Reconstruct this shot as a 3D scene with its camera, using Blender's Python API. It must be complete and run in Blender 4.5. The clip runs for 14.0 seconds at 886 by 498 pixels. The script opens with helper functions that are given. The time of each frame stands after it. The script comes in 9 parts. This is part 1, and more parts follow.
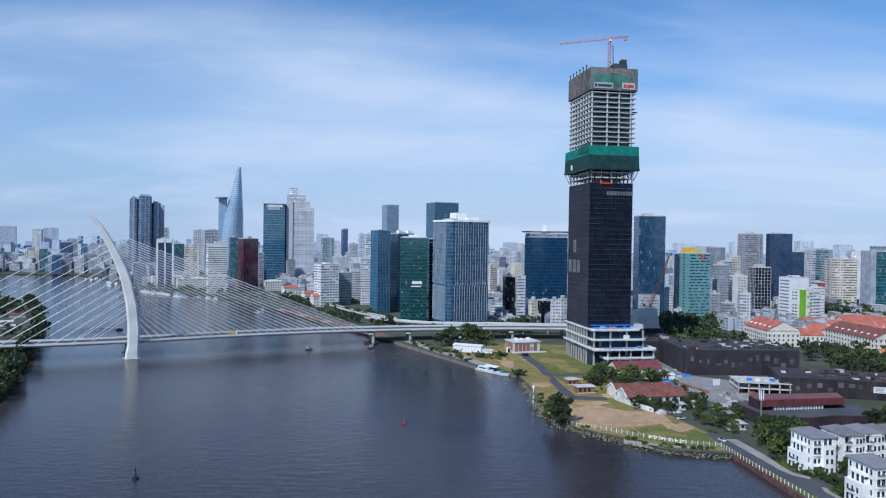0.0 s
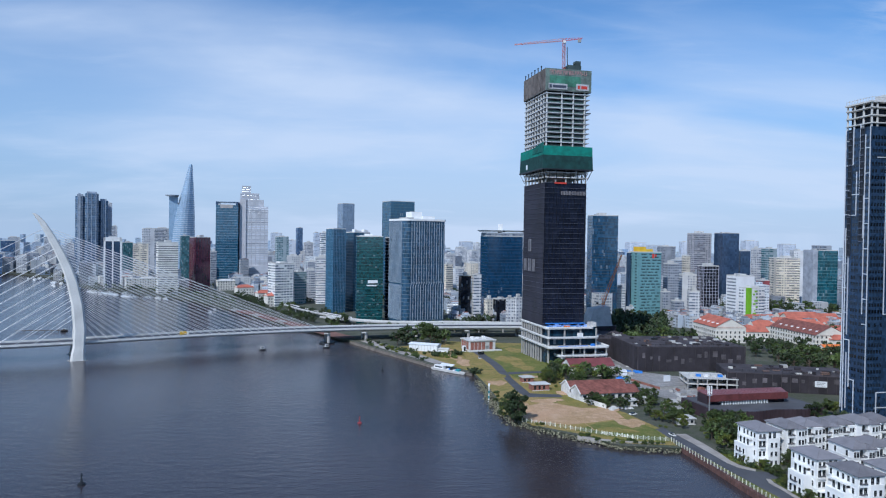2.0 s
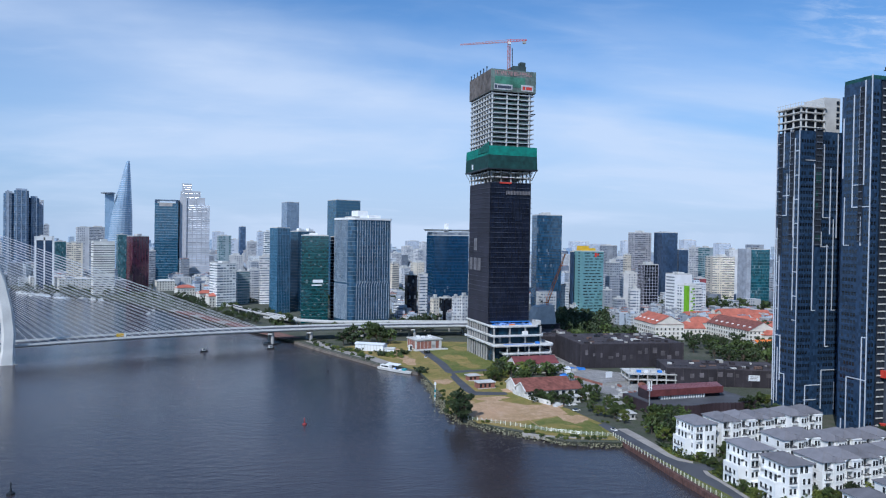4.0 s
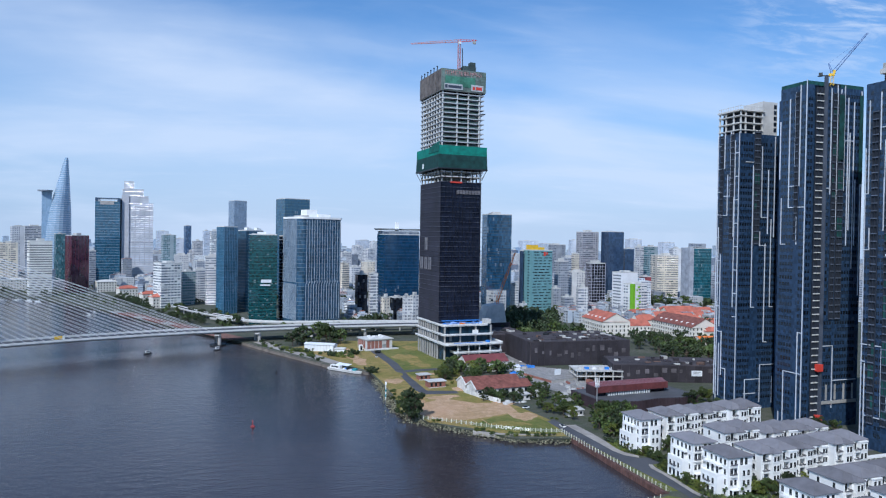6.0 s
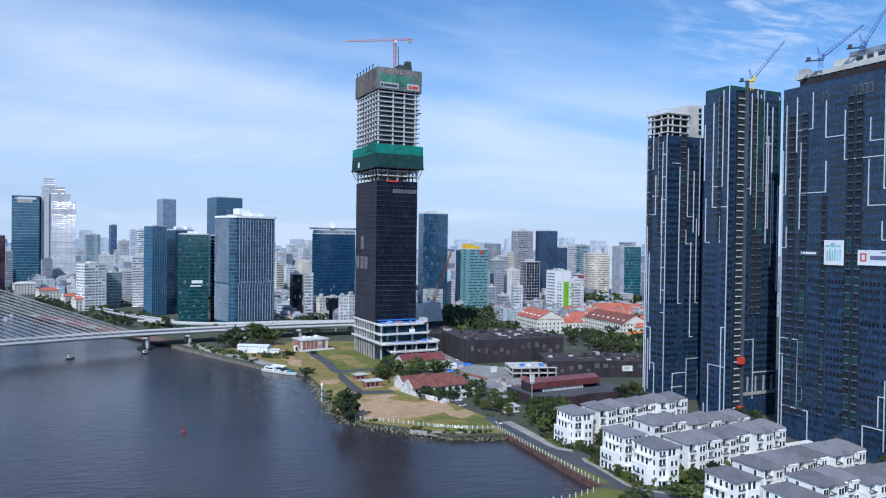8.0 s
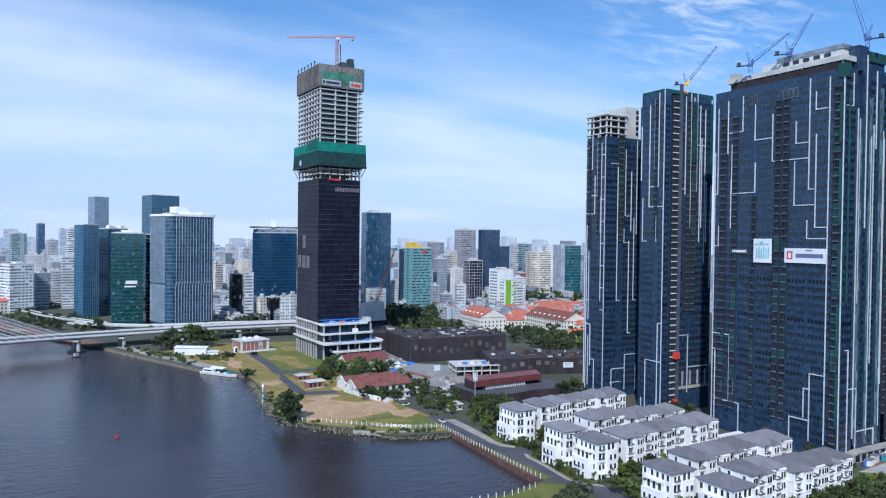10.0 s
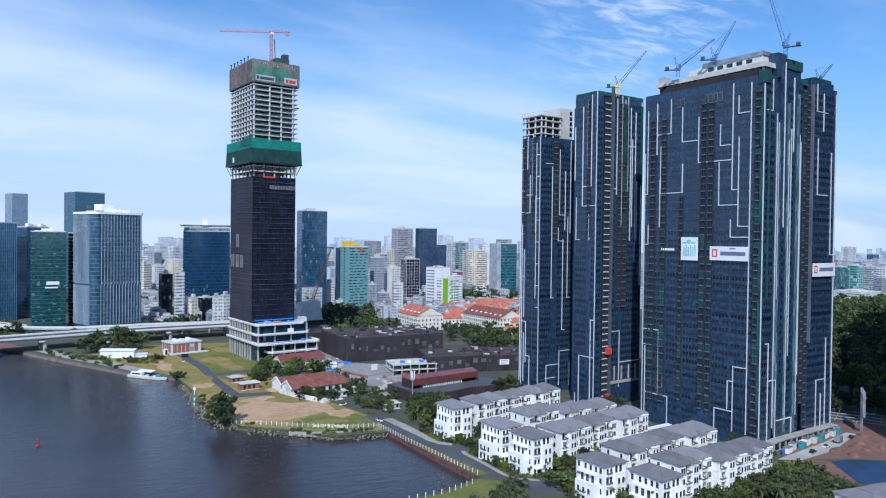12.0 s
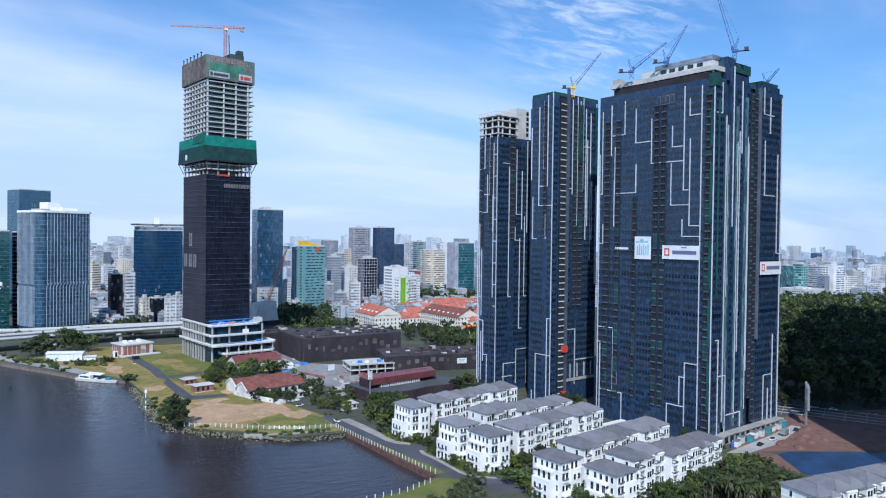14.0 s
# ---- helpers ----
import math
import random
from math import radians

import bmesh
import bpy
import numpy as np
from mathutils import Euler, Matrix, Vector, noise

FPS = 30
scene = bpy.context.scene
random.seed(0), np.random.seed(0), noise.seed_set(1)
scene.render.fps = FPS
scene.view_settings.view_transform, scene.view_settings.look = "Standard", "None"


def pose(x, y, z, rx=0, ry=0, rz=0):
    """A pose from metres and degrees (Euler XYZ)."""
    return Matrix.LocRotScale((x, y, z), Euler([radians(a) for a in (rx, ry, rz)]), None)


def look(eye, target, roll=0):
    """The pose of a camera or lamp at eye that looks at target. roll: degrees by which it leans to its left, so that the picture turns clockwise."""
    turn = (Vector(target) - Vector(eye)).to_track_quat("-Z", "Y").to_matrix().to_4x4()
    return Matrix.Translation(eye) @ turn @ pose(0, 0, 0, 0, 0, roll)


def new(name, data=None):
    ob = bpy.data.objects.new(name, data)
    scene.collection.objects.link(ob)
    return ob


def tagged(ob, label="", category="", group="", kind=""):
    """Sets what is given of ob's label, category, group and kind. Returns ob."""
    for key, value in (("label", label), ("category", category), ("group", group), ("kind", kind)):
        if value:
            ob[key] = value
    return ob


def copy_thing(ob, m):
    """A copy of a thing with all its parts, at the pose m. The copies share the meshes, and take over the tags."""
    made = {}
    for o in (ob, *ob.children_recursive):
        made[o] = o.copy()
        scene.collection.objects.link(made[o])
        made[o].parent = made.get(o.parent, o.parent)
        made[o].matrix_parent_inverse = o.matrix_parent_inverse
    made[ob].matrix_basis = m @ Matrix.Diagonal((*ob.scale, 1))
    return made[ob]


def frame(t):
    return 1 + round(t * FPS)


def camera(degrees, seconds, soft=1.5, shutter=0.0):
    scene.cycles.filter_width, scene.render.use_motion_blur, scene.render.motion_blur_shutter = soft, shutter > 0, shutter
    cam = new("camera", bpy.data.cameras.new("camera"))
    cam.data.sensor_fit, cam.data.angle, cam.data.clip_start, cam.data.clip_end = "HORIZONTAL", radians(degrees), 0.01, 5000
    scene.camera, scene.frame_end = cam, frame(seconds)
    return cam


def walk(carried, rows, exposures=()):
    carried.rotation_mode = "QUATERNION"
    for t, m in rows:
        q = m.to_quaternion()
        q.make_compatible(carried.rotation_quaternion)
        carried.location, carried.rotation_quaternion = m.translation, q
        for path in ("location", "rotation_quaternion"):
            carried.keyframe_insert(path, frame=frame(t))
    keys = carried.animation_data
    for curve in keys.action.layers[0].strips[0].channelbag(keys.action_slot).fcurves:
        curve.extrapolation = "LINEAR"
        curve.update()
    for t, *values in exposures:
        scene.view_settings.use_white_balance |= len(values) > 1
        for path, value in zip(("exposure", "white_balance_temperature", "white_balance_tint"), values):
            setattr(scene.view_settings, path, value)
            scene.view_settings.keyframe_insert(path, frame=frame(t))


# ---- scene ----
# Camera: hovers over the river and pans to the right.
EXPOSURE, KELVIN = -0.1, 5600
cam = camera(64.68, 14.0, soft=1.15)
EYE = (0.0, 0.0, 96.0)
# seconds, yaw, pitch, roll
PATH = [
    (0, 0.47, -0.80, 0.80),
    (0.5, -0.41, -0.80, 0.84),
    (1, -1.29, -0.81, 0.84),
    (1.5, -2.15, -0.82, 0.85),
    (2, -3.13, -0.83, 0.88),
    (2.5, -4.00, -0.82, 0.90),
    (3, -5.21, -0.83, 0.91),
    (5.5, -10.55, -0.82, 0.89),
    (6, -11.58, -0.83, 0.89),
    (6.5, -12.81, -0.83, 0.87),
    (7, -14.10, -0.83, 0.80),
    (7.5, -15.44, -0.83, 0.78),
    (8, -16.78, -0.83, 0.77),
    (10.5, -22.62, -0.87, 0.71),
    (11, -23.91, -0.88, 0.70),
    (11.5, -25.26, -0.90, 0.71),
    (12, -26.57, -0.91, 0.70),
    (12.5, -27.60, -0.92, 0.69),
    (13, -28.40, -0.93, 0.71),
    (13.5, -29.17, -0.94, 0.73),
    (14, -30.04, -0.93, 0.70),
]


def aim(yaw, pitch, roll):
    y, p = radians(yaw), radians(pitch)
    way = Vector((-math.sin(y) * math.cos(p), math.cos(y) * math.cos(p), math.sin(p)))
    return look(EYE, Vector(EYE) + way * 10, roll)


walk(cam, [(t, aim(yaw, pitch, roll)) for t, yaw, pitch, roll in PATH], [(t, EXPOSURE + stops, KELVIN, 10) for t, stops in ((0, -0.18), (3.2, -0.15), (5.5, -0.1), (8, -0.02), (10.5, 0.07), (14, 0.08))])

# ---- world and sun ----
SUN_YAW, SUN_UP = 146.0, 43.0          # the sun stands behind and to the left, yaw from +y
world = bpy.data.worlds.new("world")
scene.world = world
world.use_nodes = True


def sky_nodes():
    tree = world.node_tree
    nodes, links = tree.nodes, tree.links
    nodes.clear()

    def node(kind, **values):
        n = nodes.new(kind)
        for key, value in values.items():
            if key == "op":
                n.operation = value
            else:
                n.inputs[int(key[1:])].default_value = value
        return n

    coord = nodes.new("ShaderNodeTexCoord")
    split = nodes.new("ShaderNodeSeparateXYZ")
    links.new(coord.outputs["Generated"], split.inputs[0])
    up = node("ShaderNodeMath", op="MAXIMUM", i1=0.012)
    links.new(split.outputs[2], up.inputs[0])
    join = nodes.new("ShaderNodeCombineXYZ")
    links.new(split.outputs[0], join.inputs[0])
    links.new(split.outputs[1], join.inputs[1])
    links.new(up.outputs[0], join.inputs[2])
    sky = nodes.new("ShaderNodeTexSky")
    sky.sky_type = "NISHITA"
    sky.sun_disc = False
    sky.sun_elevation = radians(SUN_UP)
    sky.sun_rotation = radians(-SUN_YAW)
    sky.altitude = 100.0
    sky.air_density, sky.dust_density, sky.ozone_density = 1.0, 0.3, 4.0
    links.new(join.outputs[0], sky.inputs[0])

    # high thin cloud, drawn on a flat layer overhead: direction divided by height
    lift = node("ShaderNodeMath", op="ADD", i1=0.16)
    links.new(up.outputs[0], lift.inputs[0])
    flat = nodes.new("ShaderNodeVectorMath")
    flat.operation = "DIVIDE"
    both = nodes.new("ShaderNodeCombineXYZ")
    for i in range(3):
        links.new(lift.outputs[0], both.inputs[i])
    links.new(join.outputs[0], flat.inputs[0])
    links.new(both.outputs[0], flat.inputs[1])

    def cloud(turn, sx, sy, scale, detail, rough, low, high, shift):
        m = nodes.new("ShaderNodeMapping")
        m.inputs["Rotation"].default_value = (0, 0, radians(turn))
        m.inputs["Scale"].default_value = (sx, sy, 0.0)
        m.inputs["Location"].default_value = shift
        links.new(flat.outputs[0], m.inputs[0])
        n = nodes.new("ShaderNodeTexNoise")
        n.inputs["Scale"].default_value = scale
        n.inputs["Detail"].default_value = detail
        n.inputs["Roughness"].default_value = rough
        n.inputs["Distortion"].default_value = 0.4
        links.new(m.outputs[0], n.inputs["Vector"])
        r = nodes.new("ShaderNodeMapRange")
        r.interpolation_type = "SMOOTHSTEP"
        r.inputs[1].default_value, r.inputs[2].default_value = low, high
        links.new(n.outputs["Fac"], r.inputs[0])
        return r

    broad = cloud(CLOUD_TURN, 0.6, 0.8, 1.1, 6.0, 0.5, 0.4, 0.78, CLOUD_SHIFT)
    wisp = cloud(CLOUD_TURN + 20, 0.7, 1.6, 3.0, 9.0, 0.6, 0.5, 0.85, (1.3, 4.0, 0))
    veil = node("ShaderNodeMath", op="MULTIPLY_ADD", i1=0.16)
    links.new(wisp.outputs[0], veil.inputs[0])
    thin = node("ShaderNodeMath", op="MULTIPLY", i1=0.5)
    links.new(broad.outputs[0], thin.inputs[0])
    # one long bank of cirrus across the sky, broken up by the same noise
    bank_dot = nodes.new("ShaderNodeVectorMath")
    bank_dot.operation = "DOT_PRODUCT"
    bank_dot.inputs[1].default_value = (-0.115, 0.229, -0.967)
    links.new(join.outputs[0], bank_dot.inputs[0])
    away = node("ShaderNodeMath", op="ABSOLUTE")
    links.new(bank_dot.outputs["Value"], away.inputs[0])
    bank_fac = nodes.new("ShaderNodeMapRange")
    bank_fac.interpolation_type = "SMOOTHSTEP"
    bank_fac.inputs[1].default_value, bank_fac.inputs[2].default_value = 0.0, 0.085
    bank_fac.inputs[3].default_value, bank_fac.inputs[4].default_value = 0.6, 0.0
    links.new(away.outputs[0], bank_fac.inputs[0])
    streak = cloud(CLOUD_TURN - 8, 0.3, 1.1, 1.3, 5.0, 0.5, 0.25, 0.7, (3.1, 0.7, 0))
    banked = node("ShaderNodeMath", op="MULTIPLY")
    links.new(bank_fac.outputs[0], banked.inputs[0])
    links.new(streak.outputs[0], banked.inputs[1])
    # thin even veil under the bank, clearing towards +x
    under = nodes.new("ShaderNodeMapRange")
    under.interpolation_type = "SMOOTHSTEP"
    under.inputs[1].default_value, under.inputs[2].default_value = -0.03, 0.05
    under.inputs[3].default_value, under.inputs[4].default_value = 0.0, 0.46
    links.new(bank_dot.outputs["Value"], under.inputs[0])
    clear = nodes.new("ShaderNodeMapRange")
    clear.interpolation_type = "SMOOTHSTEP"
    clear.inputs[1].default_value, clear.inputs[2].default_value = 0.6, 0.86
    clear.inputs[3].default_value, clear.inputs[4].default_value = 1.0, 0.3
    links.new(split.outputs[0], clear.inputs[0])
    sheet = node("ShaderNodeMath", op="MULTIPLY")
    links.new(under.outputs[0], sheet.inputs[0])
    other_side = nodes.new("ShaderNodeMapRange")
    other_side.interpolation_type = "SMOOTHSTEP"
    other_side.inputs[1].default_value, other_side.inputs[2].default_value = -0.6, 0.0
    other_side.inputs[3].default_value, other_side.inputs[4].default_value = 0.3, 1.0
    links.new(split.outputs[0], other_side.inputs[0])
    spread = node("ShaderNodeMath", op="MULTIPLY")
    links.new(clear.outputs[0], spread.inputs[0])
    links.new(other_side.outputs[0], spread.inputs[1])
    links.new(spread.outputs[0], sheet.inputs[1])
    with_bank = node("ShaderNodeMath", op="ADD")
    links.new(sheet.outputs[0], with_bank.inputs[0])
    links.new(banked.outputs[0], with_bank.inputs[1])
    # curdled cirrus high over the towers
    high_x = nodes.new("ShaderNodeVectorMath")
    high_x.operation = "DISTANCE"
    high_x.inputs[1].default_value = (0.63, 0.7, 0.33)
    links.new(join.outputs[0], high_x.inputs[0])
    near = nodes.new("ShaderNodeMapRange")
    near.interpolation_type = "SMOOTHSTEP"
    near.inputs[1].default_value, near.inputs[2].default_value = 0.02, 0.2
    near.inputs[3].default_value, near.inputs[4].default_value = 0.75, 0.0
    links.new(high_x.outputs["Value"], near.inputs[0])
    curd = cloud(50, 1.0, 2.2, 5.5, 9.0, 0.62, 0.42, 0.7, (0.4, 2.2, 0))
    curdled = node("ShaderNodeMath", op="MULTIPLY")
    links.new(near.outputs[0], curdled.inputs[0])
    links.new(curd.outputs[0], curdled.inputs[1])
    more = node("ShaderNodeMath", op="ADD")
    links.new(with_bank.outputs[0], more.inputs[0])
    links.new(curdled.outputs[0], more.inputs[1])
    joined = node("ShaderNodeMath", op="ADD")
    links.new(thin.outputs[0], joined.inputs[0])
    links.new(more.outputs[0], joined.inputs[1])
    links.new(joined.outputs[0], veil.inputs[2])
    cap = node("ShaderNodeMath", op="MINIMUM", i1=0.8)
    links.new(veil.outputs[0], cap.inputs[0])
    # the haze thickens towards the horizon all round
    haze = nodes.new("ShaderNodeMapRange")
    haze.interpolation_type = "SMOOTHSTEP"
    haze.inputs[1].default_value, haze.inputs[2].default_value = -0.02, 0.29
    haze.inputs[3].default_value, haze.inputs[4].default_value = 0.85, 0.0
    links.new(up.outputs[0], haze.inputs[0])
    one = nodes.new("ShaderNodeMix")
    one.data_type = "RGBA"
    links.new(haze.outputs[0], one.inputs[0])
    deep = nodes.new("ShaderNodeMix")
    deep.data_type, deep.blend_type = "RGBA", "MULTIPLY"
    deep.inputs[0].default_value = 1.0
    deep.inputs[7].default_value = (0.8, 1.0, 1.1, 1)
    links.new(sky.outputs[0], deep.inputs[6])
    links.new(deep.outputs[2], one.inputs[6])
    one.inputs[7].default_value = HAZE
    two = nodes.new("ShaderNodeMix")
    two.data_type = "RGBA"
    links.new(cap.outputs[0], two.inputs[0])
    links.new(one.outputs[2], two.inputs[6])
    two.inputs[7].default_value = CLOUD
    back = nodes.new("ShaderNodeBackground")
    back.inputs[1].default_value = 0.13
    links.new(two.outputs[2], back.inputs[0])
    out = nodes.new("ShaderNodeOutputWorld")
    links.new(back.outputs[0], out.inputs[0])


CLOUD_TURN, CLOUD_SHIFT = -35.0, (0.2, 0.35, 0.0)
HAZE = (3.05, 4.05, 5.65, 1)
CLOUD = (6.2, 6.75, 7.6, 1)
sky_nodes()

sun = new("sun", bpy.data.lights.new("sun", "SUN"))
sun.data.energy, sun.data.angle, sun.data.color = 4.1, radians(0.6), (1.0, 0.95, 0.87)
_y, _u = radians(SUN_YAW), radians(SUN_UP)
sun.matrix_world = look((-math.sin(_y) * math.cos(_u) * 900, math.cos(_y) * math.cos(_u) * 900, math.sin(_u) * 900 + 100), (0, 0, 100))


# ---- building helpers ----
class Geo:
    """Collects faces with texture coordinates in metres."""

    def __init__(self):
        self.v, self.f, self.uv = [], [], []

    def face(self, pts, uvs=None):
        n = len(self.v)
        self.v += [tuple(p) for p in pts]
        self.f.append(tuple(range(n, n + len(pts))))
        if uvs is None:
            p0 = Vector(pts[0])
            a = (Vector(pts[1]) - p0)
            nrm = a.cross(Vector(pts[2]) - p0)
            a = a.normalized() if a.length > 1e-9 else Vector((1, 0, 0))
            b = nrm.cross(a).normalized() if nrm.length > 1e-9 else Vector((0, 0, 1))
            uvs = [((Vector(p) - p0).dot(a), (Vector(p) - p0).dot(b)) for p in pts]
        self.uv += [c for uv in uvs for c in uv]
        return self

    def prism(self, poly, z0, z1, top=True, bottom=False):
        run = 0.0
        for i, (x, y) in enumerate(poly):
            x2, y2 = poly[(i + 1) % len(poly)]
            step = math.hypot(x2 - x, y2 - y)
            self.face([(x, y, z0), (x2, y2, z0), (x2, y2, z1), (x, y, z1)], [(run, z0), (run + step, z0), (run + step, z1), (run, z1)])
            run += step
        if top:
            self.face([(x, y, z1) for x, y in poly], [(x, y) for x, y in poly])
        if bottom:
            self.face([(x, y, z0) for x, y in reversed(poly)], [(x, y) for x, y in reversed(poly)])
        return self

    def box(self, x0, y0, z0, x1, y1, z1, bottom=True):
        return self.prism([(x0, y0), (x1, y0), (x1, y1), (x0, y1)], z0, z1, True, bottom)

    def tube(self, a, b, r0, r1=None, n=8, caps=True):
        r1 = r0 if r1 is None else r1
        a, b = Vector(a), Vector(b)
        w = (b - a).normalized()
        s = w.orthogonal().normalized()
        t = w.cross(s)
        ring = [s * math.cos(i * math.tau / n) + t * math.sin(i * math.tau / n) for i in range(n)]
        for i in range(n):
            c, d = ring[i], ring[(i + 1) % n]
            self.face([a + c * r0, a + d * r0, b + d * r1, b + c * r1])
        if caps:
            self.face([b + c * r1 for c in ring])
            self.face([a + c * r0 for c in reversed(ring)])
        return self

    def loft(self, rings, close=True):
        for k in range(len(rings) - 1):
            a, b = rings[k], rings[k + 1]
            run = 0.0
            for i in range(len(a)):
                j = (i + 1) % len(a)
                step = (Vector(a[j]) - Vector(a[i])).length
                self.face([a[i], a[j], b[j], b[i]], [(run, a[i][2]), (run + step, a[j][2]), (run + step, b[j][2]), (run, b[i][2])])
                run += step
        if close:
            self.face(rings[-1])
            self.face(list(reversed(rings[0])))
        return self

    def mesh(self, name, material=None):
        me = bpy.data.meshes.new(name)
        me.from_pydata(self.v, [], self.f)
        me.uv_layers.new(name="metres").data.foreach_set("uv", self.uv)
        if material:
            me.materials.append(material)
        me.update()
        return me


def part(name, geo, material, parent, label="", kind=""):
    ob = new(name, geo.mesh(name, material))
    ob.parent = parent
    return tagged(ob, label, kind=kind)


def piece(name, mesh, parent, x=0, y=0, z=0, rz=0):
    ob = new(name, mesh)
    ob.parent = parent
    ob.location = (x, y, z)
    if rz:
        ob.rotation_euler[2] = radians(rz)
    return ob


def thing(name, x, y, z, yaw, label, category, group="", kind=""):
    ob = new(name)
    ob.empty_display_size = 2
    ob.matrix_basis = pose(x, y, z, 0, 0, yaw)
    return tagged(ob, label, category, group, kind)


def setting(name, geo, material, label, z=0.0):
    ob = new(name, geo.mesh(name, material))
    ob.location.z = z
    return tagged(ob, label, name.split("_")[0], kind="structure")


def polar(az, d):
    a = radians(az)
    return -math.sin(a) * d, math.cos(a) * d


# ---- materials ----
class Nodes:
    def __init__(self, name):
        self.m = bpy.data.materials.new(name)
        self.m.use_nodes = True
        self.t = self.m.node_tree
        self.b = self.t.nodes["Principled BSDF"]

    def add(self, kind, *ins, **sets):
        n = self.t.nodes.new("ShaderNode" + kind)
        if "op" in sets:
            n.operation = sets["op"]
        if "dtype" in sets:
            n.data_type = sets["dtype"]
        if "blend" in sets:
            n.blend_type = sets["blend"]
        for i, value in enumerate(ins):
            if value is None:
                continue
            if isinstance(value, bpy.types.NodeSocket):
                self.t.links.new(value, n.inputs[i])
            else:
                n.inputs[i].default_value = value
        return n

    def math(self, op, *ins):
        return self.add("Math", *ins, op=op).outputs[0]

    def mix(self, fac, a, b, blend="MIX"):
        n = self.add("Mix", fac, None, None, None, None, None, a, b, dtype="RGBA", blend=blend)
        return n.outputs[2]

    def noise(self, vec, scale, detail=4.0, rough=0.55):
        n = self.add("TexNoise", vec)
        n.inputs["Scale"].default_value = scale
        n.inputs["Detail"].default_value = detail
        n.inputs["Roughness"].default_value = rough
        return n.outputs["Fac"]

    def where(self):
        return self.add("NewGeometry").outputs["Position"]

    def ramp(self, value, low, high, out0=0.0, out1=1.0):
        return self.add("MapRange", value, low, high, out0, out1).outputs[0]

    def shade(self, color, rough, metal=0.0, ior=1.45, normal=None):
        b = self.b
        for key, value in (("Base Color", color), ("Roughness", rough), ("Metallic", metal), ("IOR", ior)):
            if isinstance(value, bpy.types.NodeSocket):
                self.t.links.new(value, b.inputs[key])
            else:
                b.inputs[key].default_value = value
        if normal is not None:
            self.t.links.new(normal, b.inputs["Normal"])
        return self.m

    def bump(self, height, strength, distance):
        n = self.add("Bump")
        n.inputs["Strength"].default_value, n.inputs["Distance"].default_value = strength, distance
        self.t.links.new(height, n.inputs["Height"])
        return n.outputs["Normal"]


def rgb(c, k=1.0):
    return (c[0] * k, c[1] * k, c[2] * k, 1.0)


def mat(name, col, rough=0.7, metal=0.0, var=0.25, scale=0.15, fine=1.7, bump=0.15, each=0.0, island=0.0):
    """A plain surface with stains at two scales, and a tone of its own for each piece if wished."""
    n = Nodes(name)
    p = n.where()
    big, small = n.noise(p, scale, 3.0), n.noise(p, fine, 5.0, 0.6)
    tone = n.math("ADD", n.ramp(big, 0.3, 0.7, -var, var), n.ramp(small, 0.3, 0.7, -var * 0.6, var * 0.6))
    if each:
        tone = n.math("ADD", tone, n.ramp(n.add("ObjectInfo").outputs["Random"], 0, 1, -each, each))
    if island:
        tone = n.math("ADD", tone, n.ramp(n.add("NewGeometry").outputs["Random Per Island"], 0, 1, -island, island))
    tone = n.math("ADD", tone, 1.0)
    color = n.mix(1.0, rgb(col), n.add("CombineXYZ", tone, tone, tone).outputs[0], "MULTIPLY")
    r = n.math("ADD", n.ramp(small, 0.3, 0.7, -0.08, 0.08), rough)
    return n.shade(color, r, metal, normal=n.bump(small, 0.35, bump) if bump else None)


def cells(n, w, h):
    """Whole and broken parts of the texture coordinates, in panels of w by h metres."""
    uv = n.add("TexCoord").outputs["UV"]
    xy = n.add("SeparateXYZ", uv)
    u, v = n.math("DIVIDE", xy.outputs[0], w), n.math("DIVIDE", xy.outputs[1], h)
    cell = n.add("CombineXYZ", n.math("FLOOR", u), n.math("FLOOR", v), 0.0).outputs[0]
    return u, v, cell


def glass(name, tint, w=1.5, h=3.8, var=0.45, rough=0.07, blinds=0.06, ior=1.9, metal=0.0):
    """Curtain-wall glass: each pane a little different in tone and tilt, some with pale blinds."""
    n = Nodes(name)
    u, v, cell = cells(n, w, h)
    seed = n.add("TexWhiteNoise", cell)
    seed.noise_dimensions = "3D"
    tone = n.ramp(seed.outputs[0], 0, 1, 1 - var, 1 + var)
    color = n.mix(1.0, rgb(tint), n.add("CombineXYZ", tone, tone, tone).outputs[0], "MULTIPLY")
    pale = n.math("GREATER_THAN", seed.outputs[0], 1 - blinds)
    color = n.mix(n.math("MULTIPLY", pale, 0.5), color, rgb((0.32, 0.34, 0.35)))
    p = n.where()
    wave = n.noise(p, 0.12, 2.0)
    height = n.math("ADD", n.math("MULTIPLY", wave, 1.2), n.math("MULTIPLY", seed.outputs[0], 0.05))
    r = n.ramp(n.noise(p, 0.05, 3.0), 0.3, 0.7, rough * 0.6, rough * 1.8)
    return n.shade(color, r, metal, ior, n.bump(height, 0.12, 0.4))


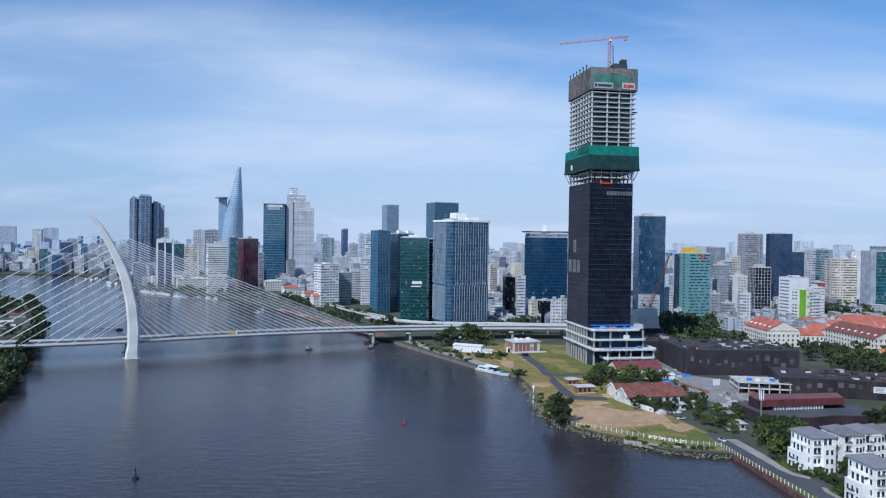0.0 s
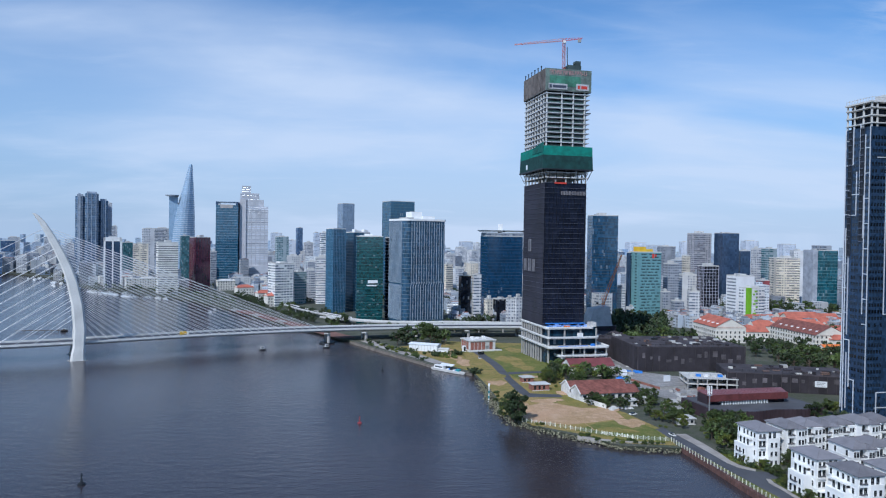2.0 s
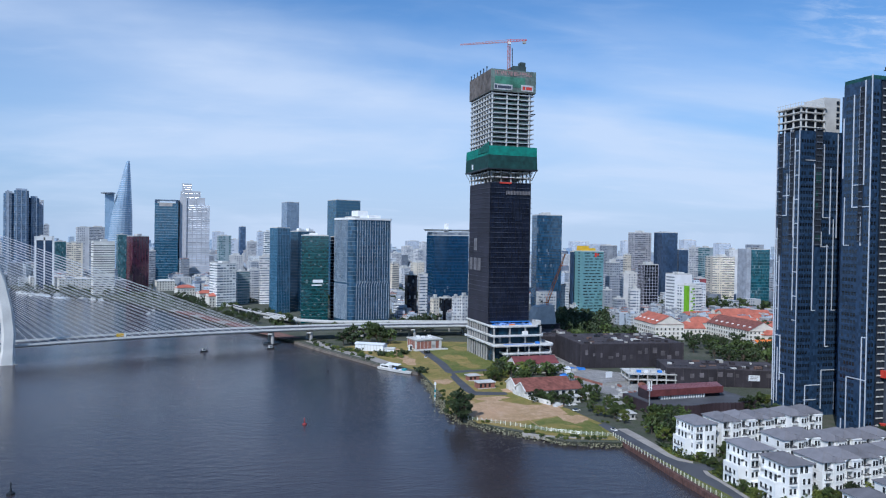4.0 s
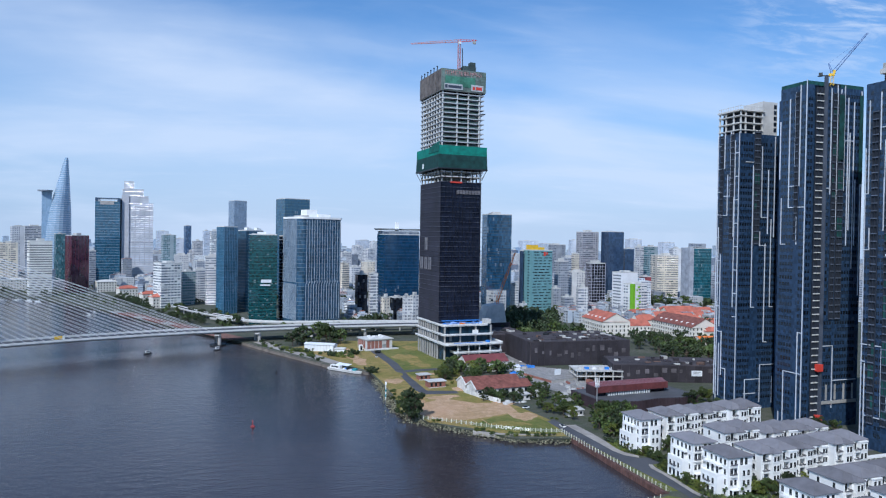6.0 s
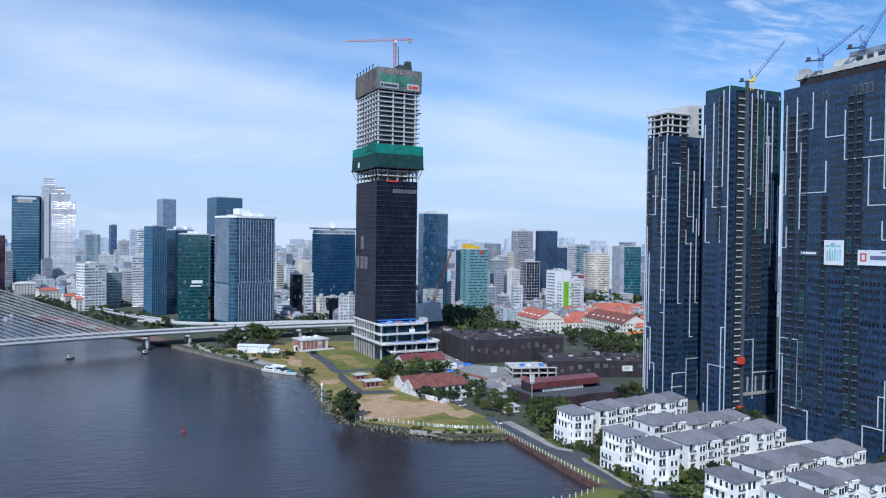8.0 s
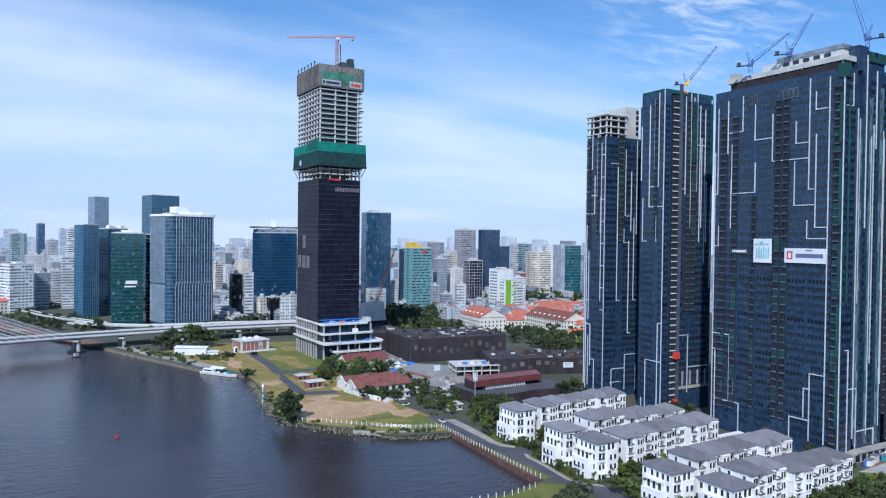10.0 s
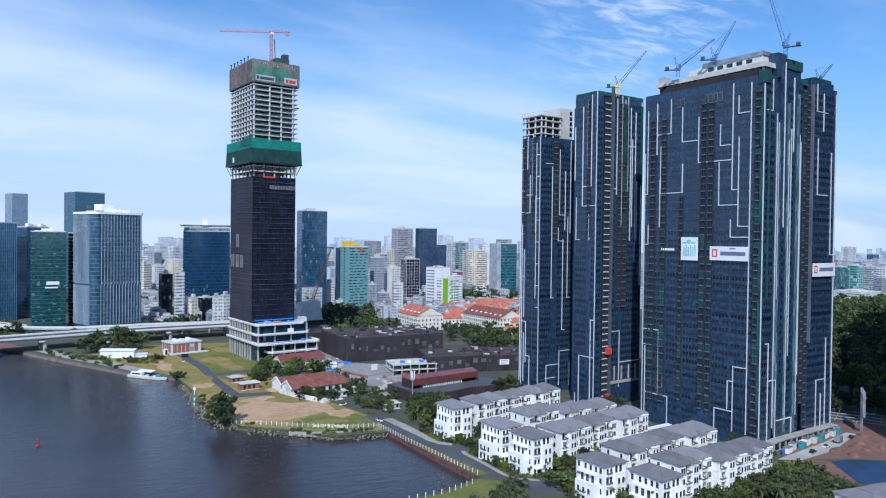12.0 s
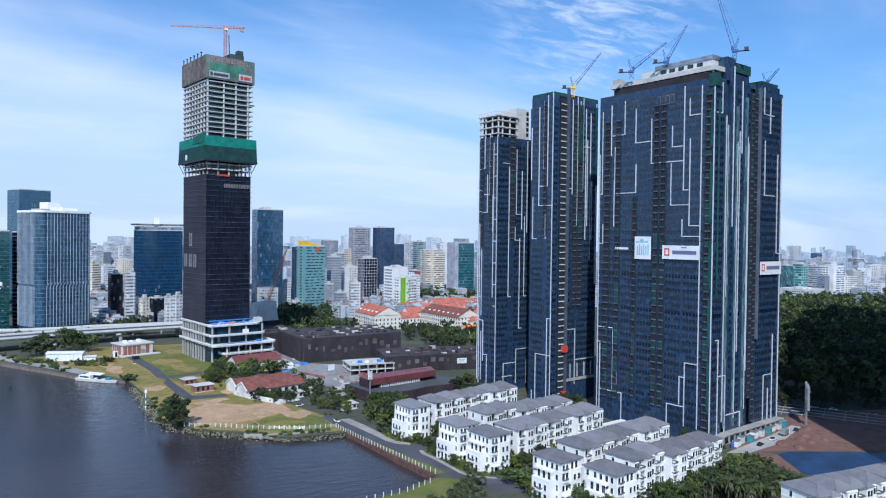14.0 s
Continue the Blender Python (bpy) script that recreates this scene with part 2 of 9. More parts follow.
def facade(name, wall, pane, w, h, ww, wh, rough=0.75, each=0.0, island=0.0, var=0.18):
    """A wall with panes in rows, for buildings far off. ww, wh: the share of each panel that is glass."""
    n = Nodes(name)
    u, v, cell = cells(n, w, h)
    fu, fv = n.math("FRACT", u), n.math("FRACT", v)
    inu = n.math("LESS_THAN", n.math("ABSOLUTE", n.math("SUBTRACT", fu, 0.5)), ww / 2)
    inv = n.math("LESS_THAN", n.math("ABSOLUTE", n.math("SUBTRACT", fv, 0.5)), wh / 2)
    nz = n.add("SeparateXYZ", n.add("NewGeometry").outputs["Normal"]).outputs[2]
    side = n.math("LESS_THAN", n.math("ABSOLUTE", nz), 0.5)
    seed = n.add("TexWhiteNoise", cell).outputs[0]
    own = n.math("MULTIPLY", n.add("ObjectInfo").outputs["Random"], 91.0)
    if island:
        own = n.math("MULTIPLY", n.add("NewGeometry").outputs["Random Per Island"], 91.0)
    column = n.add("TexWhiteNoise", n.add("CombineXYZ", n.math("FLOOR", n.math("DIVIDE", u, 2.0)), own, 3.0).outputs[0]).outputs[0]
    inu = n.math("MAXIMUM", inu, n.math("GREATER_THAN", column, 0.72))
    kept = n.math("MULTIPLY", n.math("GREATER_THAN", column, 0.16), n.math("GREATER_THAN", seed, 0.1))
    mask = n.math("MULTIPLY", n.math("MULTIPLY", n.math("MULTIPLY", inu, inv), side), kept)
    p = n.where()
    stain = n.noise(p, 0.06, 4.0)
    tone = n.ramp(stain, 0.3, 0.7, 1 - var, 1 + var)
    if each:
        tone = n.math("ADD", tone, n.ramp(n.add("ObjectInfo").outputs["Random"], 0, 1, -each, each))
    hue = rgb(wall)
    if island:
        k = n.add("NewGeometry").outputs["Random Per Island"]
        tone = n.math("ADD", tone, n.ramp(k, 0, 1, -island, island))
        warm = n.math("FRACT", n.math("MULTIPLY", k, 7.31))
        hue = n.mix(warm, rgb((wall[0] * 1.05, wall[1] * 0.98, wall[2] * 0.86)), rgb((wall[0] * 0.86, wall[1] * 0.98, wall[2] * 1.1)))
    body = n.mix(1.0, hue, n.add("CombineXYZ", tone, tone, tone).outputs[0], "MULTIPLY")
    if island:
        pick = n.math("FRACT", n.math("MULTIPLY", k, 23.7))
        deck = n.mix(n.math("GREATER_THAN", pick, 0.5), rgb((0.5, 0.5, 0.5)), rgb((0.22, 0.23, 0.25)))
        deck = n.mix(n.math("GREATER_THAN", pick, 0.78), deck, rgb((0.36, 0.13, 0.08)))
        body = n.mix(side, deck, body)
    dim = n.ramp(seed, 0, 1, 0.5, 1.6)
    glaze = n.mix(1.0, rgb(pane), n.add("CombineXYZ", dim, dim, dim).outputs[0], "MULTIPLY")
    color = n.mix(mask, body, glaze)
    r = n.ramp(mask, 0, 1, rough, 0.15)
    return n.shade(color, r, normal=n.bump(n.math("SUBTRACT", 1.0, mask), 0.6, 0.2))


WHITE = mat("white_paint", (0.86, 0.855, 0.83), 0.55, var=0.06, scale=0.2, bump=0.01, each=0.05)
CONCRETE = mat("concrete", (0.38, 0.37, 0.35), 0.85, var=0.2, each=0.08)
PALE_CONCRETE = mat("pale_concrete", (0.58, 0.57, 0.54), 0.8, var=0.15, each=0.06)
DARK_METAL = mat("dark_metal", (0.05, 0.055, 0.06), 0.45, 0.6, each=0.1)
STEEL = mat("steel", (0.45, 0.46, 0.47), 0.4, 0.7)
ROOF_GREY = mat("roof_slate", (0.185, 0.18, 0.195), 0.75, var=0.14, scale=0.3, fine=4.0, bump=0.03, each=0.22)
RED_TILE = mat("red_roof_tile", (0.47, 0.145, 0.095), 0.8, var=0.25, each=0.15)
OLD_TILE = mat("weathered_red_tile", (0.2, 0.075, 0.058), 0.85, var=0.4, scale=0.4, each=0.1)
MAROON = mat("maroon_metal_roof", (0.2, 0.06, 0.06), 0.5, var=0.2)
RED_PAINT = mat("red_paint", (0.6, 0.06, 0.04), 0.5, var=0.15)
ORANGE_PAINT = mat("orange_paint", (0.75, 0.2, 0.04), 0.5, var=0.15)
YELLOW_PAINT = mat("yellow_paint", (0.8, 0.5, 0.03), 0.5, var=0.12)
BLUE_PAINT = mat("blue_paint", (0.03, 0.12, 0.5), 0.5, var=0.2)
BLUE_TARP = mat("blue_tarpaulin", (0.05, 0.22, 0.65), 0.6, var=0.3, scale=0.6)
CRANE_BLUE = mat("crane_blue_paint", (0.04, 0.1, 0.28), 0.5, var=0.12)
GREEN_NET = mat("green_netting", (0.01, 0.115, 0.09), 0.8, var=0.35, scale=0.25)
DARK_NET = mat("dark_netting", (0.036, 0.031, 0.037), 0.9, var=0.3, scale=0.12, each=0.2)
BROWN_NET = mat("brown_dust_netting", (0.062, 0.052, 0.056), 0.9, var=0.4, scale=0.1)
ASPHALT = mat("asphalt", (0.085, 0.088, 0.1), 0.85, var=0.2, scale=0.1)
PAVING = mat("pale_paving", (0.36, 0.33, 0.3), 0.85, var=0.2)
BRICK = mat("red_brick", (0.28, 0.12, 0.09), 0.85, var=0.25)
TRUNK = mat("bark", (0.1, 0.075, 0.055), 0.9, var=0.3)
PLASTIC_WHITE = mat("white_sheet", (0.8, 0.82, 0.84), 0.45, var=0.08)
TEAL_PAINT = mat("teal_paint", (0.05, 0.3, 0.33), 0.5, var=0.2)
BLACK_SIGN = mat("dark_lettering", (0.05, 0.06, 0.09), 0.6, var=0.1)
PANE = glass("window_glass", (0.02, 0.025, 0.03), 1.0, 1.7, var=0.5, rough=0.1, blinds=0.08, ior=1.5)


def leaf_mat(name, col, dry=0.0):
    n = Nodes(name)
    p = n.where()
    k = n.add("NewGeometry").outputs["Random Per Island"]
    tone = n.math("MULTIPLY", n.ramp(k, 0, 1, 0.6, 1.3), n.ramp(n.noise(p, 0.07, 3.0), 0.3, 0.7, 0.7, 1.3))
    tone = n.math("MULTIPLY", tone, n.ramp(n.add("ObjectInfo").outputs["Random"], 0, 1, 0.75, 1.25))
    hue = n.mix(n.noise(p, 0.25, 2.0), rgb(col), rgb((col[0] * 1.6, col[1] * 1.15, col[2] * 0.8)))
    color = n.mix(1.0, hue, n.add("CombineXYZ", tone, tone, tone).outputs[0], "MULTIPLY")
    return n.shade(color, 0.6)


LEAF = leaf_mat("green_leaves", (0.048, 0.085, 0.026))
LEAF_DARK = leaf_mat("dark_green_leaves", (0.028, 0.052, 0.022))
LEAF_LIGHT = leaf_mat("bright_green_leaves", (0.085, 0.125, 0.028))
LEAF_PALM = leaf_mat("palm_leaves", (0.04, 0.062, 0.024))


def grass_mat(name, a, b, c):
    n = Nodes(name)
    p = n.where()
    patch, mid, fine = n.noise(p, 0.035, 4.0, 0.6), n.noise(p, 0.25, 4.0), n.noise(p, 2.5, 4.0)
    color = n.mix(n.ramp(patch, 0.35, 0.65), rgb(a), rgb(b))
    color = n.mix(n.ramp(mid, 0.45, 0.75), color, rgb(c))
    tone = n.ramp(fine, 0.3, 0.7, 0.7, 1.3)
    color = n.mix(1.0, color, n.add("CombineXYZ", tone, tone, tone).outputs[0], "MULTIPLY")
    return n.shade(color, 0.95, normal=n.bump(fine, 0.5, 0.3))


GROUND = grass_mat("city_ground", (0.075, 0.08, 0.06), (0.11, 0.11, 0.085), (0.05, 0.07, 0.03))
GRASS = grass_mat("dry_grass", (0.22, 0.185, 0.042), (0.36, 0.25, 0.095), (0.15, 0.16, 0.034))
LAWN = grass_mat("green_lawn", (0.095, 0.125, 0.022), (0.175, 0.178, 0.04), (0.22, 0.19, 0.06))
DIRT = grass_mat("bare_earth", (0.5, 0.32, 0.19), (0.4, 0.265, 0.135), (0.56, 0.38, 0.25))
RED_EARTH = grass_mat("red_earth", (0.2, 0.105, 0.085), (0.24, 0.13, 0.1), (0.13, 0.075, 0.06))
RUBBLE = grass_mat("rubble", (0.32, 0.3, 0.27), (0.22, 0.2, 0.17), (0.12, 0.13, 0.07))
SITE = grass_mat("building_site_ground", (0.3, 0.29, 0.28), (0.22, 0.21, 0.2), (0.4, 0.38, 0.36))


def water_mat():
    n = Nodes("river_water")
    p = n.where()
    stretch = n.add("Mapping", p)
    stretch.inputs["Rotation"].default_value = (0, 0, radians(20))
    stretch.inputs["Scale"].default_value = (1.0, 2.2, 1.0)
    v = stretch.outputs[0]
    big, mid, fine = n.noise(p, 0.006, 4.0), n.noise(v, 0.12, 4.0), n.noise(v, 0.55, 5.0, 0.6)
    color = n.mix(n.ramp(big, 0.35, 0.65), rgb((0.036, 0.032, 0.037)), rgb((0.066, 0.056, 0.058)))
    height = n.math("ADD", n.math("MULTIPLY", mid, 0.9), n.math("MULTIPLY", fine, 0.35))
    r = n.ramp(n.noise(p, 0.012, 3.0), 0.35, 0.65, 0.07, 0.16)
    return n.shade(color, r, 0.0, 1.33, n.bump(height, 0.65, 0.4))


WATER = water_mat()

# ---- ground, river and banks ----
LAND = 2.0
# city bank: from far upstream along the quay to the foot of the villas, then behind the camera
CITY_SHORE = [(-4700, 1900), (-2400, 1760), (-1500, 1680), (-1026, 1610), (-880, 1625), (-768, 1542), (-545, 1236), (-425, 1132), (-313, 1036), (-211, 889),
              (-147, 783), (-86, 696), (-48, 639), (-20, 588), (4, 549), (24, 515), (49, 489), (53, 449), (55, 415), (54, 374), (61, 359), (75, 341),
              (86, 332), (102, 316), (117, 314), (129, 312), (131, 290), (133, 262), (135.5, 238), (118, 231), (100, 228), (84, 205), (76, 120), (90, -200), (300, -4700)]
FAR_SHORE = [(-300, -4700), (-215, -100), (-222, 300), (-254, 394), (-266, 426), (-297, 478), (-329, 545), (-391, 670), (-457, 781), (-564, 934), (-678, 1053), (-900, 1190), (-1500, 1330), (-2400, 1420), (-4700, 1500)]


def bank(name, shore, outer, label, slope):
    """One sheet of land at 2 m, with a sloped or upright edge down into the water."""
    g = Geo()
    inner = shore + outer
    g.face([(x, y, LAND) for x, y in inner], [(x, y) for x, y in inner])
    for (x, y), (x2, y2) in zip(shore, shore[1:]):
        nx, ny = (y2 - y), -(x2 - x)
        k = slope / math.hypot(nx, ny)
        g.face([(x - nx * k, y - ny * k, -1.5), (x2 - nx * k, y2 - ny * k, -1.5), (x2, y2, LAND), (x, y, LAND)])
    return setting(name, g, GROUND, label)


bank("ground", CITY_SHORE, [(4700, -4700), (4800, 0), (4500, 2500), (3500, 3700), (1700, 4700), (0, 4900), (-1700, 4700), (-3500, 3700), (-4600, 2600)],
     "flat city ground of grey earth, tarmac and grass beside the river", 1.5)
bank("ground", FAR_SHORE, [(-4800, 0), (-4700, -4700)], "low green river bank with earth and grass", 2.5)
setting("water", Geo().face([(-4900, -4900, 0), (4900, -4900, 0), (4900, 4900, 0), (-4900, 4900, 0)]), WATER, "dark brown river water with small ripples")


def patch(name, poly, material, label, lift):
    g = Geo()
    g.prism(poly, LAND - 0.3, LAND + lift)
    return setting(name, g, material, label)


patch("grass_field", [(-10, 600), (10, 562), (27, 530), (50, 492), (54, 450), (56, 415), (55, 376), (63, 360), (87, 338), (104, 321), (127, 316), (130, 345), (122, 378), (108, 402), (110, 470), (116, 500), (112, 560), (110, 630), (40, 640)], GRASS, "dry yellow-green grass of the river point", 0.02)
patch("green_lawn", [(130, 312), (132.5, 290), (134.5, 262), (137, 240), (141.5, 240), (140, 271), (138, 305), (131, 340), (128, 330)], LAWN, "narrow green verge between fence and road", 0.03)
patch("grass_field", [(60, 580), (104, 622), (112, 560), (112, 500), (95, 470), (78, 468), (71, 500)], LAWN, "yellow-green mown field beside the service road", 0.05)
patch("grass_field", [(54, 470), (72, 440), (100, 450), (104, 415), (120, 372), (128, 340), (127, 316), (104, 320), (86, 336), (66, 352), (58, 375), (58, 420)], GRASS, "dry yellow grass on the river point", 0.04)
patch("grass_field", [(28, 540), (52, 492), (66, 500), (60, 560), (50, 620), (36, 600)], GRASS, "dry grass with bare earth by the pontoon", 0.04)
patch("bare_ground", [(64, 360), (70, 392), (84, 402), (100, 388), (118, 380), (118, 366), (100, 357), (84, 352)], DIRT, "bare sandy earth on the river point", 0.09)
patch("green_lawn", [(86, 341), (100, 355), (120, 364), (127, 344), (126, 322), (112, 325), (98, 332)], LAWN, "green lawn behind the white fence", 0.1)
patch("bare_ground", [(-40, 640), (-16, 592), (8, 552), (24, 524), (32, 528), (14, 566), (-6, 600), (-28, 640)], PAVING, "pale earth quay along the water", 0.05)
patch("bare_ground", [(152, 606), (168, 560), (172, 496), (206, 470), (210, 432), (200, 392), (172, 394), (160, 410), (148, 430), (146, 520), (146, 600)], SITE, "grey building-site ground with rubble", 0.06)
patch("bare_ground", [(268, 204), (300, 222), (345, 232), (420, 215), (420, 150), (352, 161), (327, 174), (291, 193.5), (276, 200)], RED_EARTH, "reddish earth yard beside the towers", 0.06)
patch("lawn_ground", [(226, 176), (250, 196), (263, 203), (274, 200), (268, 178), (262, 160), (300, 138), (290, 132), (240, 150)], LAWN, "shaded ground cover under the palms", 0.05)
patch("pool", [(283, 192), (291, 191.8), (326, 172), (352, 160), (330, 142), (296, 152), (268, 170)], mat("blue_pool_water", (0.016, 0.042, 0.1), 0.5, var=0.6, scale=0.12), "blue sheeted basin beside the palms", 0.1)
patch("bare_ground", [(276, 199), (283, 192), (268, 170), (256, 179)], RED_EARTH, "reddish earth beside the basin", 0.08)
patch("road", [(330, 275), (351, 237), (403, 142), (424, 154), (372, 249), (352, 287)], ASPHALT, "dark asphalt road in the shade of the park trees", 0.05)
patch("pavement", [(134, 335), (136, 318), (137.8, 302), (138.8, 291), (141, 284.4), (146, 280), (147, 282), (142.8, 288), (141.8, 294), (142, 304), (141, 319), (139, 335)], PAVING, "pale pavement along the villas", 0.16)
def blob(name, cx, cy, rx, ry, material, label, lift, seed):
    rnd = random.Random(seed)
    ph = [rnd.uniform(0, 6.3) for _ in range(3)]
    pts = []
    for i in range(22):
        a = i * math.tau / 22
        k = 1 + 0.22 * math.sin(2 * a + ph[0]) + 0.16 * math.sin(3 * a + ph[1]) + 0.1 * math.sin(7 * a + ph[2])
        pts.append((cx + math.cos(a) * rx * k, cy + math.sin(a) * ry * k))
    patch(name, pts, material, label, lift)


for i, (x, y, rx, ry) in enumerate(((72, 372, 9, 12), (110, 384, 12, 6), (84, 405, 10, 5), (66, 398, 5, 8), (118, 356, 6, 10), (40, 560, 7, 16), (46, 530, 6, 12), (30, 590, 10, 8), (62, 455, 5, 9), (88, 478, 6, 5), (100, 425, 6, 5))):
    blob("bare_ground", x, y, rx, ry, DIRT, "worn bare earth in the grass", 0.095 + i * 0.004, i)
for i, (x, y, rx, ry) in enumerate(((84, 540, 9, 22), (96, 590, 8, 14), (90, 510, 8, 7), (90, 436, 7, 6), (106, 342, 9, 5), (66, 480, 4, 9))):
    blob("grass_field", x, y, rx, ry, GRASS, "drier yellow patch of grass", 0.145 + i * 0.004, 40 + i)
revet = Geo().loft([[(x - 1.0, y - 0.7, -1.2), (x - 0.7, y - 0.5, 1.7), (x + 1.6, y + 1.1, 2.09), (x + 1.6, y + 1.1, -1.2)] for x, y in ((-48, 639), (-34, 613), (-20, 588), (-8, 568), (4, 549), (14, 532), (24, 515), (36, 502), (49, 489))])
setting("quay_edge", revet, mat("damp_quay_stone", (0.17, 0.145, 0.12), 0.85, var=0.35, scale=0.2), "pale sandy stone edge of the quay")
# quay road between the sea wall and the villas
patch("road", [(127, 344), (128.5, 328), (131.6, 305), (134.9, 282), (138.1, 262), (141.3, 244), (143, 228), (147, 214), (158, 206), (163, 214), (163, 222), (155.6, 224), (147.5, 229.5), (145.7, 237), (145.5, 250), (145.1, 259), (144.1, 266), (145.5, 271), (160, 272), (160, 278), (146, 279.6), (141, 284), (138.8, 291), (137.8, 302), (136, 318), (133.8, 335), (132, 346)], ASPHALT, "grey asphalt road along the river wall", 0.05)
patch("road", [(151, 262), (151, 256), (290, 278), (290, 285)], ASPHALT, "asphalt lane between the villas", 0.06)
patch("road", [(158, 220), (158, 213), (262, 230), (262, 237)], ASPHALT, "asphalt lane between the villas", 0.06)
patch("road", [(54, 606), (61, 560), (66, 520), (68, 480), (71, 428), (74, 414), (96, 414), (96, 421), (78, 424), (74, 470), (73, 520), (68, 560), (62, 606)], ASPHALT, "grey service road across the grass", 0.12)
patch("road", [(74, 492), (74, 484), (104, 492), (104, 498)], ASPHALT, "grey side road across the grass", 0.13)
patch("green_lawn", [(100, 226), (118, 229), (135, 236), (141, 232), (144, 222), (118, 206), (90, 200), (86, 212)], LAWN, "green lawn on the river bank", 0.07)
patch("pavement", [(145.6, 270.8), (144.2, 266), (145.2, 259), (145.6, 250), (145.8, 237), (147.6, 230), (155.6, 224.4), (155.8, 226), (149, 231.4), (147.6, 238), (147.5, 250), (147.1, 259), (146.3, 266), (147, 270)], PAVING, "pale pavement along the villas", 0.16)
patch("lawn_ground", [(142.3, 306), (142, 292), (147, 283), (158, 280), (153, 306)], LAWN, "green garden ground before the villas", 0.12)
patch("lawn_ground", [(147.2, 270), (147.6, 250), (147.8, 238), (150, 232), (160, 228), (160, 270)], LAWN, "green garden ground before the villas", 0.12)


def sea_wall():
    g = Geo()
    line = [(129, 313.5), (131.4, 290), (133.4, 262), (136, 238)]
    for (x, y), (x2, y2) in zip(line, line[1:]):
        g.prism([(x - 1.2, y), (x2 - 1.2, y2), (x2 + 0.6, y2), (x + 0.6, y)], -1.4, LAND + 0.35)
    wall = setting("river_wall", g, mat("rusty_sheet_pile", (0.12, 0.065, 0.055), 0.85, var=0.35, scale=0.4), "rust-brown sheet-pile wall along the water")
    rib = Geo().box(-0.25, -0.35, -1.4, 0.1, 0.35, LAND + 0.2).mesh("sheet_pile", wall.data.materials[0])
    for (x, y), (x2, y2) in zip(line, line[1:]):
        n = int(math.hypot(x2 - x, y2 - y) / 1.6)
        for i in range(n):
            k = (i + 0.5) / n
            piece("sheet_pile", rib, wall, x + (x2 - x) * k - 1.25, y + (y2 - y) * k, 0)


sea_wall()
kerb = Geo()
for (x, y), (x2, y2) in zip([(84, 330), (92, 325), (104, 321), (116, 319)], [(92, 325), (104, 321), (116, 319), (122, 318)]):
    kerb.prism([(x, y), (x2, y2), (x2 + 0.3, y2 + 1.0), (x + 0.3, y + 1.0)], 0.5, LAND + 0.5)
setting("retaining_wall", kerb, PAVING, "low pale concrete retaining wall on the point")


def rocks():
    """Broken stone and weed along the foot of the point."""
    rnd = random.Random(4)
    line = [(52, 470), (54, 430), (54, 380), (60, 360), (74, 342), (86, 332), (102, 317), (117, 314.5), (128, 313)]
    g = Geo()
    for (x, y), (x2, y2) in zip(line, line[1:]):
        n = int(math.hypot(x2 - x, y2 - y) * 10)
        for _ in range(n):
            k, off = rnd.random(), rnd.gauss(0.1, 2.3)
            nx, ny = y2 - y, -(x2 - x)
            m = math.hypot(nx, ny)
            px, py = x + (x2 - x) * k - nx / m * off * 1.0, y + (y2 - y) * k - ny / m * off
            r = rnd.uniform(0.15, 0.5) * (1.6 if rnd.random() < 0.08 else 1)
            c = Vector((px, py, rnd.uniform(0.0, 1.6) if off < 0 else rnd.uniform(1.0, 2.0)))
            ring = [[(c.x + math.cos(a * math.tau / 6 + k) * r * s * rnd.uniform(0.8, 1.2), c.y + math.sin(a * math.tau / 6 + k) * r * s * rnd.uniform(0.8, 1.2), c.z + h * r) for a in range(6)]
                    for s, h in ((1.0, -0.6), (1.05, 0.0), (0.55, 0.55))]
            g.loft(ring)
    ob = new("rocks", g.mesh("rocks", mat("river_stone", (0.19, 0.18, 0.115), 0.9, var=0.35, island=0.6)))
    tagged(ob, "loose pale stones and weed at the water's edge", "rocks", kind="stuff")


rocks()


def fence():
    post = Geo().box(-0.13, -0.13, 0, 0.13, 0.13, 2.1).mesh("post", mat("cream_concrete_post", (0.74, 0.72, 0.56), 0.7, var=0.12, each=0.1))
    line = [(62, 358), (75, 350), (86, 342), (97, 334), (112, 326), (127, 322.5), (129.5, 295), (133, 268), (135.5, 246), (137.5, 238)]
    root = thing("fence", 62, 358, LAND, 0, "long low fence of white concrete posts with thin rails", "fence")
    rail = Geo()
    for (x, y), (x2, y2) in zip(line, line[1:]):
        d = math.hypot(x2 - x, y2 - y)
        n = max(1, round(d / 2.55))
        for i in range(n):
            k = i / n
            piece("post", post, root, x + (x2 - x) * k - 62, y + (y2 - y) * k - 358, 0)
        for h in (0.55, 1.1, 1.55):
            rail.tube((x - 62, y - 358, h), (x2 - 62, y2 - 358, h), 0.05, n=5)
    part("rail", rail, STEEL, root)
    other = thing("fence", 88, 214, LAND, 0, "short white post fence round the lawn by the water", "fence")
    line = [(88, 214), (101, 226.5), (118, 228), (133, 233.5)]
    for (x, y), (x2, y2) in zip(line, line[1:]):
        n = round(math.hypot(x2 - x, y2 - y) / 3.4)
        for i in range(n):
            piece("post", post, other, x + (x2 - x) * i / n - 88, y + (y2 - y) * i / n - 214, 0)


fence()


# ---- cable-stayed bridge ----
ROAD_LINE = [(-520, 440), (-420, 485), (-336, 523), (-292, 536), (-252, 555), (-180, 595), (-98, 632), (-38, 652), (37, 671), (113, 678), (165, 679)]
BRIDGE_WHITE = mat("bridge_white_paint", (0.62, 0.62, 0.6), 0.55, var=0.1)


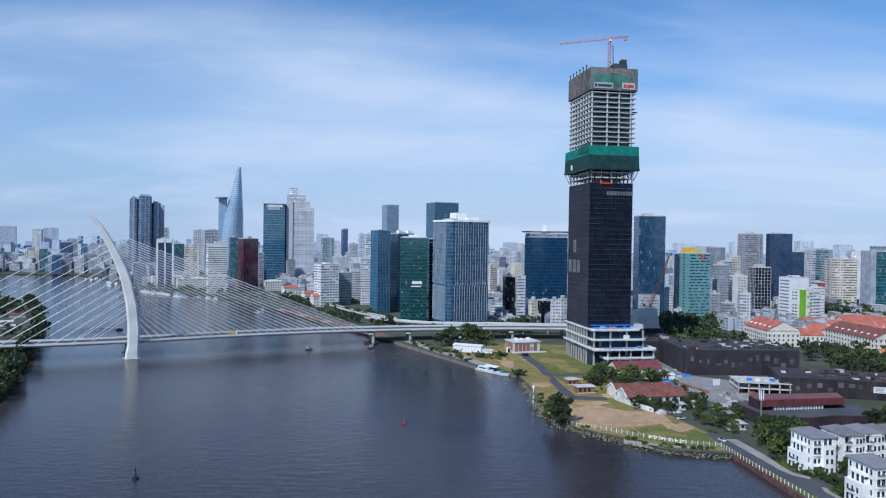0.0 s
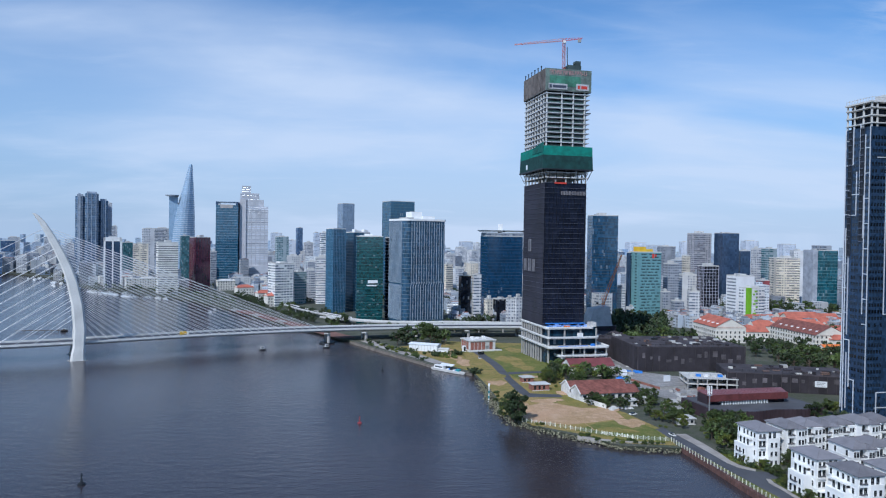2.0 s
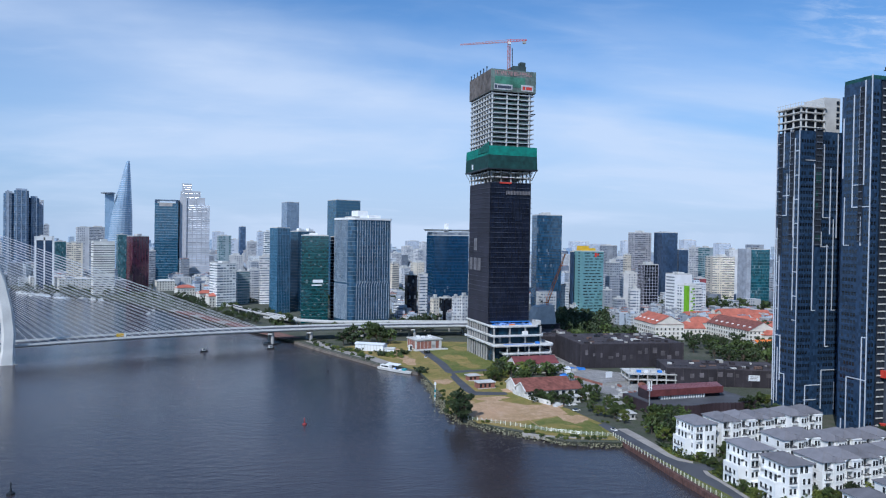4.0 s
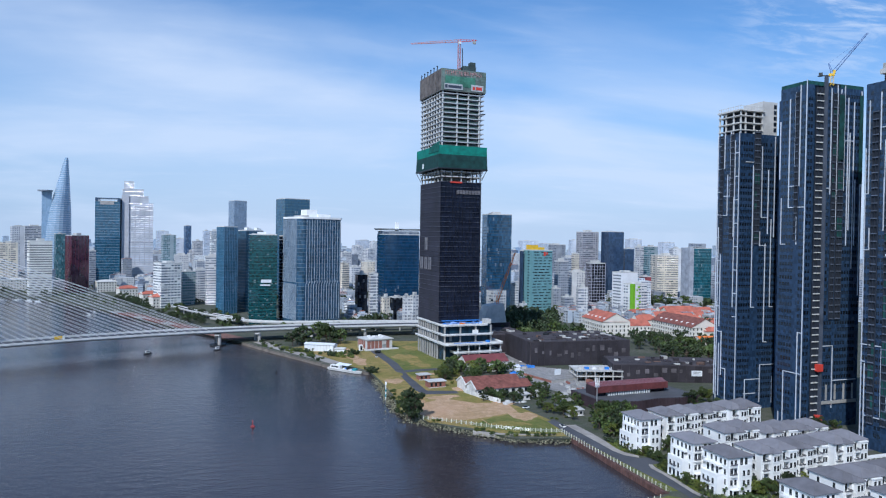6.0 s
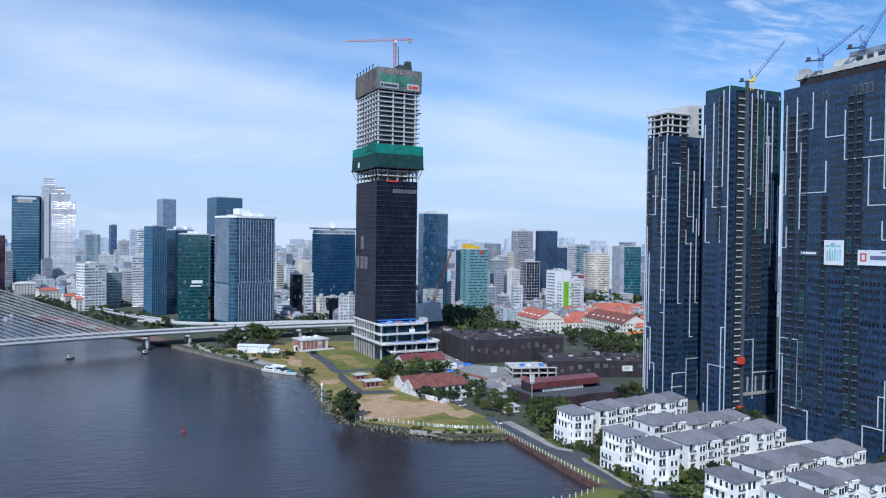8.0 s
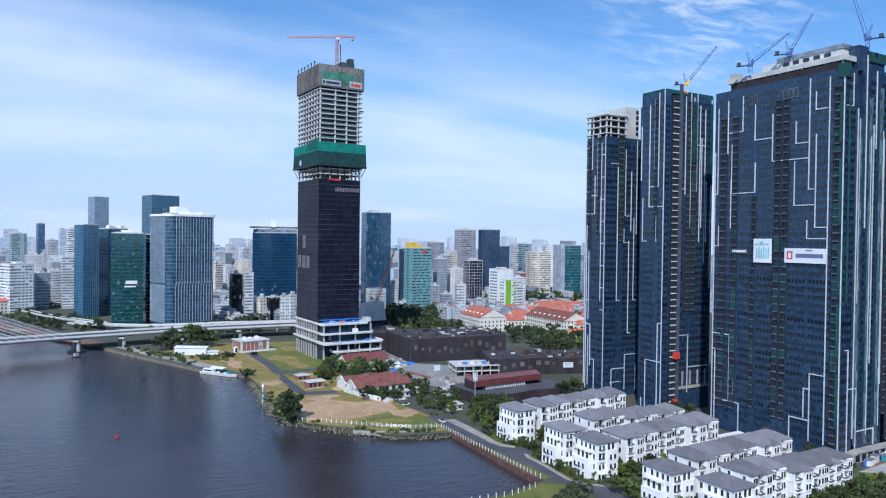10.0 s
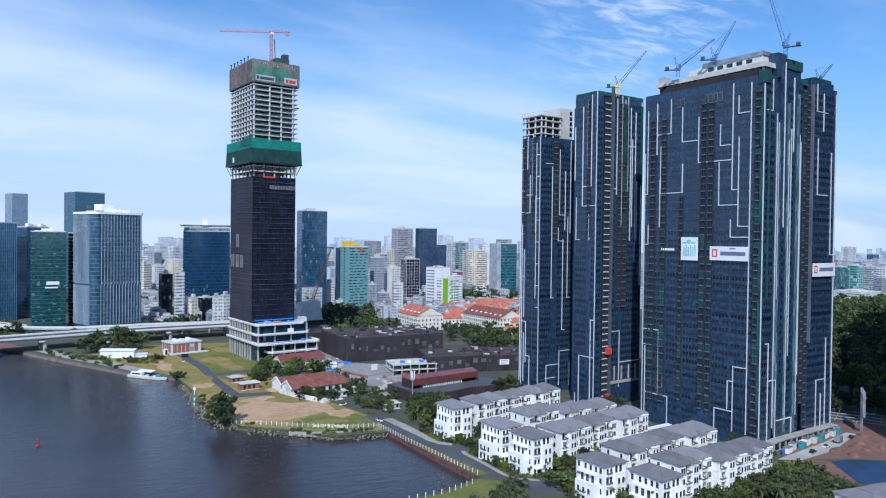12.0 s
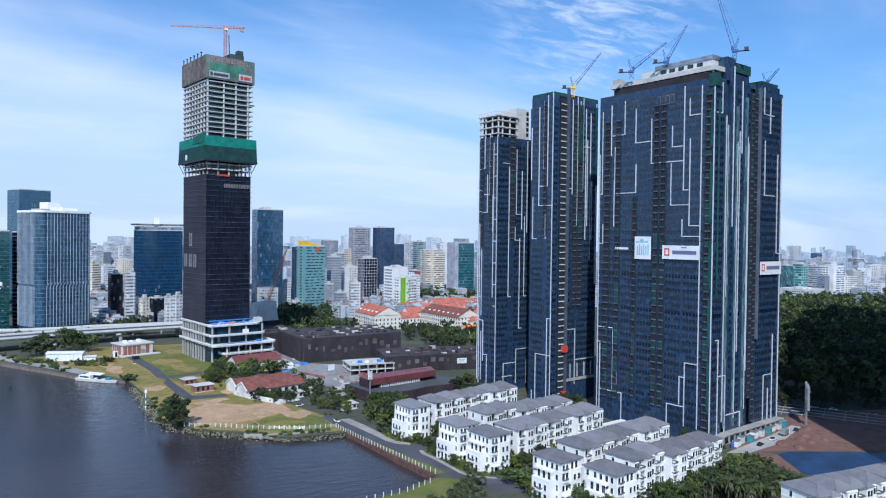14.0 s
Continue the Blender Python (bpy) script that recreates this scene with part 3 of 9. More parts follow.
def on_line(line, s):
    for (x, y), (x2, y2) in zip(line, line[1:]):
        d = math.hypot(x2 - x, y2 - y)
        if s <= d:
            k = s / d
            return x + (x2 - x) * k, y + (y2 - y) * k, (x2 - x) / d, (y2 - y) / d
        s -= d
    d = math.hypot(x2 - x, y2 - y)
    return x2, y2, (x2 - x) / d, (y2 - y) / d


def smooth_line(line, step):
    """A rounded copy of a line in short steps."""
    total = sum(math.hypot(b[0] - a[0], b[1] - a[1]) for a, b in zip(line, line[1:]))
    raw = [on_line(line, total * i / int(total / step)) for i in range(int(total / step) + 1)]
    pts = [(p[0], p[1]) for p in raw]
    for _ in range(10):
        pts = [pts[0]] + [((a[0] + 2 * b[0] + c[0]) / 4, (a[1] + 2 * b[1] + c[1]) / 4) for a, b, c in zip(pts, pts[1:], pts[2:])] + [pts[-1]]
    return pts


def deck_height(x):
    return 12.2 + 0.9 * math.exp(-((x + 150) / 130) ** 2)


def bridge():
    root = thing("cable_stayed_bridge", -252, 555, 0, 0, "white cable-stayed road bridge with one curved leaning pylon", "bridge")
    ox, oy = -252, 555
    pts = smooth_line(ROAD_LINE, 7.0)
    deck = Geo()
    rib_mesh = Geo().box(-0.35, -12.0, -1.5, 0.35, 12.0, -0.2).mesh("rib", BRIDGE_WHITE)
    rows = []
    for i, (x, y) in enumerate(pts):
        a, b = pts[max(0, i - 1)], pts[min(len(pts) - 1, i + 1)]
        dx, dy = b[0] - a[0], b[1] - a[1]
        m = math.hypot(dx, dy)
        rows.append((x - ox, y - oy, deck_height(x), dx / m, dy / m))
    def ring(r, w0, w1, z0, z1):
        x, y, z, dx, dy = r
        return [(x - dy * w0, y + dx * w0, z + z0), (x - dy * w1, y + dx * w1, z + z0), (x - dy * w1, y + dx * w1, z + z1), (x - dy * w0, y + dx * w0, z + z1)]
    deck.loft([[*(lambda q: [q[0], q[1], q[2], q[3]])([(x + dy * 13, y - dx * 13, z - 0.9), (x + dy * 13.6, y - dx * 13.6, z + 0.0), (x - dy * 13.6, y + dx * 13.6, z + 0.0), (x - dy * 13, y + dx * 13, z - 0.9)])] for x, y, z, dx, dy in rows])
    part("deck", deck, BRIDGE_WHITE, root)
    box = Geo().loft([[(x + dy * 5, y - dx * 5, z - 2.6), (x + dy * 7.5, y - dx * 7.5, z - 0.85), (x - dy * 7.5, y + dx * 7.5, z - 0.85), (x - dy * 5, y + dx * 5, z - 2.6)] for x, y, z, dx, dy in rows])
    part("girder", box, PALE_CONCRETE, root)
    part("carriageway", Geo().loft([ring(r, -11, 11, 0.004, 0.06) for r in rows]), ASPHALT, root, "grey asphalt carriageway")
    for side in (-1, 1):
        part("parapet", Geo().loft([ring(r, side * 13.1 - 0.2, side * 13.1 + 0.2, 0.0, 1.0) for r in rows]), BRIDGE_WHITE, root)
        part("parapet", Geo().loft([ring(r, side * 8.5 - 0.15, side * 8.5 + 0.15, 0.06, 0.8) for r in rows]), BRIDGE_WHITE, root)
    for r in rows[::1]:
        p = piece("rib", rib_mesh, root, r[0], r[1], r[2] - 0.1, math.degrees(math.atan2(r[4], r[3])))
    # pylon: two curved legs either side of the road that meet at the top
    lean = [(0, 0.0, 10.6), (5, 0.2, 9.6), (10, 0.7, 8.5), (22, 1.3, 8.4), (40, -0.2, 8.2), (58, -3.8, 7.8), (70, -7.6, 7.3), (82, -12.8, 6.6), (94, -18.6, 5.7), (104, -24.0, 4.6), (108.5, -27.6, 3.5), (110.5, -29.6, 2.4)]
    dirx, diry = 0.9, 0.436
    white = mat("pylon_concrete", (0.68, 0.67, 0.63), 0.6, var=0.12, scale=0.08)
    for side in (-1, 1):
        rings = []
        for z, s, w in lean:
            k = z / 110.5
            gap = side * (15.5 * (1 - k ** 1.6) + 1.2)
            d = 2.2 + w * 0.3
            cx, cy = dirx * s - diry * gap, diry * s + dirx * gap
            rings.append([(cx + dirx * a * w * 0.5 - diry * b * d * 0.5, cy + diry * a * w * 0.5 + dirx * b * d * 0.5, z) for a, b in ((-0.7, -1), (0.7, -1), (1, -0.6), (1, 0.6), (0.7, 1), (-0.7, 1), (-1, 0.6), (-1, -0.6))])
        part("pylon_leg", Geo().loft(rings), white, root, "curved white concrete pylon leg")
        part("pile_cap", Geo().prism([(-diry * side * 16 + math.cos(a * math.tau / 10) * 7.8, dirx * side * 16 + math.sin(a * math.tau / 10) * 4) for a in range(10)], -1.5, 0.25), CONCRETE, root, "low grey concrete pile cap at the waterline")

    def leg_at(z):
        for (z0, s0, _), (z1, s1, _) in zip(lean, lean[1:]):
            if z0 <= z <= z1:
                return s0 + (s1 - s0) * (z - z0) / (z1 - z0)

    cable_mat = mat("white_cable_sheath", (0.8, 0.8, 0.8), 0.5, var=0.05, bump=0)
    start = min(range(len(rows)), key=lambda i: abs(rows[i][0]) + abs(rows[i][1]))

    def deck_point(s):
        i = start + int(math.copysign(1, s)) * int(abs(s) / 7.0)
        return rows[max(0, min(len(rows) - 1, i))]

    for side in (-1, 1):
        for n, (count, first, last, sign) in enumerate(((13, 26, 168, -1), (28, 18, 196, 1))):
            for i in range(count):
                k = i / (count - 1)
                z = 34 + 66 * k ** 0.9 if sign < 0 else 30 + 71 * k ** 0.85
                s = leg_at(z)
                gap = side * (15.5 * (1 - (z / 110.5) ** 1.6) + 1.2)
                top = (dirx * s - diry * gap, diry * s + dirx * gap, z)
                along = first + (last - first) * k
                j = along / 7.0
                i0 = start + sign * int(j)
                a, b = rows[max(0, min(len(rows) - 1, i0))], rows[max(0, min(len(rows) - 1, i0 + sign))]
                f = j - int(j)
                foot = [a[q] + (b[q] - a[q]) * f for q in range(5)]
                end = (foot[0] - foot[4] * side * 12.4, foot[1] + foot[3] * side * 12.4, foot[2] + 0.4)
                part("cable", Geo().tube(top, end, 0.17, n=5, caps=False), cable_mat, root)
    # piers and the viaduct on land
    for x, y in ((-69, 637), (-36, 647), (10, 660), (60, 669), (113, 676), (150, 677), (-335, 522), (-392, 497)):
        h = deck_height(x)
        for off in (-5.5, 5.5):
            pier = Geo().tube((x - ox - off * 0.35, y - oy + off, -1.5), (x - ox - off * 0.35, y - oy + off, h - 2.3), 1.5, n=12)
            part("pier", pier, CONCRETE, root)
        part("pier_cap", Geo().box(x - ox - 2, y - oy - 8.5, h - 3.6, x - ox + 2, y - oy + 8.5, h - 2.4), PALE_CONCRETE, root)
    part("pile_cap", Geo().prism([(-69 - ox + math.cos(a * math.tau / 12) * 7, 637 - oy + math.sin(a * math.tau / 12) * 9) for a in range(12)], -1.5, 1.0), DARK_METAL, root, "dark pile cap ringed with fenders")
    return root, rows


bridge_root, bridge_rows = bridge()


def ramp_road(line, z, w, label):
    """A low concrete flyover on posts."""
    pts = smooth_line(line, 8.0)
    root = thing("flyover", pts[0][0], pts[0][1], LAND, 0, label, "flyover")
    rings = []
    for i, (x, y) in enumerate(pts):
        a, b = pts[max(0, i - 1)], pts[min(len(pts) - 1, i + 1)]
        m = math.hypot(b[0] - a[0], b[1] - a[1])
        dx, dy = (b[0] - a[0]) / m, (b[1] - a[1]) / m
        x, y = x - pts[0][0], y - pts[0][1]
        zz = z(i / (len(pts) - 1))
        rings.append([(x + dy * w, y - dx * w, zz - 1.2), (x - dy * w, y + dx * w, zz - 1.2), (x - dy * w, y + dx * w, zz), (x + dy * w, y - dx * w, zz)])
    part("deck", Geo().loft(rings), CONCRETE, root)
    mid = lambda p, q, k: tuple(Vector(p) * (1 - k) + Vector(q) * k)
    part("carriageway", Geo().loft([[tuple(Vector(mid(r[3], r[2], 0.08)) + Vector((0, 0, 0.01))), tuple(Vector(mid(r[3], r[2], 0.92)) + Vector((0, 0, 0.01))), tuple(Vector(mid(r[3], r[2], 0.92)) + Vector((0, 0, 0.07))), tuple(Vector(mid(r[3], r[2], 0.08)) + Vector((0, 0, 0.07)))] for r in rings]), ASPHALT, root, "grey asphalt carriageway")
    for side in (0, 1):
        rail = [[tuple(Vector(r[3 - side]) + Vector((0, 0, 0.0))), tuple(Vector(r[3 - side]) * 0.995 + Vector(r[2 + side]) * 0.005), tuple(Vector(r[3 - side]) * 0.995 + Vector(r[2 + side]) * 0.005 + Vector((0, 0, 1))), tuple(Vector(r[3 - side]) + Vector((0, 0, 1)))] for r in rings]
        part("parapet", Geo().loft(rail), BRIDGE_WHITE, root)
    for r in rings[1:-1:3]:
        c = (Vector(r[0]) + Vector(r[1])) / 2
        part("column", Geo().tube((c.x, c.y, 0), (c.x, c.y, c.z), 0.9, n=8), CONCRETE, root)


ramp_road([(-92, 800), (-60, 760), (-20, 722), (30, 708), (90, 704), (150, 704)], lambda k: 3.6 + 6 * min(1, k * 1.6), 4, "pale concrete slip road beside the bridge")
ramp_road([(-150, 905), (-120, 850), (-92, 812), (-60, 775)], lambda k: 7.0 - 2 * k, 4, "pale concrete ramp above the quay trees")


# ---- tower under construction on the point ----
def crane_mast(g, x, y, z0, z1, w):
    """A square lattice mast."""
    for a, b in ((-1, -1), (1, -1), (1, 1), (-1, 1)):
        g.tube((x + a * w, y + b * w, z0), (x + a * w, y + b * w, z1), 0.16, n=4)
    n = max(1, int((z1 - z0) / (2.2 * w)))
    for i in range(n):
        a, b = z0 + (z1 - z0) * i / n, z0 + (z1 - z0) * (i + 1) / n
        for (p, q), (r, s) in (((-1, -1), (1, -1)), ((1, -1), (1, 1)), ((1, 1), (-1, 1)), ((-1, 1), (-1, -1))):
            if i % 2:
                p, q, r, s = r, s, p, q
            g.tube((x + p * w, y + q * w, a), (x + r * w, y + s * w, b), 0.1, n=4)


def lattice(g, a, b, h, n, boom=0.14):
    """A three-boom jib from a to b, h deep at a."""
    a, b = Vector(a), Vector(b)
    w = (b - a).normalized()
    up = (Vector((0, 0, 1)) - w * w.z).normalized()
    s = w.cross(up)
    prev = None
    for i in range(n + 1):
        k = i / n
        c = a + (b - a) * k
        d = h * (1 - 0.65 * k)
        now = (c + s * d * 0.5, c - s * d * 0.5, c + up * d)
        if prev:
            for j in range(3):
                g.tube(prev[j], now[j], boom, n=4)
            g.tube(prev[0], now[2], boom * 0.65, n=4)
            g.tube(prev[1], now[2], boom * 0.65, n=4)
            g.tube(prev[0], now[1], 0.09, n=4)
        prev = now


TX, TY, TYAW = 107.0, 535.0, 10.0      # near corner; local y runs 47 m back, local x 35.5 m
tower_glass = glass("dark_curtain_wall", (0.014, 0.018, 0.033), 3.0, 3.9, var=0.3, rough=0.2, blinds=0.0, ior=1.4)
CROWN_PANEL = mat("grey_formwork_panel", (0.17, 0.17, 0.155), 0.8, var=0.35, scale=0.12)
SKIRT_NET = mat("teal_safety_netting", (0.01, 0.05, 0.046), 0.85, var=0.35, scale=0.25)


DUSTY_BOARD = mat("dusty_white_board", (0.45, 0.46, 0.47), 0.7, var=0.25, scale=0.5)


def main_tower():
    W, D = 35.5, 47.0
    root = thing("high_rise_tower", TX, TY, LAND, TYAW, "unfinished dark high-rise with bare concrete floors and green netting", "tower")
    L = lambda z: z - LAND
    part("shaft", Geo().box(0.6, 0.6, L(22), W - 0.6, D - 0.6, L(141)), tower_glass, root, "dark brown-black netted curtain wall")
    net = mat("brown_black_netting", (0.031, 0.031, 0.045), 0.8, var=0.35, scale=0.06)
    part("netting", Geo().face([(0.2, D, L(29.8)), (0.2, 0.4, L(29.8)), (0.2, 0.4, L(141)), (0.2, D, L(141))]).face([(0.32, 0.4, L(29.8)), (0.32, D, L(29.8)), (0.32, D, L(141)), (0.32, 0.4, L(141))]), net, root, "brown-black dust netting")
    band = mat("thin_metal_band", (0.13, 0.13, 0.16), 0.5, 0.4, var=0.25, each=0.4)
    ringed = Geo()
    for a, b, c, d in ((-0.05, -0.05, W + 0.05, 0.2), (-0.05, D - 0.2, W + 0.05, D + 0.05), (-0.05, 0.2, 0.2, D - 0.2), (W - 0.2, 0.2, W + 0.05, D - 0.2)):
        ringed.box(a, b, -0.11, c, d, 0.11)
    ring_mesh = ringed.mesh("floor_band", band)
    for i in range(29):
        piece("floor_band", ring_mesh, root, 0, 0, L(31.5 + i * 3.9))
    fin = Geo().box(-0.05, 0.35, 0, 0.05, 0.6, L(141) - L(30)).mesh("mullion", mat("dark_mullion", (0.03, 0.03, 0.035), 0.4, 0.5))
    for i in range(12):
        piece("mullion", fin, root, 1.5 + i * (W - 3) / 11, 0.0, L(30))
    light = mat("dusty_glazed_panel", (0.2, 0.19, 0.2), 0.4, var=0.3)
    for y, z in ((31, 92), (41, 76), (31, 76), (22, 76)):
        part("glazed_panel", Geo().box(-0.02, y - 3, L(z - 5), 0.22, y + 3.2, L(z + 5)), light, root, "pale patch where the netting is open")
        part("panel_bar", Geo().box(-0.1, y - 0.15, L(z - 5), 0.1, y + 0.35, L(z + 5)), DARK_METAL, root)
    slot = Geo().box(-0.35, -0.12, -1.5, 0.35, 0.3, 1.5).mesh("vent", light)
    for i in range(16):
        piece("vent", slot, root, 14 + i * 1.3, 0.0, L(133))
    # open storeys at the step
    part("red_beam", Geo().box(8, -0.2, L(140), 18, 0.8, L(141.2)), RED_PAINT, root, "red site barrier on the slab edge")
    col = Geo().box(-0.45, -0.45, 0, 0.45, 0.45, 11.5).mesh("column", CONCRETE)
    for x in [1.2 + i * (W - 2.4) / 4 for i in range(5)]:
        for y in (1.2, D - 1.2):
            piece("column", col, root, x, y, L(141))
    for y in [1.2 + i * (D - 2.4) / 6 for i in range(1, 6)]:
        for x in (1.2, W - 1.2):
            piece("column", col, root, x, y, L(141))
    part("core", Geo().box(9, 9, L(141), W - 9, D - 9, L(214)), CONCRETE, root)
    slab = Geo().box(-0.2, -0.2, -0.35, W + 0.2, D + 0.2, 0.35).mesh("floor_slab", PALE_CONCRETE)
    for z in (145, 149):
        piece("floor_slab", slab, root, 0, 0, L(z))
    # bracketed green skirt
    lo, hi = 2.6, 1.2
    def ring(o, z):
        return [(-o, -o, L(z)), (W + o, -o, L(z)), (W + o, D + o, L(z)), (-o, D + o, L(z))]
    part("safety_skirt", Geo().loft([ring(3.0, 151.5), ring(2.4, 168.5)], False), SKIRT_NET, root, "dark green safety netting round the slipform platform")
    part("safety_net_band", Geo().loft([ring(2.65, 161.8), ring(2.5, 168.9)], False), mat("bright_teal_netting", (0.012, 0.2, 0.15), 0.8, var=0.3, scale=0.2), root, "bright green netting band")
    part("platform", Geo().loft([ring(3.3, 150.6), ring(3.3, 151.6)]), DARK_METAL, root)
    part("net_pane", Geo().box(-3.4, D - 16, L(153), -3.0, D - 13.4, L(157)), PLASTIC_WHITE, root, "white sheet on the netting")
    part("net_pane", Geo().loft([[(-3.0, -2.7, L(164)), (-2.6, -2.7, L(164)), (-2.4, -2.6, L(172)), (-2.7, -2.6, L(172))], [(-3.0, 20, L(164)), (-2.6, 20, L(164)), (-2.4, 20, L(168.6)), (-2.7, 20, L(168.6))]]), GREEN_NET, root, "green netting rolled up at the corner")
    brace = Geo()
    for i in range(8):
        x = -2.5 + i * (W + 5) / 7
        brace.tube((x, -2.8, L(151)), (min(max(x, 0.5), W - 0.5), 0.2, L(143)), 0.22, n=4)
        y = -2.5 + i * (D + 5) / 7
        brace.tube((-2.8, y, L(151)), (0.2, min(max(y, 0.5), D - 0.5), L(143)), 0.22, n=4)
        brace.tube((W + 2.8, y, L(151)), (W - 0.2, min(max(y, 0.5), D - 0.5), L(143)), 0.22, n=4)
    part("bracket", brace, DARK_METAL, root, kind="stuff")
    # bare storeys
    bare = Geo().box(-0.5, -0.5, -0.35, W + 0.5, D + 0.5, 0.35).mesh("floor_slab", mat("bare_slab_concrete", (0.46, 0.48, 0.5), 0.8, var=0.2, each=0.12))
    for i in range(12):
        piece("floor_slab", bare, root, 0, 0, L(168.5 + i * 3.75))
    tall = Geo().box(-0.5, -0.6, 0, 0.5, 0.5, 45).mesh("column", PALE_CONCRETE)
    for x in (0.7, 13.0, 22.5, W - 3.5):
        for y in (0.5, D - 0.5):
            piece("column", tall, root, x, y, L(167))
    for i in range(1, 8):
        for x in (0.5, W - 0.5):
            piece("column", tall, root, x, i * D / 8, L(167))
    dark = mat("shaded_green_netting", (0.05, 0.09, 0.08), 0.85, var=0.4, scale=0.3, each=0.3)
    guard = Geo().box(1.3, 0.9, 0.2, W - 4, 1.1, 1.5).mesh("guard_net", dark)
    for i in range(11):
        piece("guard_net", guard, root, 0, 0, L(168.8 + i * 3.75))
    part("edge_fan", Geo().box(W, 3, L(196), W + 3.2, 9, L(196.6)), DARK_METAL, root, "small loading platform on the slab edge")
    # slipform crown
    o = 1.2
    part("formwork", Geo().loft([ring(o, 211.5), ring(o, 228.5)], False), CROWN_PANEL, root, "weathered grey climbing formwork panels")
    part("formwork_deck", Geo().loft([ring(o - 0.2, 211.2), ring(o - 0.2, 212)]), DARK_METAL, root)
    brown = mat("rust_brown_formwork", (0.145, 0.125, 0.115), 0.85, var=0.4, scale=0.2, each=0.25)
    leftp = Geo().box(-0.12, -1.7, 0.3, 0.0, 1.7, 16.4).mesh("formwork_panel", brown)
    for i in range(12):
        piece("formwork_panel", leftp, root, -o, 1.2 + i * 4.0, L(211.7))
    frontp = Geo().box(-2.6, -0.12, 0.2, 2.6, 0.0, 16.6).mesh("formwork_panel", mat("grey_green_formwork", (0.13, 0.175, 0.155), 0.85, var=0.4, scale=0.25, each=0.25))
    for i in range(7):
        piece("formwork_panel", frontp, root, 1.4 + i * 5.45, -o, L(211.7))
    part("net_panel", Geo().box(2, -o - 0.3, L(215.2), W - 8, -o - 0.14, L(223)), mat("faded_green_sheet", (0.07, 0.22, 0.15), 0.8, var=0.4, scale=0.2), root, "faded green sheet on the formwork")
    letters = Geo()
    rnd = random.Random(3)
    x = 2.0
    while x < W - 3:
        w = rnd.choice((0.9, 1.2, 1.5))
        letters.box(x, -o - 0.36, L(224.2), x + w * 0.35, -o - 0.2, L(227.4)).box(x, -o - 0.36, L(224.2 + rnd.choice((0, 1.3, 2.6))), x + w, -o - 0.2, L(224.9 + rnd.choice((0, 1.3, 2.5))))
        x += w + 0.55
    part("lettering", letters, mat("faded_red_lettering", (0.45, 0.28, 0.27), 0.7, var=0.3), root, "faded red lettering bars along the crown")
    board = part("sign_board", Geo().box(1.2, -o - 0.5, L(212.6), 16.6, -o - 0.3, L(217.0)), DUSTY_BOARD, root, "pale sign board with dark bars")
    part("sign_bar", Geo().box(1.8, -o - 0.58, L(213.4), 3.8, -o - 0.5, L(216.2)).box(4.4, -o - 0.58, L(213.8), 15.6, -o - 0.5, L(215.8)), BLACK_SIGN, board)
    board = part("sign_board", Geo().box(24.0, -o - 0.5, L(212.6), 34.4, -o - 0.3, L(217.6)), DUSTY_BOARD, root, "pale sign board with red bars")
    part("sign_bar", Geo().box(25.2, -o - 0.58, L(213.6), 27.2, -o - 0.5, L(216.4)).box(28, -o - 0.58, L(213.8), 33.2, -o - 0.5, L(216.2)), RED_PAINT, board)
    horn = Geo().tube((0, 0, 0), (0, 0, 3.2), 0.35, n=6).box(-0.5, -0.5, 3.0, 0.5, 0.5, 3.8).mesh("jack", DARK_METAL)
    for i in range(6):
        piece("jack", horn, root, -o + 0.3, D - 2 - i * 7.2, L(228.3))
    plant = Geo().box(20, 8, L(228), 34, 26, L(230.5)).box(22, 10, L(230.5), 33, 22, L(235)).box(29, 12, L(235), 33.4, 17, L(239)).tube((24, 10, L(231)), (30, 14, L(239)), 0.4, n=5)
    part("core_formwork", plant, mat("dark_teal_formwork", (0.05, 0.075, 0.075), 0.8, var=0.3), root, "dark core formwork on the roof")
    part("site_mast", Geo().tube((23, 14, L(230)), (22.4, 14, L(250)), 0.35, n=5), DARK_METAL, root)
    # podium floors: white rounded fascias, stepping out towards the street
    def deck_plan(x0, y0, x1, y1, r):
        pts = [(x0, y1)]
        for cx, cy, a0 in ((x0 + r, y0 + r, 180), (x1 - r, y0 + r, 270)):
            pts += [(cx + math.cos(radians(a0 + k * 22.5)) * r, cy + math.sin(radians(a0 + k * 22.5)) * r) for k in range(5)]
        return pts + [(x1, y1)]

    for z, x0, y0, x1, y1 in ((4.6, 8.0, -19, 46, 20), (9.4, 6.0, -19.5, 47, 20), (15.8, -2.6, -20.5, 47.5, 47), (22.4, -1.6, -14.5, 41.5, 47), (29.4, -1.4, -12.5, 38, 47)):
        slab_ = part("podium_slab", Geo().prism(deck_plan(x0, y0, x1, y1, 3.0), L(z - 0.5), L(z + 0.2), bottom=True), PALE_CONCRETE, root, "pale podium floor slab")
        outer, inner = deck_plan(x0, y0, x1, y1, 3.0), deck_plan(x0 + 0.4, y0 + 0.4, x1 - 0.4, y1, 2.6)
        band_ = Geo().loft([[(*o, L(z - 0.7)), (*o, L(z + 0.95)), (*i, L(z + 0.95)), (*i, L(z - 0.7))] for o, i in zip(outer, inner)])
        part("fascia", band_, WHITE if z > 9 else PALE_CONCRETE, slab_, "white rounded fascia")
    part("terrace_clutter", Geo().box(6, -19, L(16.1), 30, -17.5, L(16.9)).box(33, -18.5, L(16.1), 36, -16, L(18)), BLUE_TARP, root, "blue sheeted material on the terrace")
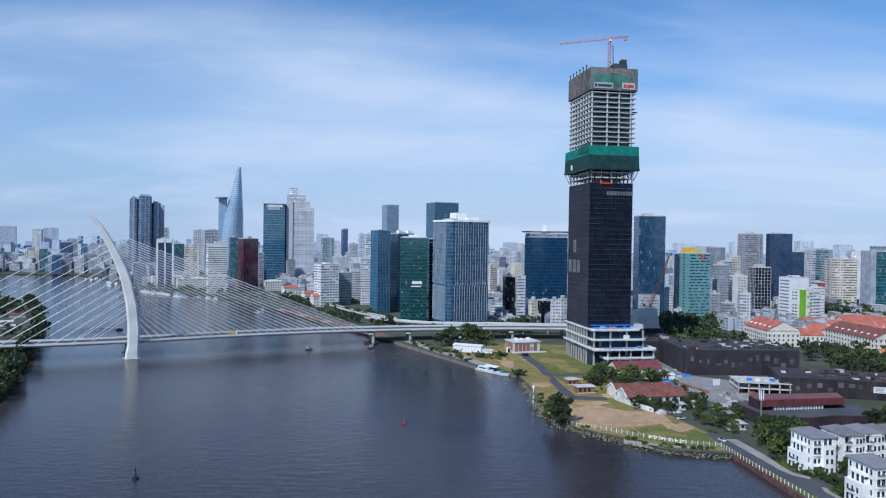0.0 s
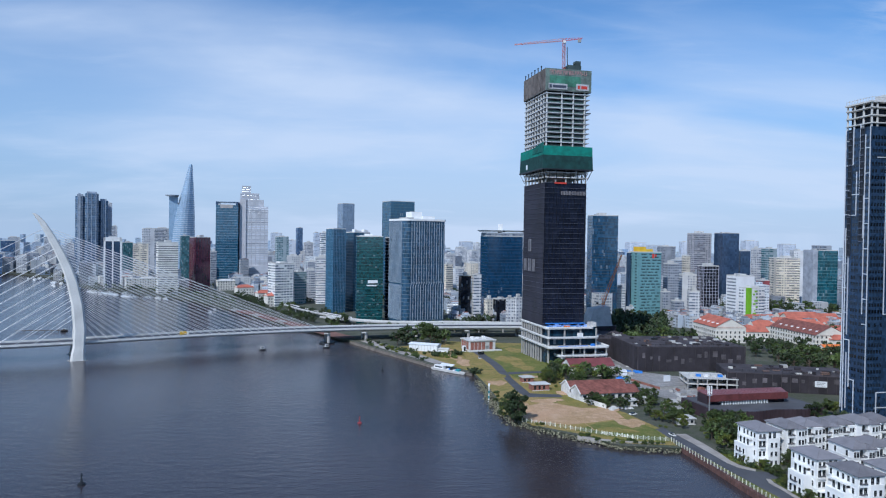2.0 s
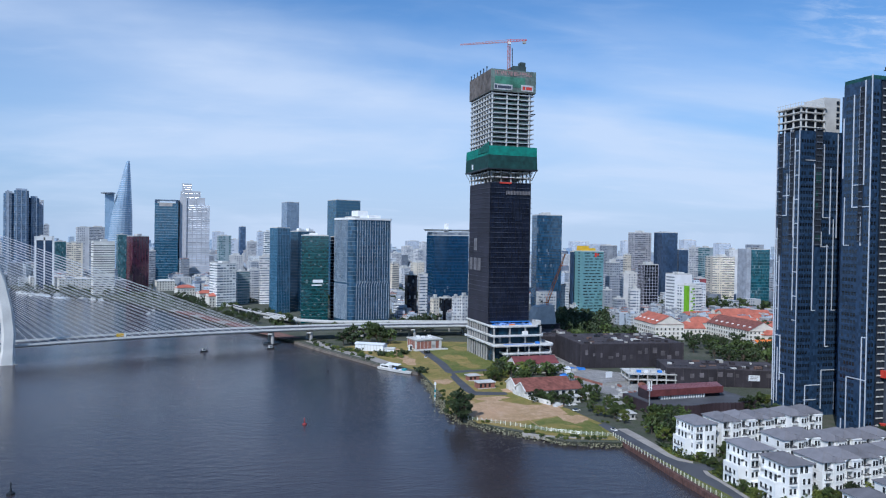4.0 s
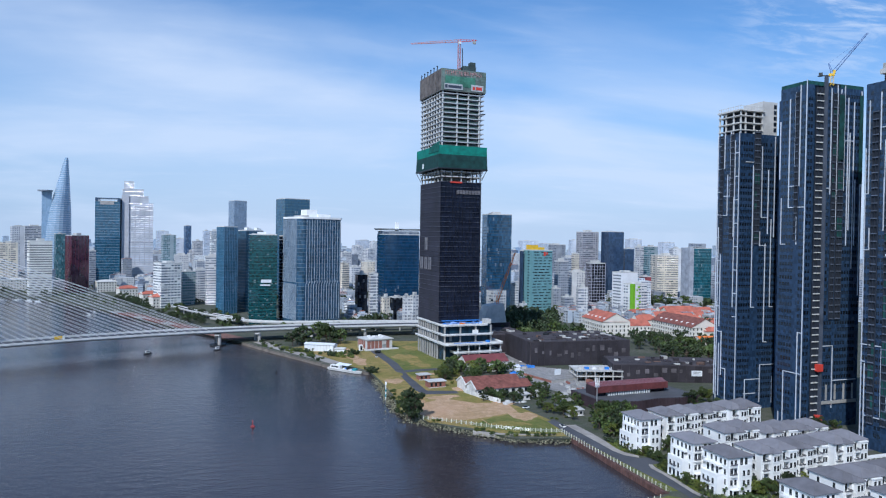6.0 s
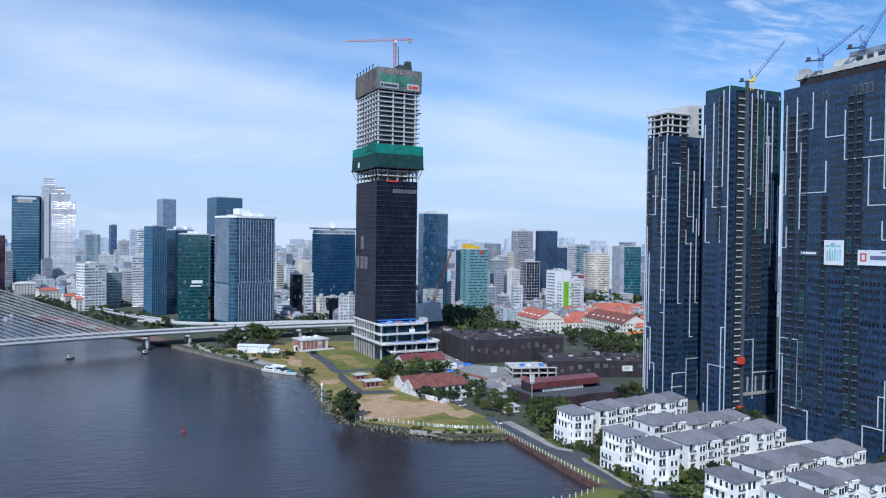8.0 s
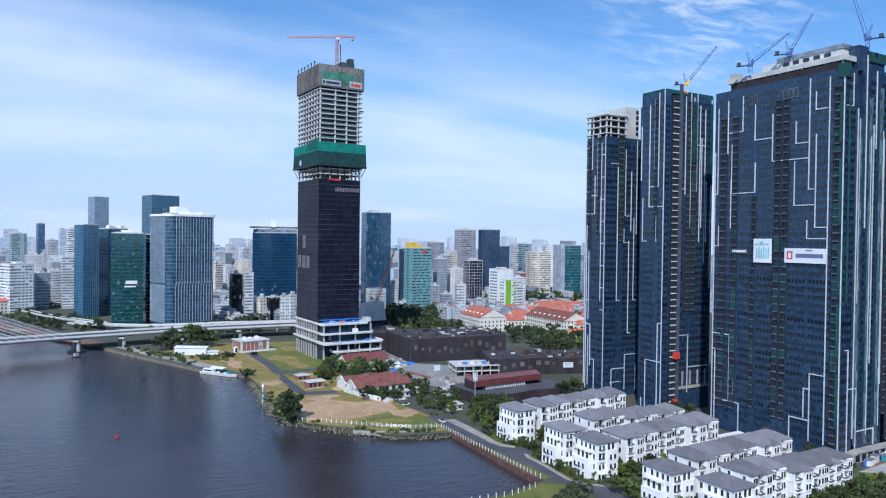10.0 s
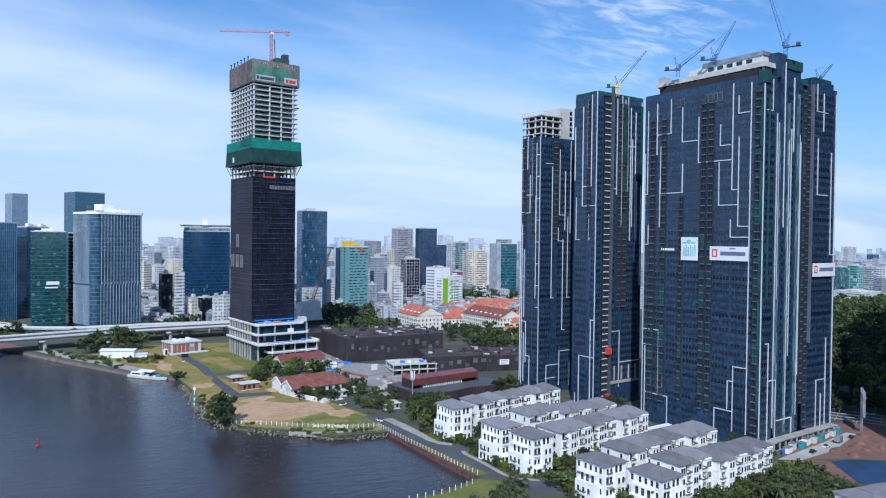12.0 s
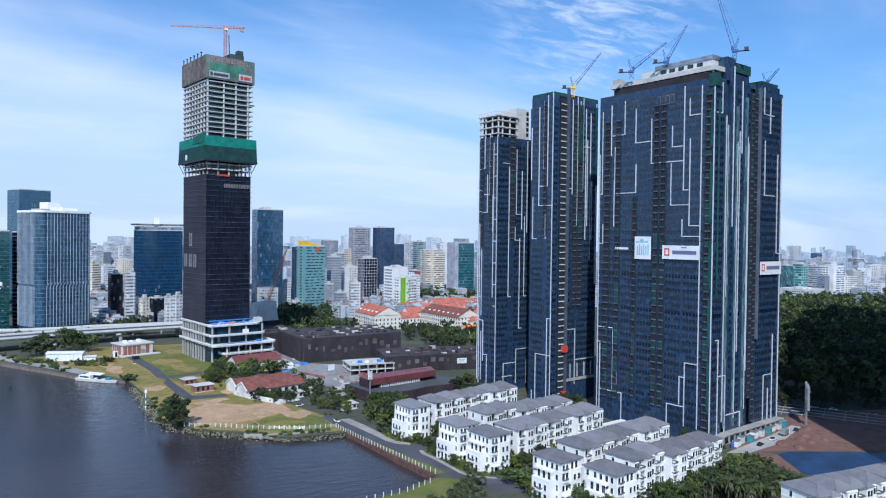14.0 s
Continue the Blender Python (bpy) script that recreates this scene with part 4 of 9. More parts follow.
    shade = glass("podium_glass", (0.01, 0.035, 0.06), 2.0, 5.0, var=0.5, rough=0.25, blinds=0.04, ior=1.35)
    part("podium_wall", Geo().box(1.5, -9.5, 0, 40, 44, L(29)), shade, root, "blue-grey glazed podium wall")
    pc = Geo().box(-0.55, -0.55, 0, 0.55, 0.55, L(29)).mesh("podium_column", CONCRETE)
    for i in range(9):
        piece("podium_column", pc, root, -0.4, 1 + i * 5.4, 0)
    for x in (1, 14, 27, 40):
        piece("podium_column", pc, root, x, -10.8, 0)
    low = Geo().box(-0.4, -0.4, 0, 0.4, 0.4, L(15.4)).mesh("podium_column", PALE_CONCRETE)
    for x in (9, 18, 27, 36, 45):
        piece("podium_column", low, root, x, -18.4, 0)
    part("podium_netting", Geo().box(-0.2, 0.5, L(29.8), 0.6, 47, L(38)), net, root, "brown-black dust netting")
    part("deck_rail", Geo().box(2, -4, L(31.8), 34, -0.4, L(32.2)).box(2, -4, L(29.7), 34, -3.8, L(30.6)), BLUE_TARP, root, "blue sheeting over the top deck")
    site_mix = mat("mixed_site_material", (0.2, 0.3, 0.55), 0.7, var=0.4, each=0.6)
    for _ in range(34):
        x, y = rnd.uniform(2, 38), rnd.uniform(-12, -2)
        part("stored_material", Geo().box(x, y, L(29.7), x + rnd.uniform(0.6, 2.5), y + rnd.uniform(0.6, 1.8), L(30.1) + rnd.uniform(0.2, 1.6)), site_mix, root)
    part("stored_material", Geo().box(14, -11, L(29.7), 18, -9, L(31.2)), ORANGE_PAINT, root, "orange bin on the deck")
    part("hut", Geo().box(36, -9, L(29.7), 41, -3, L(33.2)), PALE_CONCRETE, root)
    part("cabin", Geo().box(24, -13.6, L(22.6), 28, -11.4, L(25.6)), WHITE, root)
    # hammerhead crane
    crane = thing("tower_crane", *(Matrix.Translation((TX, TY, 0)) @ pose(0, 0, 0, 0, 0, TYAW) @ Vector((18, 10, 228.0))), TYAW, "red and white hammerhead tower crane on the tower roof", "crane")
    mast, jib, tail = Geo(), Geo(), Geo()
    crane_mast(mast, 0, 0, 0, 27, 0.9)
    part("mast", mast, mat("faded_red_steel", (0.5, 0.16, 0.13), 0.55, var=0.2), crane)
    lattice(jib, (0, 0, 25.5), (-37, 12, 22.5), 2.0, 16)
    part("jib", jib, mat("pale_red_steel", (0.55, 0.2, 0.17), 0.55, var=0.2), crane)
    lattice(tail, (0, 0, 25.5), (13.5, -4.5, 27.0), 2.0, 6)
    part("counter_jib", tail, RED_PAINT, crane)
    part("counterweight", Geo().box(10.2, -4.6, 24.2, 12.6, -3.2, 26.4), CONCRETE, crane)
    part("cab", Geo().box(-1.0, -1.8, 23.6, 1.0, 0.2, 25.4), WHITE, crane)
    return root


main_tower()

# ---- three dark residential towers ----
panel_blue = glass("dark_blue_panel", (0.026, 0.052, 0.101), 1.05, 1.75, var=0.35, rough=0.22, blinds=0.0, ior=1.5)
# near-black colour standing in for the shade inside open recesses and storeys
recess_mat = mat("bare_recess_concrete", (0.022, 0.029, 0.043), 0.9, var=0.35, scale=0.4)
strip_mat = mat("white_aluminium_strip", (0.66, 0.69, 0.74), 0.45, 0.1, var=0.08, bump=0, each=0.12)
pane_dark = glass("dark_window_pane", (0.016, 0.024, 0.036), 0.83, 1.75, var=0.85, rough=0.08, blinds=0.0, ior=1.6)
teal_glass = glass("green_tinted_glass", (0.1, 0.18, 0.2), 1.2, 3.5, var=0.5, rough=0.12, blinds=0.05, ior=1.6)


SLAB_EDGE = mat("dusty_slab_edge", (0.1, 0.12, 0.16), 0.8, var=0.25, each=0.25)


BANNER_INK = mat("blue_grey_lettering", (0.16, 0.17, 0.3), 0.6, var=0.15)
FACADE_NET = mat("dull_teal_netting", (0.012, 0.065, 0.06), 0.8, var=0.4, scale=0.3, each=0.3)


class Face:
    """One wall of a tower: left is the wall x = 0 and runs back, right is the wall y = 0."""

    def __init__(self, root, left):
        self.root, self.left = root, left

    def block(self, g, u0, u1, z0, z1, out, inn=0.0):
        a, b = min(u0, u1), max(u0, u1)
        if self.left:
            g.box(-out, a, z0 - LAND, inn, b, z1 - LAND)
        else:
            g.box(a, -out, z0 - LAND, b, inn, z1 - LAND)
        return g

    def strip(self, *pts):
        g = Geo()
        for (u, z), (u2, z2) in zip(pts, pts[1:]):
            if abs(u2 - u) < abs(z2 - z):
                c = u
                self.block(g, c - 0.18, c + 0.18, min(z, z2) - 0.18, max(z, z2) + 0.18, 0.4)
                if abs(u2 - u) > 0.5:
                    self.block(g, u, u2, z2 - 0.21, z2 + 0.21, 0.4)
            else:
                self.block(g, u, u2, z - 0.21, z + 0.21, 0.36)
        part("light_strip", g, strip_mat, self.root)

    def windows(self, u0, u1, z0, z1, bay=1.75, storey=3.5, w=1.3, h=1.8, skip=0.05, seed=1):
        rnd, g = random.Random(seed), Geo()
        z = z0
        while z + h < z1:
            u = u0
            while u + w < u1:
                if rnd.random() > skip:
                    self.block(g, u, u + w, z, z + h, 0.06)
                u += bay
            z += storey
        part("window_grid", g, pane_dark, self.root, "rows of small dark windows", "stuff")

    def stack(self, u0, u1, z0, z1, net=None, storey=3.5, slab=None):
        slab = slab or SLAB_EDGE
        """An open column of balconies: dark backing, slabs and uprights, some floors netted."""
        # flat panel proud of the wall; its dark colour paints the recess shade
        part("recess", self.block(Geo(), u0, u1, z0, z1, 0.1), recess_mat, self.root, "flat panel coloured with the shade of an open recess")
        wide = abs(u1 - u0)
        if self.left:
            m = Geo().box(-0.75, 0, -0.25, 0, wide, 0.25)
        else:
            m = Geo().box(0, -0.75, -0.25, wide, 0, 0.25)
        me = m.mesh("balcony_slab", slab)
        z = z0
        while z < z1:
            piece("balcony_slab", me, self.root, 0 if self.left else u0, u0 if self.left else 0, z - LAND)
            z += storey
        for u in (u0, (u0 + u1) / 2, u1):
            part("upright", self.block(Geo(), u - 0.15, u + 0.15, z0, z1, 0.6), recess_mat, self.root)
        if net:
            rnd, z = random.Random(int(u0 * 7)), net[0]
            while z < net[1]:
                if rnd.random() < 0.62:
                    h = storey * rnd.choice((1, 1, 2, 3))
                    part("netting", self.block(Geo(), u0 + 0.2, u1 - 0.2 - rnd.choice((0, 0, abs(u1 - u0) * 0.45)), z + 0.3, min(z + h, net[1]) - 0.3, 0.5, -0.35), FACADE_NET, self.root, "green safety netting")
                    z += h
                z += storey


def luffing_crane(x, y, z, yaw, high, length, up, color, label, deep=1.4, boom=0.14):
    root = thing("tower_crane", x, y, z, yaw, label, "crane")
    mast, jib, tie = Geo(), Geo(), Geo()
    crane_mast(mast, 0, 0, 0, high, 0.8)
    part("mast", mast, color, root)
    part("cab", Geo().box(-1.6, -0.9, high, 1.2, 0.9, high + 1.2).box(0.4, -0.8, high + 1.2, 1.5, 0.8, high + 2.8), color, root)
    a = radians(up)
    tip = (math.cos(a) * length, 0, high + 1.5 + math.sin(a) * length)
    lattice(jib, (1, 0, high + 1.5), tip, deep, 14, boom)
    part("jib", jib, CRANE_BLUE if color is YELLOW_PAINT else color, root)
    lattice(tie, (-0.6, 0, high + 1.5), (-1.8, 0, high + 6.5), 1.0, 4)
    tie.tube((-1.8, 0, high + 6.5), (tip[0] * 0.75, 0, high + 2.4 + (tip[2] - high - 1.5) * 0.75), 0.05, n=4)
    part("a_frame", tie, CRANE_BLUE if color is YELLOW_PAINT else color, root)
    part("counterweight", Geo().box(-6.0, -1.0, high + 0.4, -4.2, 1.0, high + 2.0).box(-6.5, -0.5, high + 0.2, 0, 0.5, high + 0.6), DARK_METAL, root)
    return root


def roof_rail(root, x0, y0, x1, y1, z, material, name="roof_net"):
    g = Geo()
    for a, b, c, d in ((x0, y0, x1, y0 + 0.2), (x0, y1 - 0.2, x1, y1), (x0, y0, x0 + 0.2, y1), (x1 - 0.2, y0, x1, y1)):
        g.box(a, b, z, c, d, z + 1.8)
    part(name, g, material, root)


def tower_three():
    W, D = 62.5, 66.5
    root = thing("residential_tower", 267.5, 215.5, LAND, 8, "broad dark blue residential tower with white light strips and banners", "tower")
    L = lambda z: z - LAND
    # plan with notches at the corner and in the long right-hand side
    plan = [(0, 0), (9, 0), (9, 1.6), (13, 1.6), (13, 0), (31, 0), (31, 3.0), (38, 3.0), (38, 0), (W, 0), (W, 40), (30, 40), (30, D), (0, D)]
    part("shaft", Geo().prism(plan, 0, L(171)), panel_blue, root, "dark blue panel wall")
    a, b = Face(root, True), Face(root, False)
    for u0, u1 in ((5, 15.4), (16.6, 25.4), (32.8, 42), (44.6, 52.4), (55.8, 59), (62.8, 66.2)):
        a.windows(u0, u1, 8, 168, seed=int(u0), skip=0.03)
    for u0, u1 in ((0.8, 8.9), (14.9, 17.1), (18.9, 25.4), (27.6, 31), (39.6, 61.8)):
        b.windows(u0, u1, 8, 168, seed=int(u0) + 90, skip=0.04)
    a.stack(52.6, 55.4, 14, 158, (14, 102)), a.stack(59.2, 62.4, 14, 158, (20, 70))
    a.stack(25.6, 28.2, 15, 163, (15, 95)), a.stack(29.6, 32.2, 15, 163, (15, 106))
    a.stack(1.2, 4.2, 6, 165, (40, 165)), a.stack(42.2, 44.2, 17, 118, (17, 60))
    for x, z1 in ((10.3, 150), (18.2, 160), (26.3, 165)):
        b.block(g := Geo(), x, x + 2.3, 8, z1, 0.25)
        part("glass_column", g, teal_glass, root, "tall green-tinted glass column")
    b.stack(31.2, 33.4, 20, 168, (60, 168)), b.stack(34.6, 37.2, 8, 168, None)
    part("netting", b.block(Geo(), 2.2, 3.6, 70, 162, 0.45, -0.3), FACADE_NET, root, "green safety netting")
    for z0, z1 in ((16, 40), (47, 70), (74, 96), (104, 132), (139, 160)):
        part("netting", a.block(Geo(), 0.5, 1.8, z0, z1, 0.85, -0.7), FACADE_NET, root, "green safety netting")
    for x in (9.4, 21.4, 29.6):
        b.strip((x, 168 - (x * 7) % 26), (x, 8 + (x * 11) % 50))
    part("corner_net", Geo().box(-0.7, -0.6, L(167), 3.2, 3, L(173)), FACADE_NET, root, "green netting at the roof corner")
    for u0, u1 in ((21.5, 31.5), (42.3, 47.3)):
        n = int((u1 - u0) / 2.4)
        for i in range(n):
            part("roof_opening", a.block(Geo(), u0 + i * 2.5, u0 + i * 2.5 + 1.9, 162, 166.5, 0.3), SLAB_EDGE, root, "open concrete storey window")
            part("roof_opening", a.block(Geo(), u0 + i * 2.5 + 0.3, u0 + i * 2.5 + 1.6, 162.6, 166, 0.36), pane_dark, root)
    for pts in (((65.9, 141), (66.0, 2)), ((64.3, 163), (64.3, 120), (66.3, 120)), ((66.2, 94), (63.4, 94), (63.4, 104)), ((66.4, 50), (55.8, 49), (55.8, 18)), ((66.4, 42), (64.2, 41), (64.2, 3)),
                ((56, 31), (52.9, 30), (52.9, 18)), ((64, 17), (50, 17), (50, 2)), ((58.6, 166), (58.6, 140)), ((50.2, 167), (50.2, 150), (57.9, 150)), ((43.4, 162), (43.4, 145), (34.5, 144)),
                ((34, 156), (34, 134), (16, 134)), ((43, 134), (43, 120)), ((56.1, 144), (56.1, 120), (43, 120)), ((56.4, 127), (56.4, 103)), ((22.2, 151), (22.2, 141), (16.6, 141)),
                ((15.8, 169), (15.8, 120), (13.3, 120)), ((12.9, 163), (12.9, 155), (7.4, 155))):
        a.strip(*pts)
    for pts in (((6.7, 168), (6.7, 8)), ((22.6, 133), (22.6, 113), (13, 113)), ((12.5, 144), (12.5, 103), (7, 103)), ((16.2, 106), (16.2, 98), (7, 96)), ((13.6, 8), (13.6, 38), (7, 38)), ((16.3, 18), (16.3, 31), (13.3, 31)),
                ((23, 6), (23, 17), (13.6, 17)), ((0.3, 168), (0.3, 4))):
        a.strip(*pts)
    for pts in (((5.7, 169), (5.7, 155), (1, 155)), ((15.6, 178), (15.6, 103)), ((23.2, 172), (23.2, 138)), ((2.9, 50), (5.4, 50), (5.4, 6)), ((5.8, 33), (11.7, 33), (11.7, 5)), ((12.8, 14), (25.6, 14), (25.6, 7)),
                ((43.8, 172), (43.8, 159), (54, 158)), ((61.8, 169), (61.8, 4)), ((45.2, 146), (45.2, 119), (55, 120)), ((56, 49), (56, 6)), ((47.5, 6), (47.5, 29), (56, 29)), ((52, 6), (52, 22)),
                ((19.5, 143), (19.5, 12)), ((28.8, 146), (28.8, 15)), ((58, 140), (58, 90), (62, 90)), ((50, 168), (50, 150)), ((10.8, 150), (10.8, 70))):
        b.strip(*pts)
    # hoist on the right-hand side
    part("hoist_mast", b.block(Geo(), 37.9, 39.1, 48, 171, 1.4), SLAB_EDGE, root, "pale hoist mast on the wall")
    # banners: plain shapes and one readable word
    def banner(face, u0, u1, z0, z1, label):
        return part("banner", face.block(Geo(), u0, u1, z0, z1, 0.8, -0.6), PLASTIC_WHITE, root, label)
    one = part("banner", a.block(Geo(), 46, 55.6, 90.3, 93, 0.5, -0.3), BLACK_SIGN, root, "small dark banner with pale bars")
    part("banner_bar", a.block(Geo(), 46.8, 54.8, 91.1, 92.2, 0.56, -0.5), PLASTIC_WHITE, one)
    two = banner(a, 33, 42.6, 86.5, 97.8, "square white banner with a teal mark")
    g = Geo()
    for i in range(6):
        a.block(g, 34.2 + i * 1.25, 35.0 + i * 1.25, 88.5, 94.0 - (i % 2) * 0.8, 0.86, -0.8)
    for i in range(3):
        a.block(g, 34.5 + i * 2.6, 36.8 + i * 2.6, 94.6, 95.6 + (i % 2) * 0.8, 0.86, -0.8)
    part("banner_mark", g, mat("pale_teal_print", (0.3, 0.55, 0.6), 0.6), two)
    three = banner(a, 6.6, 26.4, 87, 93.6, "long white banner with a red mark and dark bars")
    part("banner_mark", a.block(Geo(), 22.4, 25.2, 88.6, 89.2, 0.86, -0.8).box(-0.86, 22.4, L(91.6), -0.8, 25.2, L(92.2)).box(-0.86, 24.6, L(89.2), -0.8, 25.2, L(91.6)).box(-0.86, 22.4, L(89.2), -0.8, 23.0, L(91.6)), RED_PAINT, three)
    part("banner_bar", a.block(Geo(), 8, 20.8, 89.4, 91.2, 0.86, -0.8), BANNER_INK, three)
    part("banner_bar", a.block(Geo(), 13, 16, 92.4, 92.9, 0.86, -0.8), BANNER_INK, three)
    four = banner(b, 41.4, 62.4, 79.5, 86, "long white banner with a red mark and dark bars")
    part("banner_mark", b.block(Geo(), 42.8, 45.6, 81.2, 81.8, 0.86, -0.8).box(42.8, -0.86, L(84.2), 45.6, -0.8, L(84.8)).box(45.0, -0.86, L(81.8), 45.6, -0.8, L(84.2)).box(42.8, -0.86, L(81.8), 43.4, -0.8, L(84.2)), RED_PAINT, four)
    part("banner_bar", b.block(Geo(), 47.5, 60.5, 82.0, 83.8, 0.86, -0.8), BANNER_INK, four)
    # roof storeys
    part("parapet", Geo().box(0.8, 4, L(171), 1.6, 58, L(174)), DARK_NET, root)
    # solid block, coloured dark for the shade under the roof slab
    part("roof_wall", Geo().box(3, 3, L(171), 20, 60, L(174.5)), recess_mat, root, "roof storey block coloured dark for the shade inside")
    post = Geo().box(-0.4, -0.4, 0, 0.4, 0.4, 4).mesh("roof_column", PALE_CONCRETE)
    for i in range(16):
        piece("roof_column", post, root, 2.6, 3 + i * 3.7, L(171))
    part("roof_slab", Geo().box(1.2, 1.5, L(174.8), 22, 61, L(177.0)), PALE_CONCRETE, root, "pale concrete roof slab edge")
    part("penthouse", Geo().box(5, 5, L(177.6), 18, 44, L(181)), PALE_CONCRETE, root)
    for i in range(5):
        part("penthouse_opening", Geo().box(4.9, 10 + i * 5, L(178.4), 5.0, 13 + i * 5, L(180.2)), pane_dark, root)
    roof_rail(root, 4.5, 4.5, 18.5, 36, L(181), STEEL, "roof_rail")
    part("roof_box", Geo().box(3, 57, L(177), 8, 61, L(180)), CONCRETE, root)
    part("stair_tower", Geo().box(10, 0.4, L(171), 17, 9, L(182)), panel_blue, root)
    part("stair_tower", Geo().box(18, 1.2, L(171), 31, 12, L(180)), panel_blue, root)
    part("roof_netting", Geo().box(17.5, 0.6, L(176), 31.5, 13, L(180.4)), FACADE_NET, root, "green netting over the roof block")
    part("roof_netting", Geo().box(30.5, 1.2, L(170.5), 37.5, 12, L(173)), FACADE_NET, root)
    part("wing_head", Geo().box(39.5, 1.0, L(171), 61, 20, L(174)), panel_blue, root)
    roof_rail(root, 44, 1.6, 60, 18, L(174), FACADE_NET)
    # ground storeys and site hoarding
    part("podium", Geo().box(4, -4, 0, 60, -0.02, L(6)), CONCRETE, root, "pale concrete podium under the tower")
    part("podium_canopy", Geo().box(8, -4.6, L(6.02), 61, -0.05, L(6.4)), CONCRETE, root)
    openings = Geo().box(0, -4.1, 0.5, 3, -4, 3.4).mesh("podium_opening", pane_dark)
    for i in range(11):
        piece("podium_opening", openings, root, 6 + i * 4.8, 0, 0)
    hoard = thing("site_hoarding", 272.5, 207.6, LAND, 17, "blue and white site hoarding beside the tower", "hoarding")
    for i in range(12):
        part("hoarding_panel", Geo().box(i * 4.7, -0.1, 0, i * 4.7 + 4.6, 0.1, 2.6), BLUE_PAINT if i % 3 == 0 else PALE_CONCRETE if i % 3 == 1 else PLASTIC_WHITE, hoard)
    front = thing("canopy", 236, 226, LAND, 8, "long low white canopy frame at the tower's foot", "canopy")
    part("canopy_roof", Geo().box(0, 26, 3.6, 22, 29, 4.0), WHITE, front)
    for i in range(8):
        part("canopy_post", Geo().box(i * 3, 26, 0, i * 3 + 0.3, 26.3, 3.6), WHITE, front)
    return root


def tower_two():
    W, D = 38.0, 17.0
    root = thing("residential_tower", 250, 310, LAND, 8, "dark blue residential tower with a bare hoist shaft and green netting", "tower")
    L = lambda z: z - LAND
    part("shaft", Geo().prism([(0, 0), (4.5, 0), (4.5, 1.2), (11, 1.2), (11, 0), (W, 0), (W, 40), (22, 40), (22, D), (0, D)], 0, L(177)), panel_blue, root, "dark blue panel wall")
    a, b = Face(root, True), Face(root, False)
    a.windows(0.6, 4.4, 20, 172, seed=5), a.windows(7.2, 16.6, 8, 172, seed=6)
    b.windows(0.6, 4.4, 8, 174, seed=13), b.windows(12.4, 16.6, 60, 176, seed=8), b.windows(25.4, 37.6, 60, 176, seed=9)
    b.windows(12.5, 19.5, 20, 60, seed=11), b.windows(21.5, 36, 20, 60, seed=12)
    b.stack(5.6, 10.2, 8, 176, slab=PALE_CONCRETE), b.stack(16.8, 19.4, 58, 174, (120, 168)), b.stack(20.6, 24.4, 58, 174, (100, 170))
    a.stack(4.6, 6.6, 98, 174)
    for pts in (((16.6, 160), (16.6, 130)), ((10.6, 171), (10.6, 115), (0, 115)), ((6.9, 174), (6.9, 136), (5, 136)), ((4.0, 177), (4.0, 126), (10.2, 126)), ((0.2, 179), (0.2, 3)), ((5.2, 110), (5.2, 96)),
                ((0.2, 51), (3, 51), (3, 4)), ((0.2, 30), (11.6, 30), (11.6, 3)), ((14.4, 3), (14.4, 8)), ((15.2, 120), (15.2, 96), (12, 96))):
        a.strip(*pts)
    for pts in (((15.9, 176), (15.9, 122)), ((20, 178), (20, 104)), ((25.0, 178), (25.0, 124), (20, 124)), ((28.9, 154), (28.9, 104)), ((12, 44), (20.1, 44), (20.1, 12)), ((20.1, 26), (37, 26)), ((33, 130), (33, 96)), ((12.4, 140), (12.4, 125), (16, 125)), ((31, 150), (26, 150))):
        b.strip(*pts)
    part("hoist_mast", b.block(Geo(), 10.8, 11.9, 3, 182, 1.6), SLAB_EDGE, root, "pale hoist mast on the wall")
    for z in (31, 5):
        part("hoist_cage", b.block(Geo(), 8.2, 11.6, z + 0.5, z + 4, 2.6), RED_PAINT, root, "red hoist cage")
    part("sky_lobby", b.block(Geo(), 13, 37, 14, 15.6, 0.6), CONCRETE, root, "bare concrete transfer floor")
    for i in range(4):
        part("raking_column", Geo().box(16 + i * 6, -0.6, L(16), 16.7 + i * 6, 0, L(24)), CONCRETE, root)
    roof_rail(root, 0, 0, 12, 16.8, L(177), FACADE_NET), roof_rail(root, 22.2, 0.2, W, 38, L(177), FACADE_NET), roof_rail(root, 12.4, 0.3, 21.8, 16, L(177), DARK_METAL, "roof_rail")
    part("core", Geo().box(8, 4, L(177), 14, 12, L(179.6)), panel_blue, root)
    for u, z0, z1 in ((27.5, 96, 172), (31.6, 84, 170), (36.6, 70, 176), (22.6, 60, 176)):
        b.strip((u, z1), (u, z0))
    part("netting", b.block(Geo(), 20.8, 24.2, 140, 173, 0.95, -0.8), FACADE_NET, root, "green safety netting")
    part("netting", b.block(Geo(), 35.2, 37.6, 128, 174, 0.5, -0.3), FACADE_NET, root, "green safety netting")
    return root


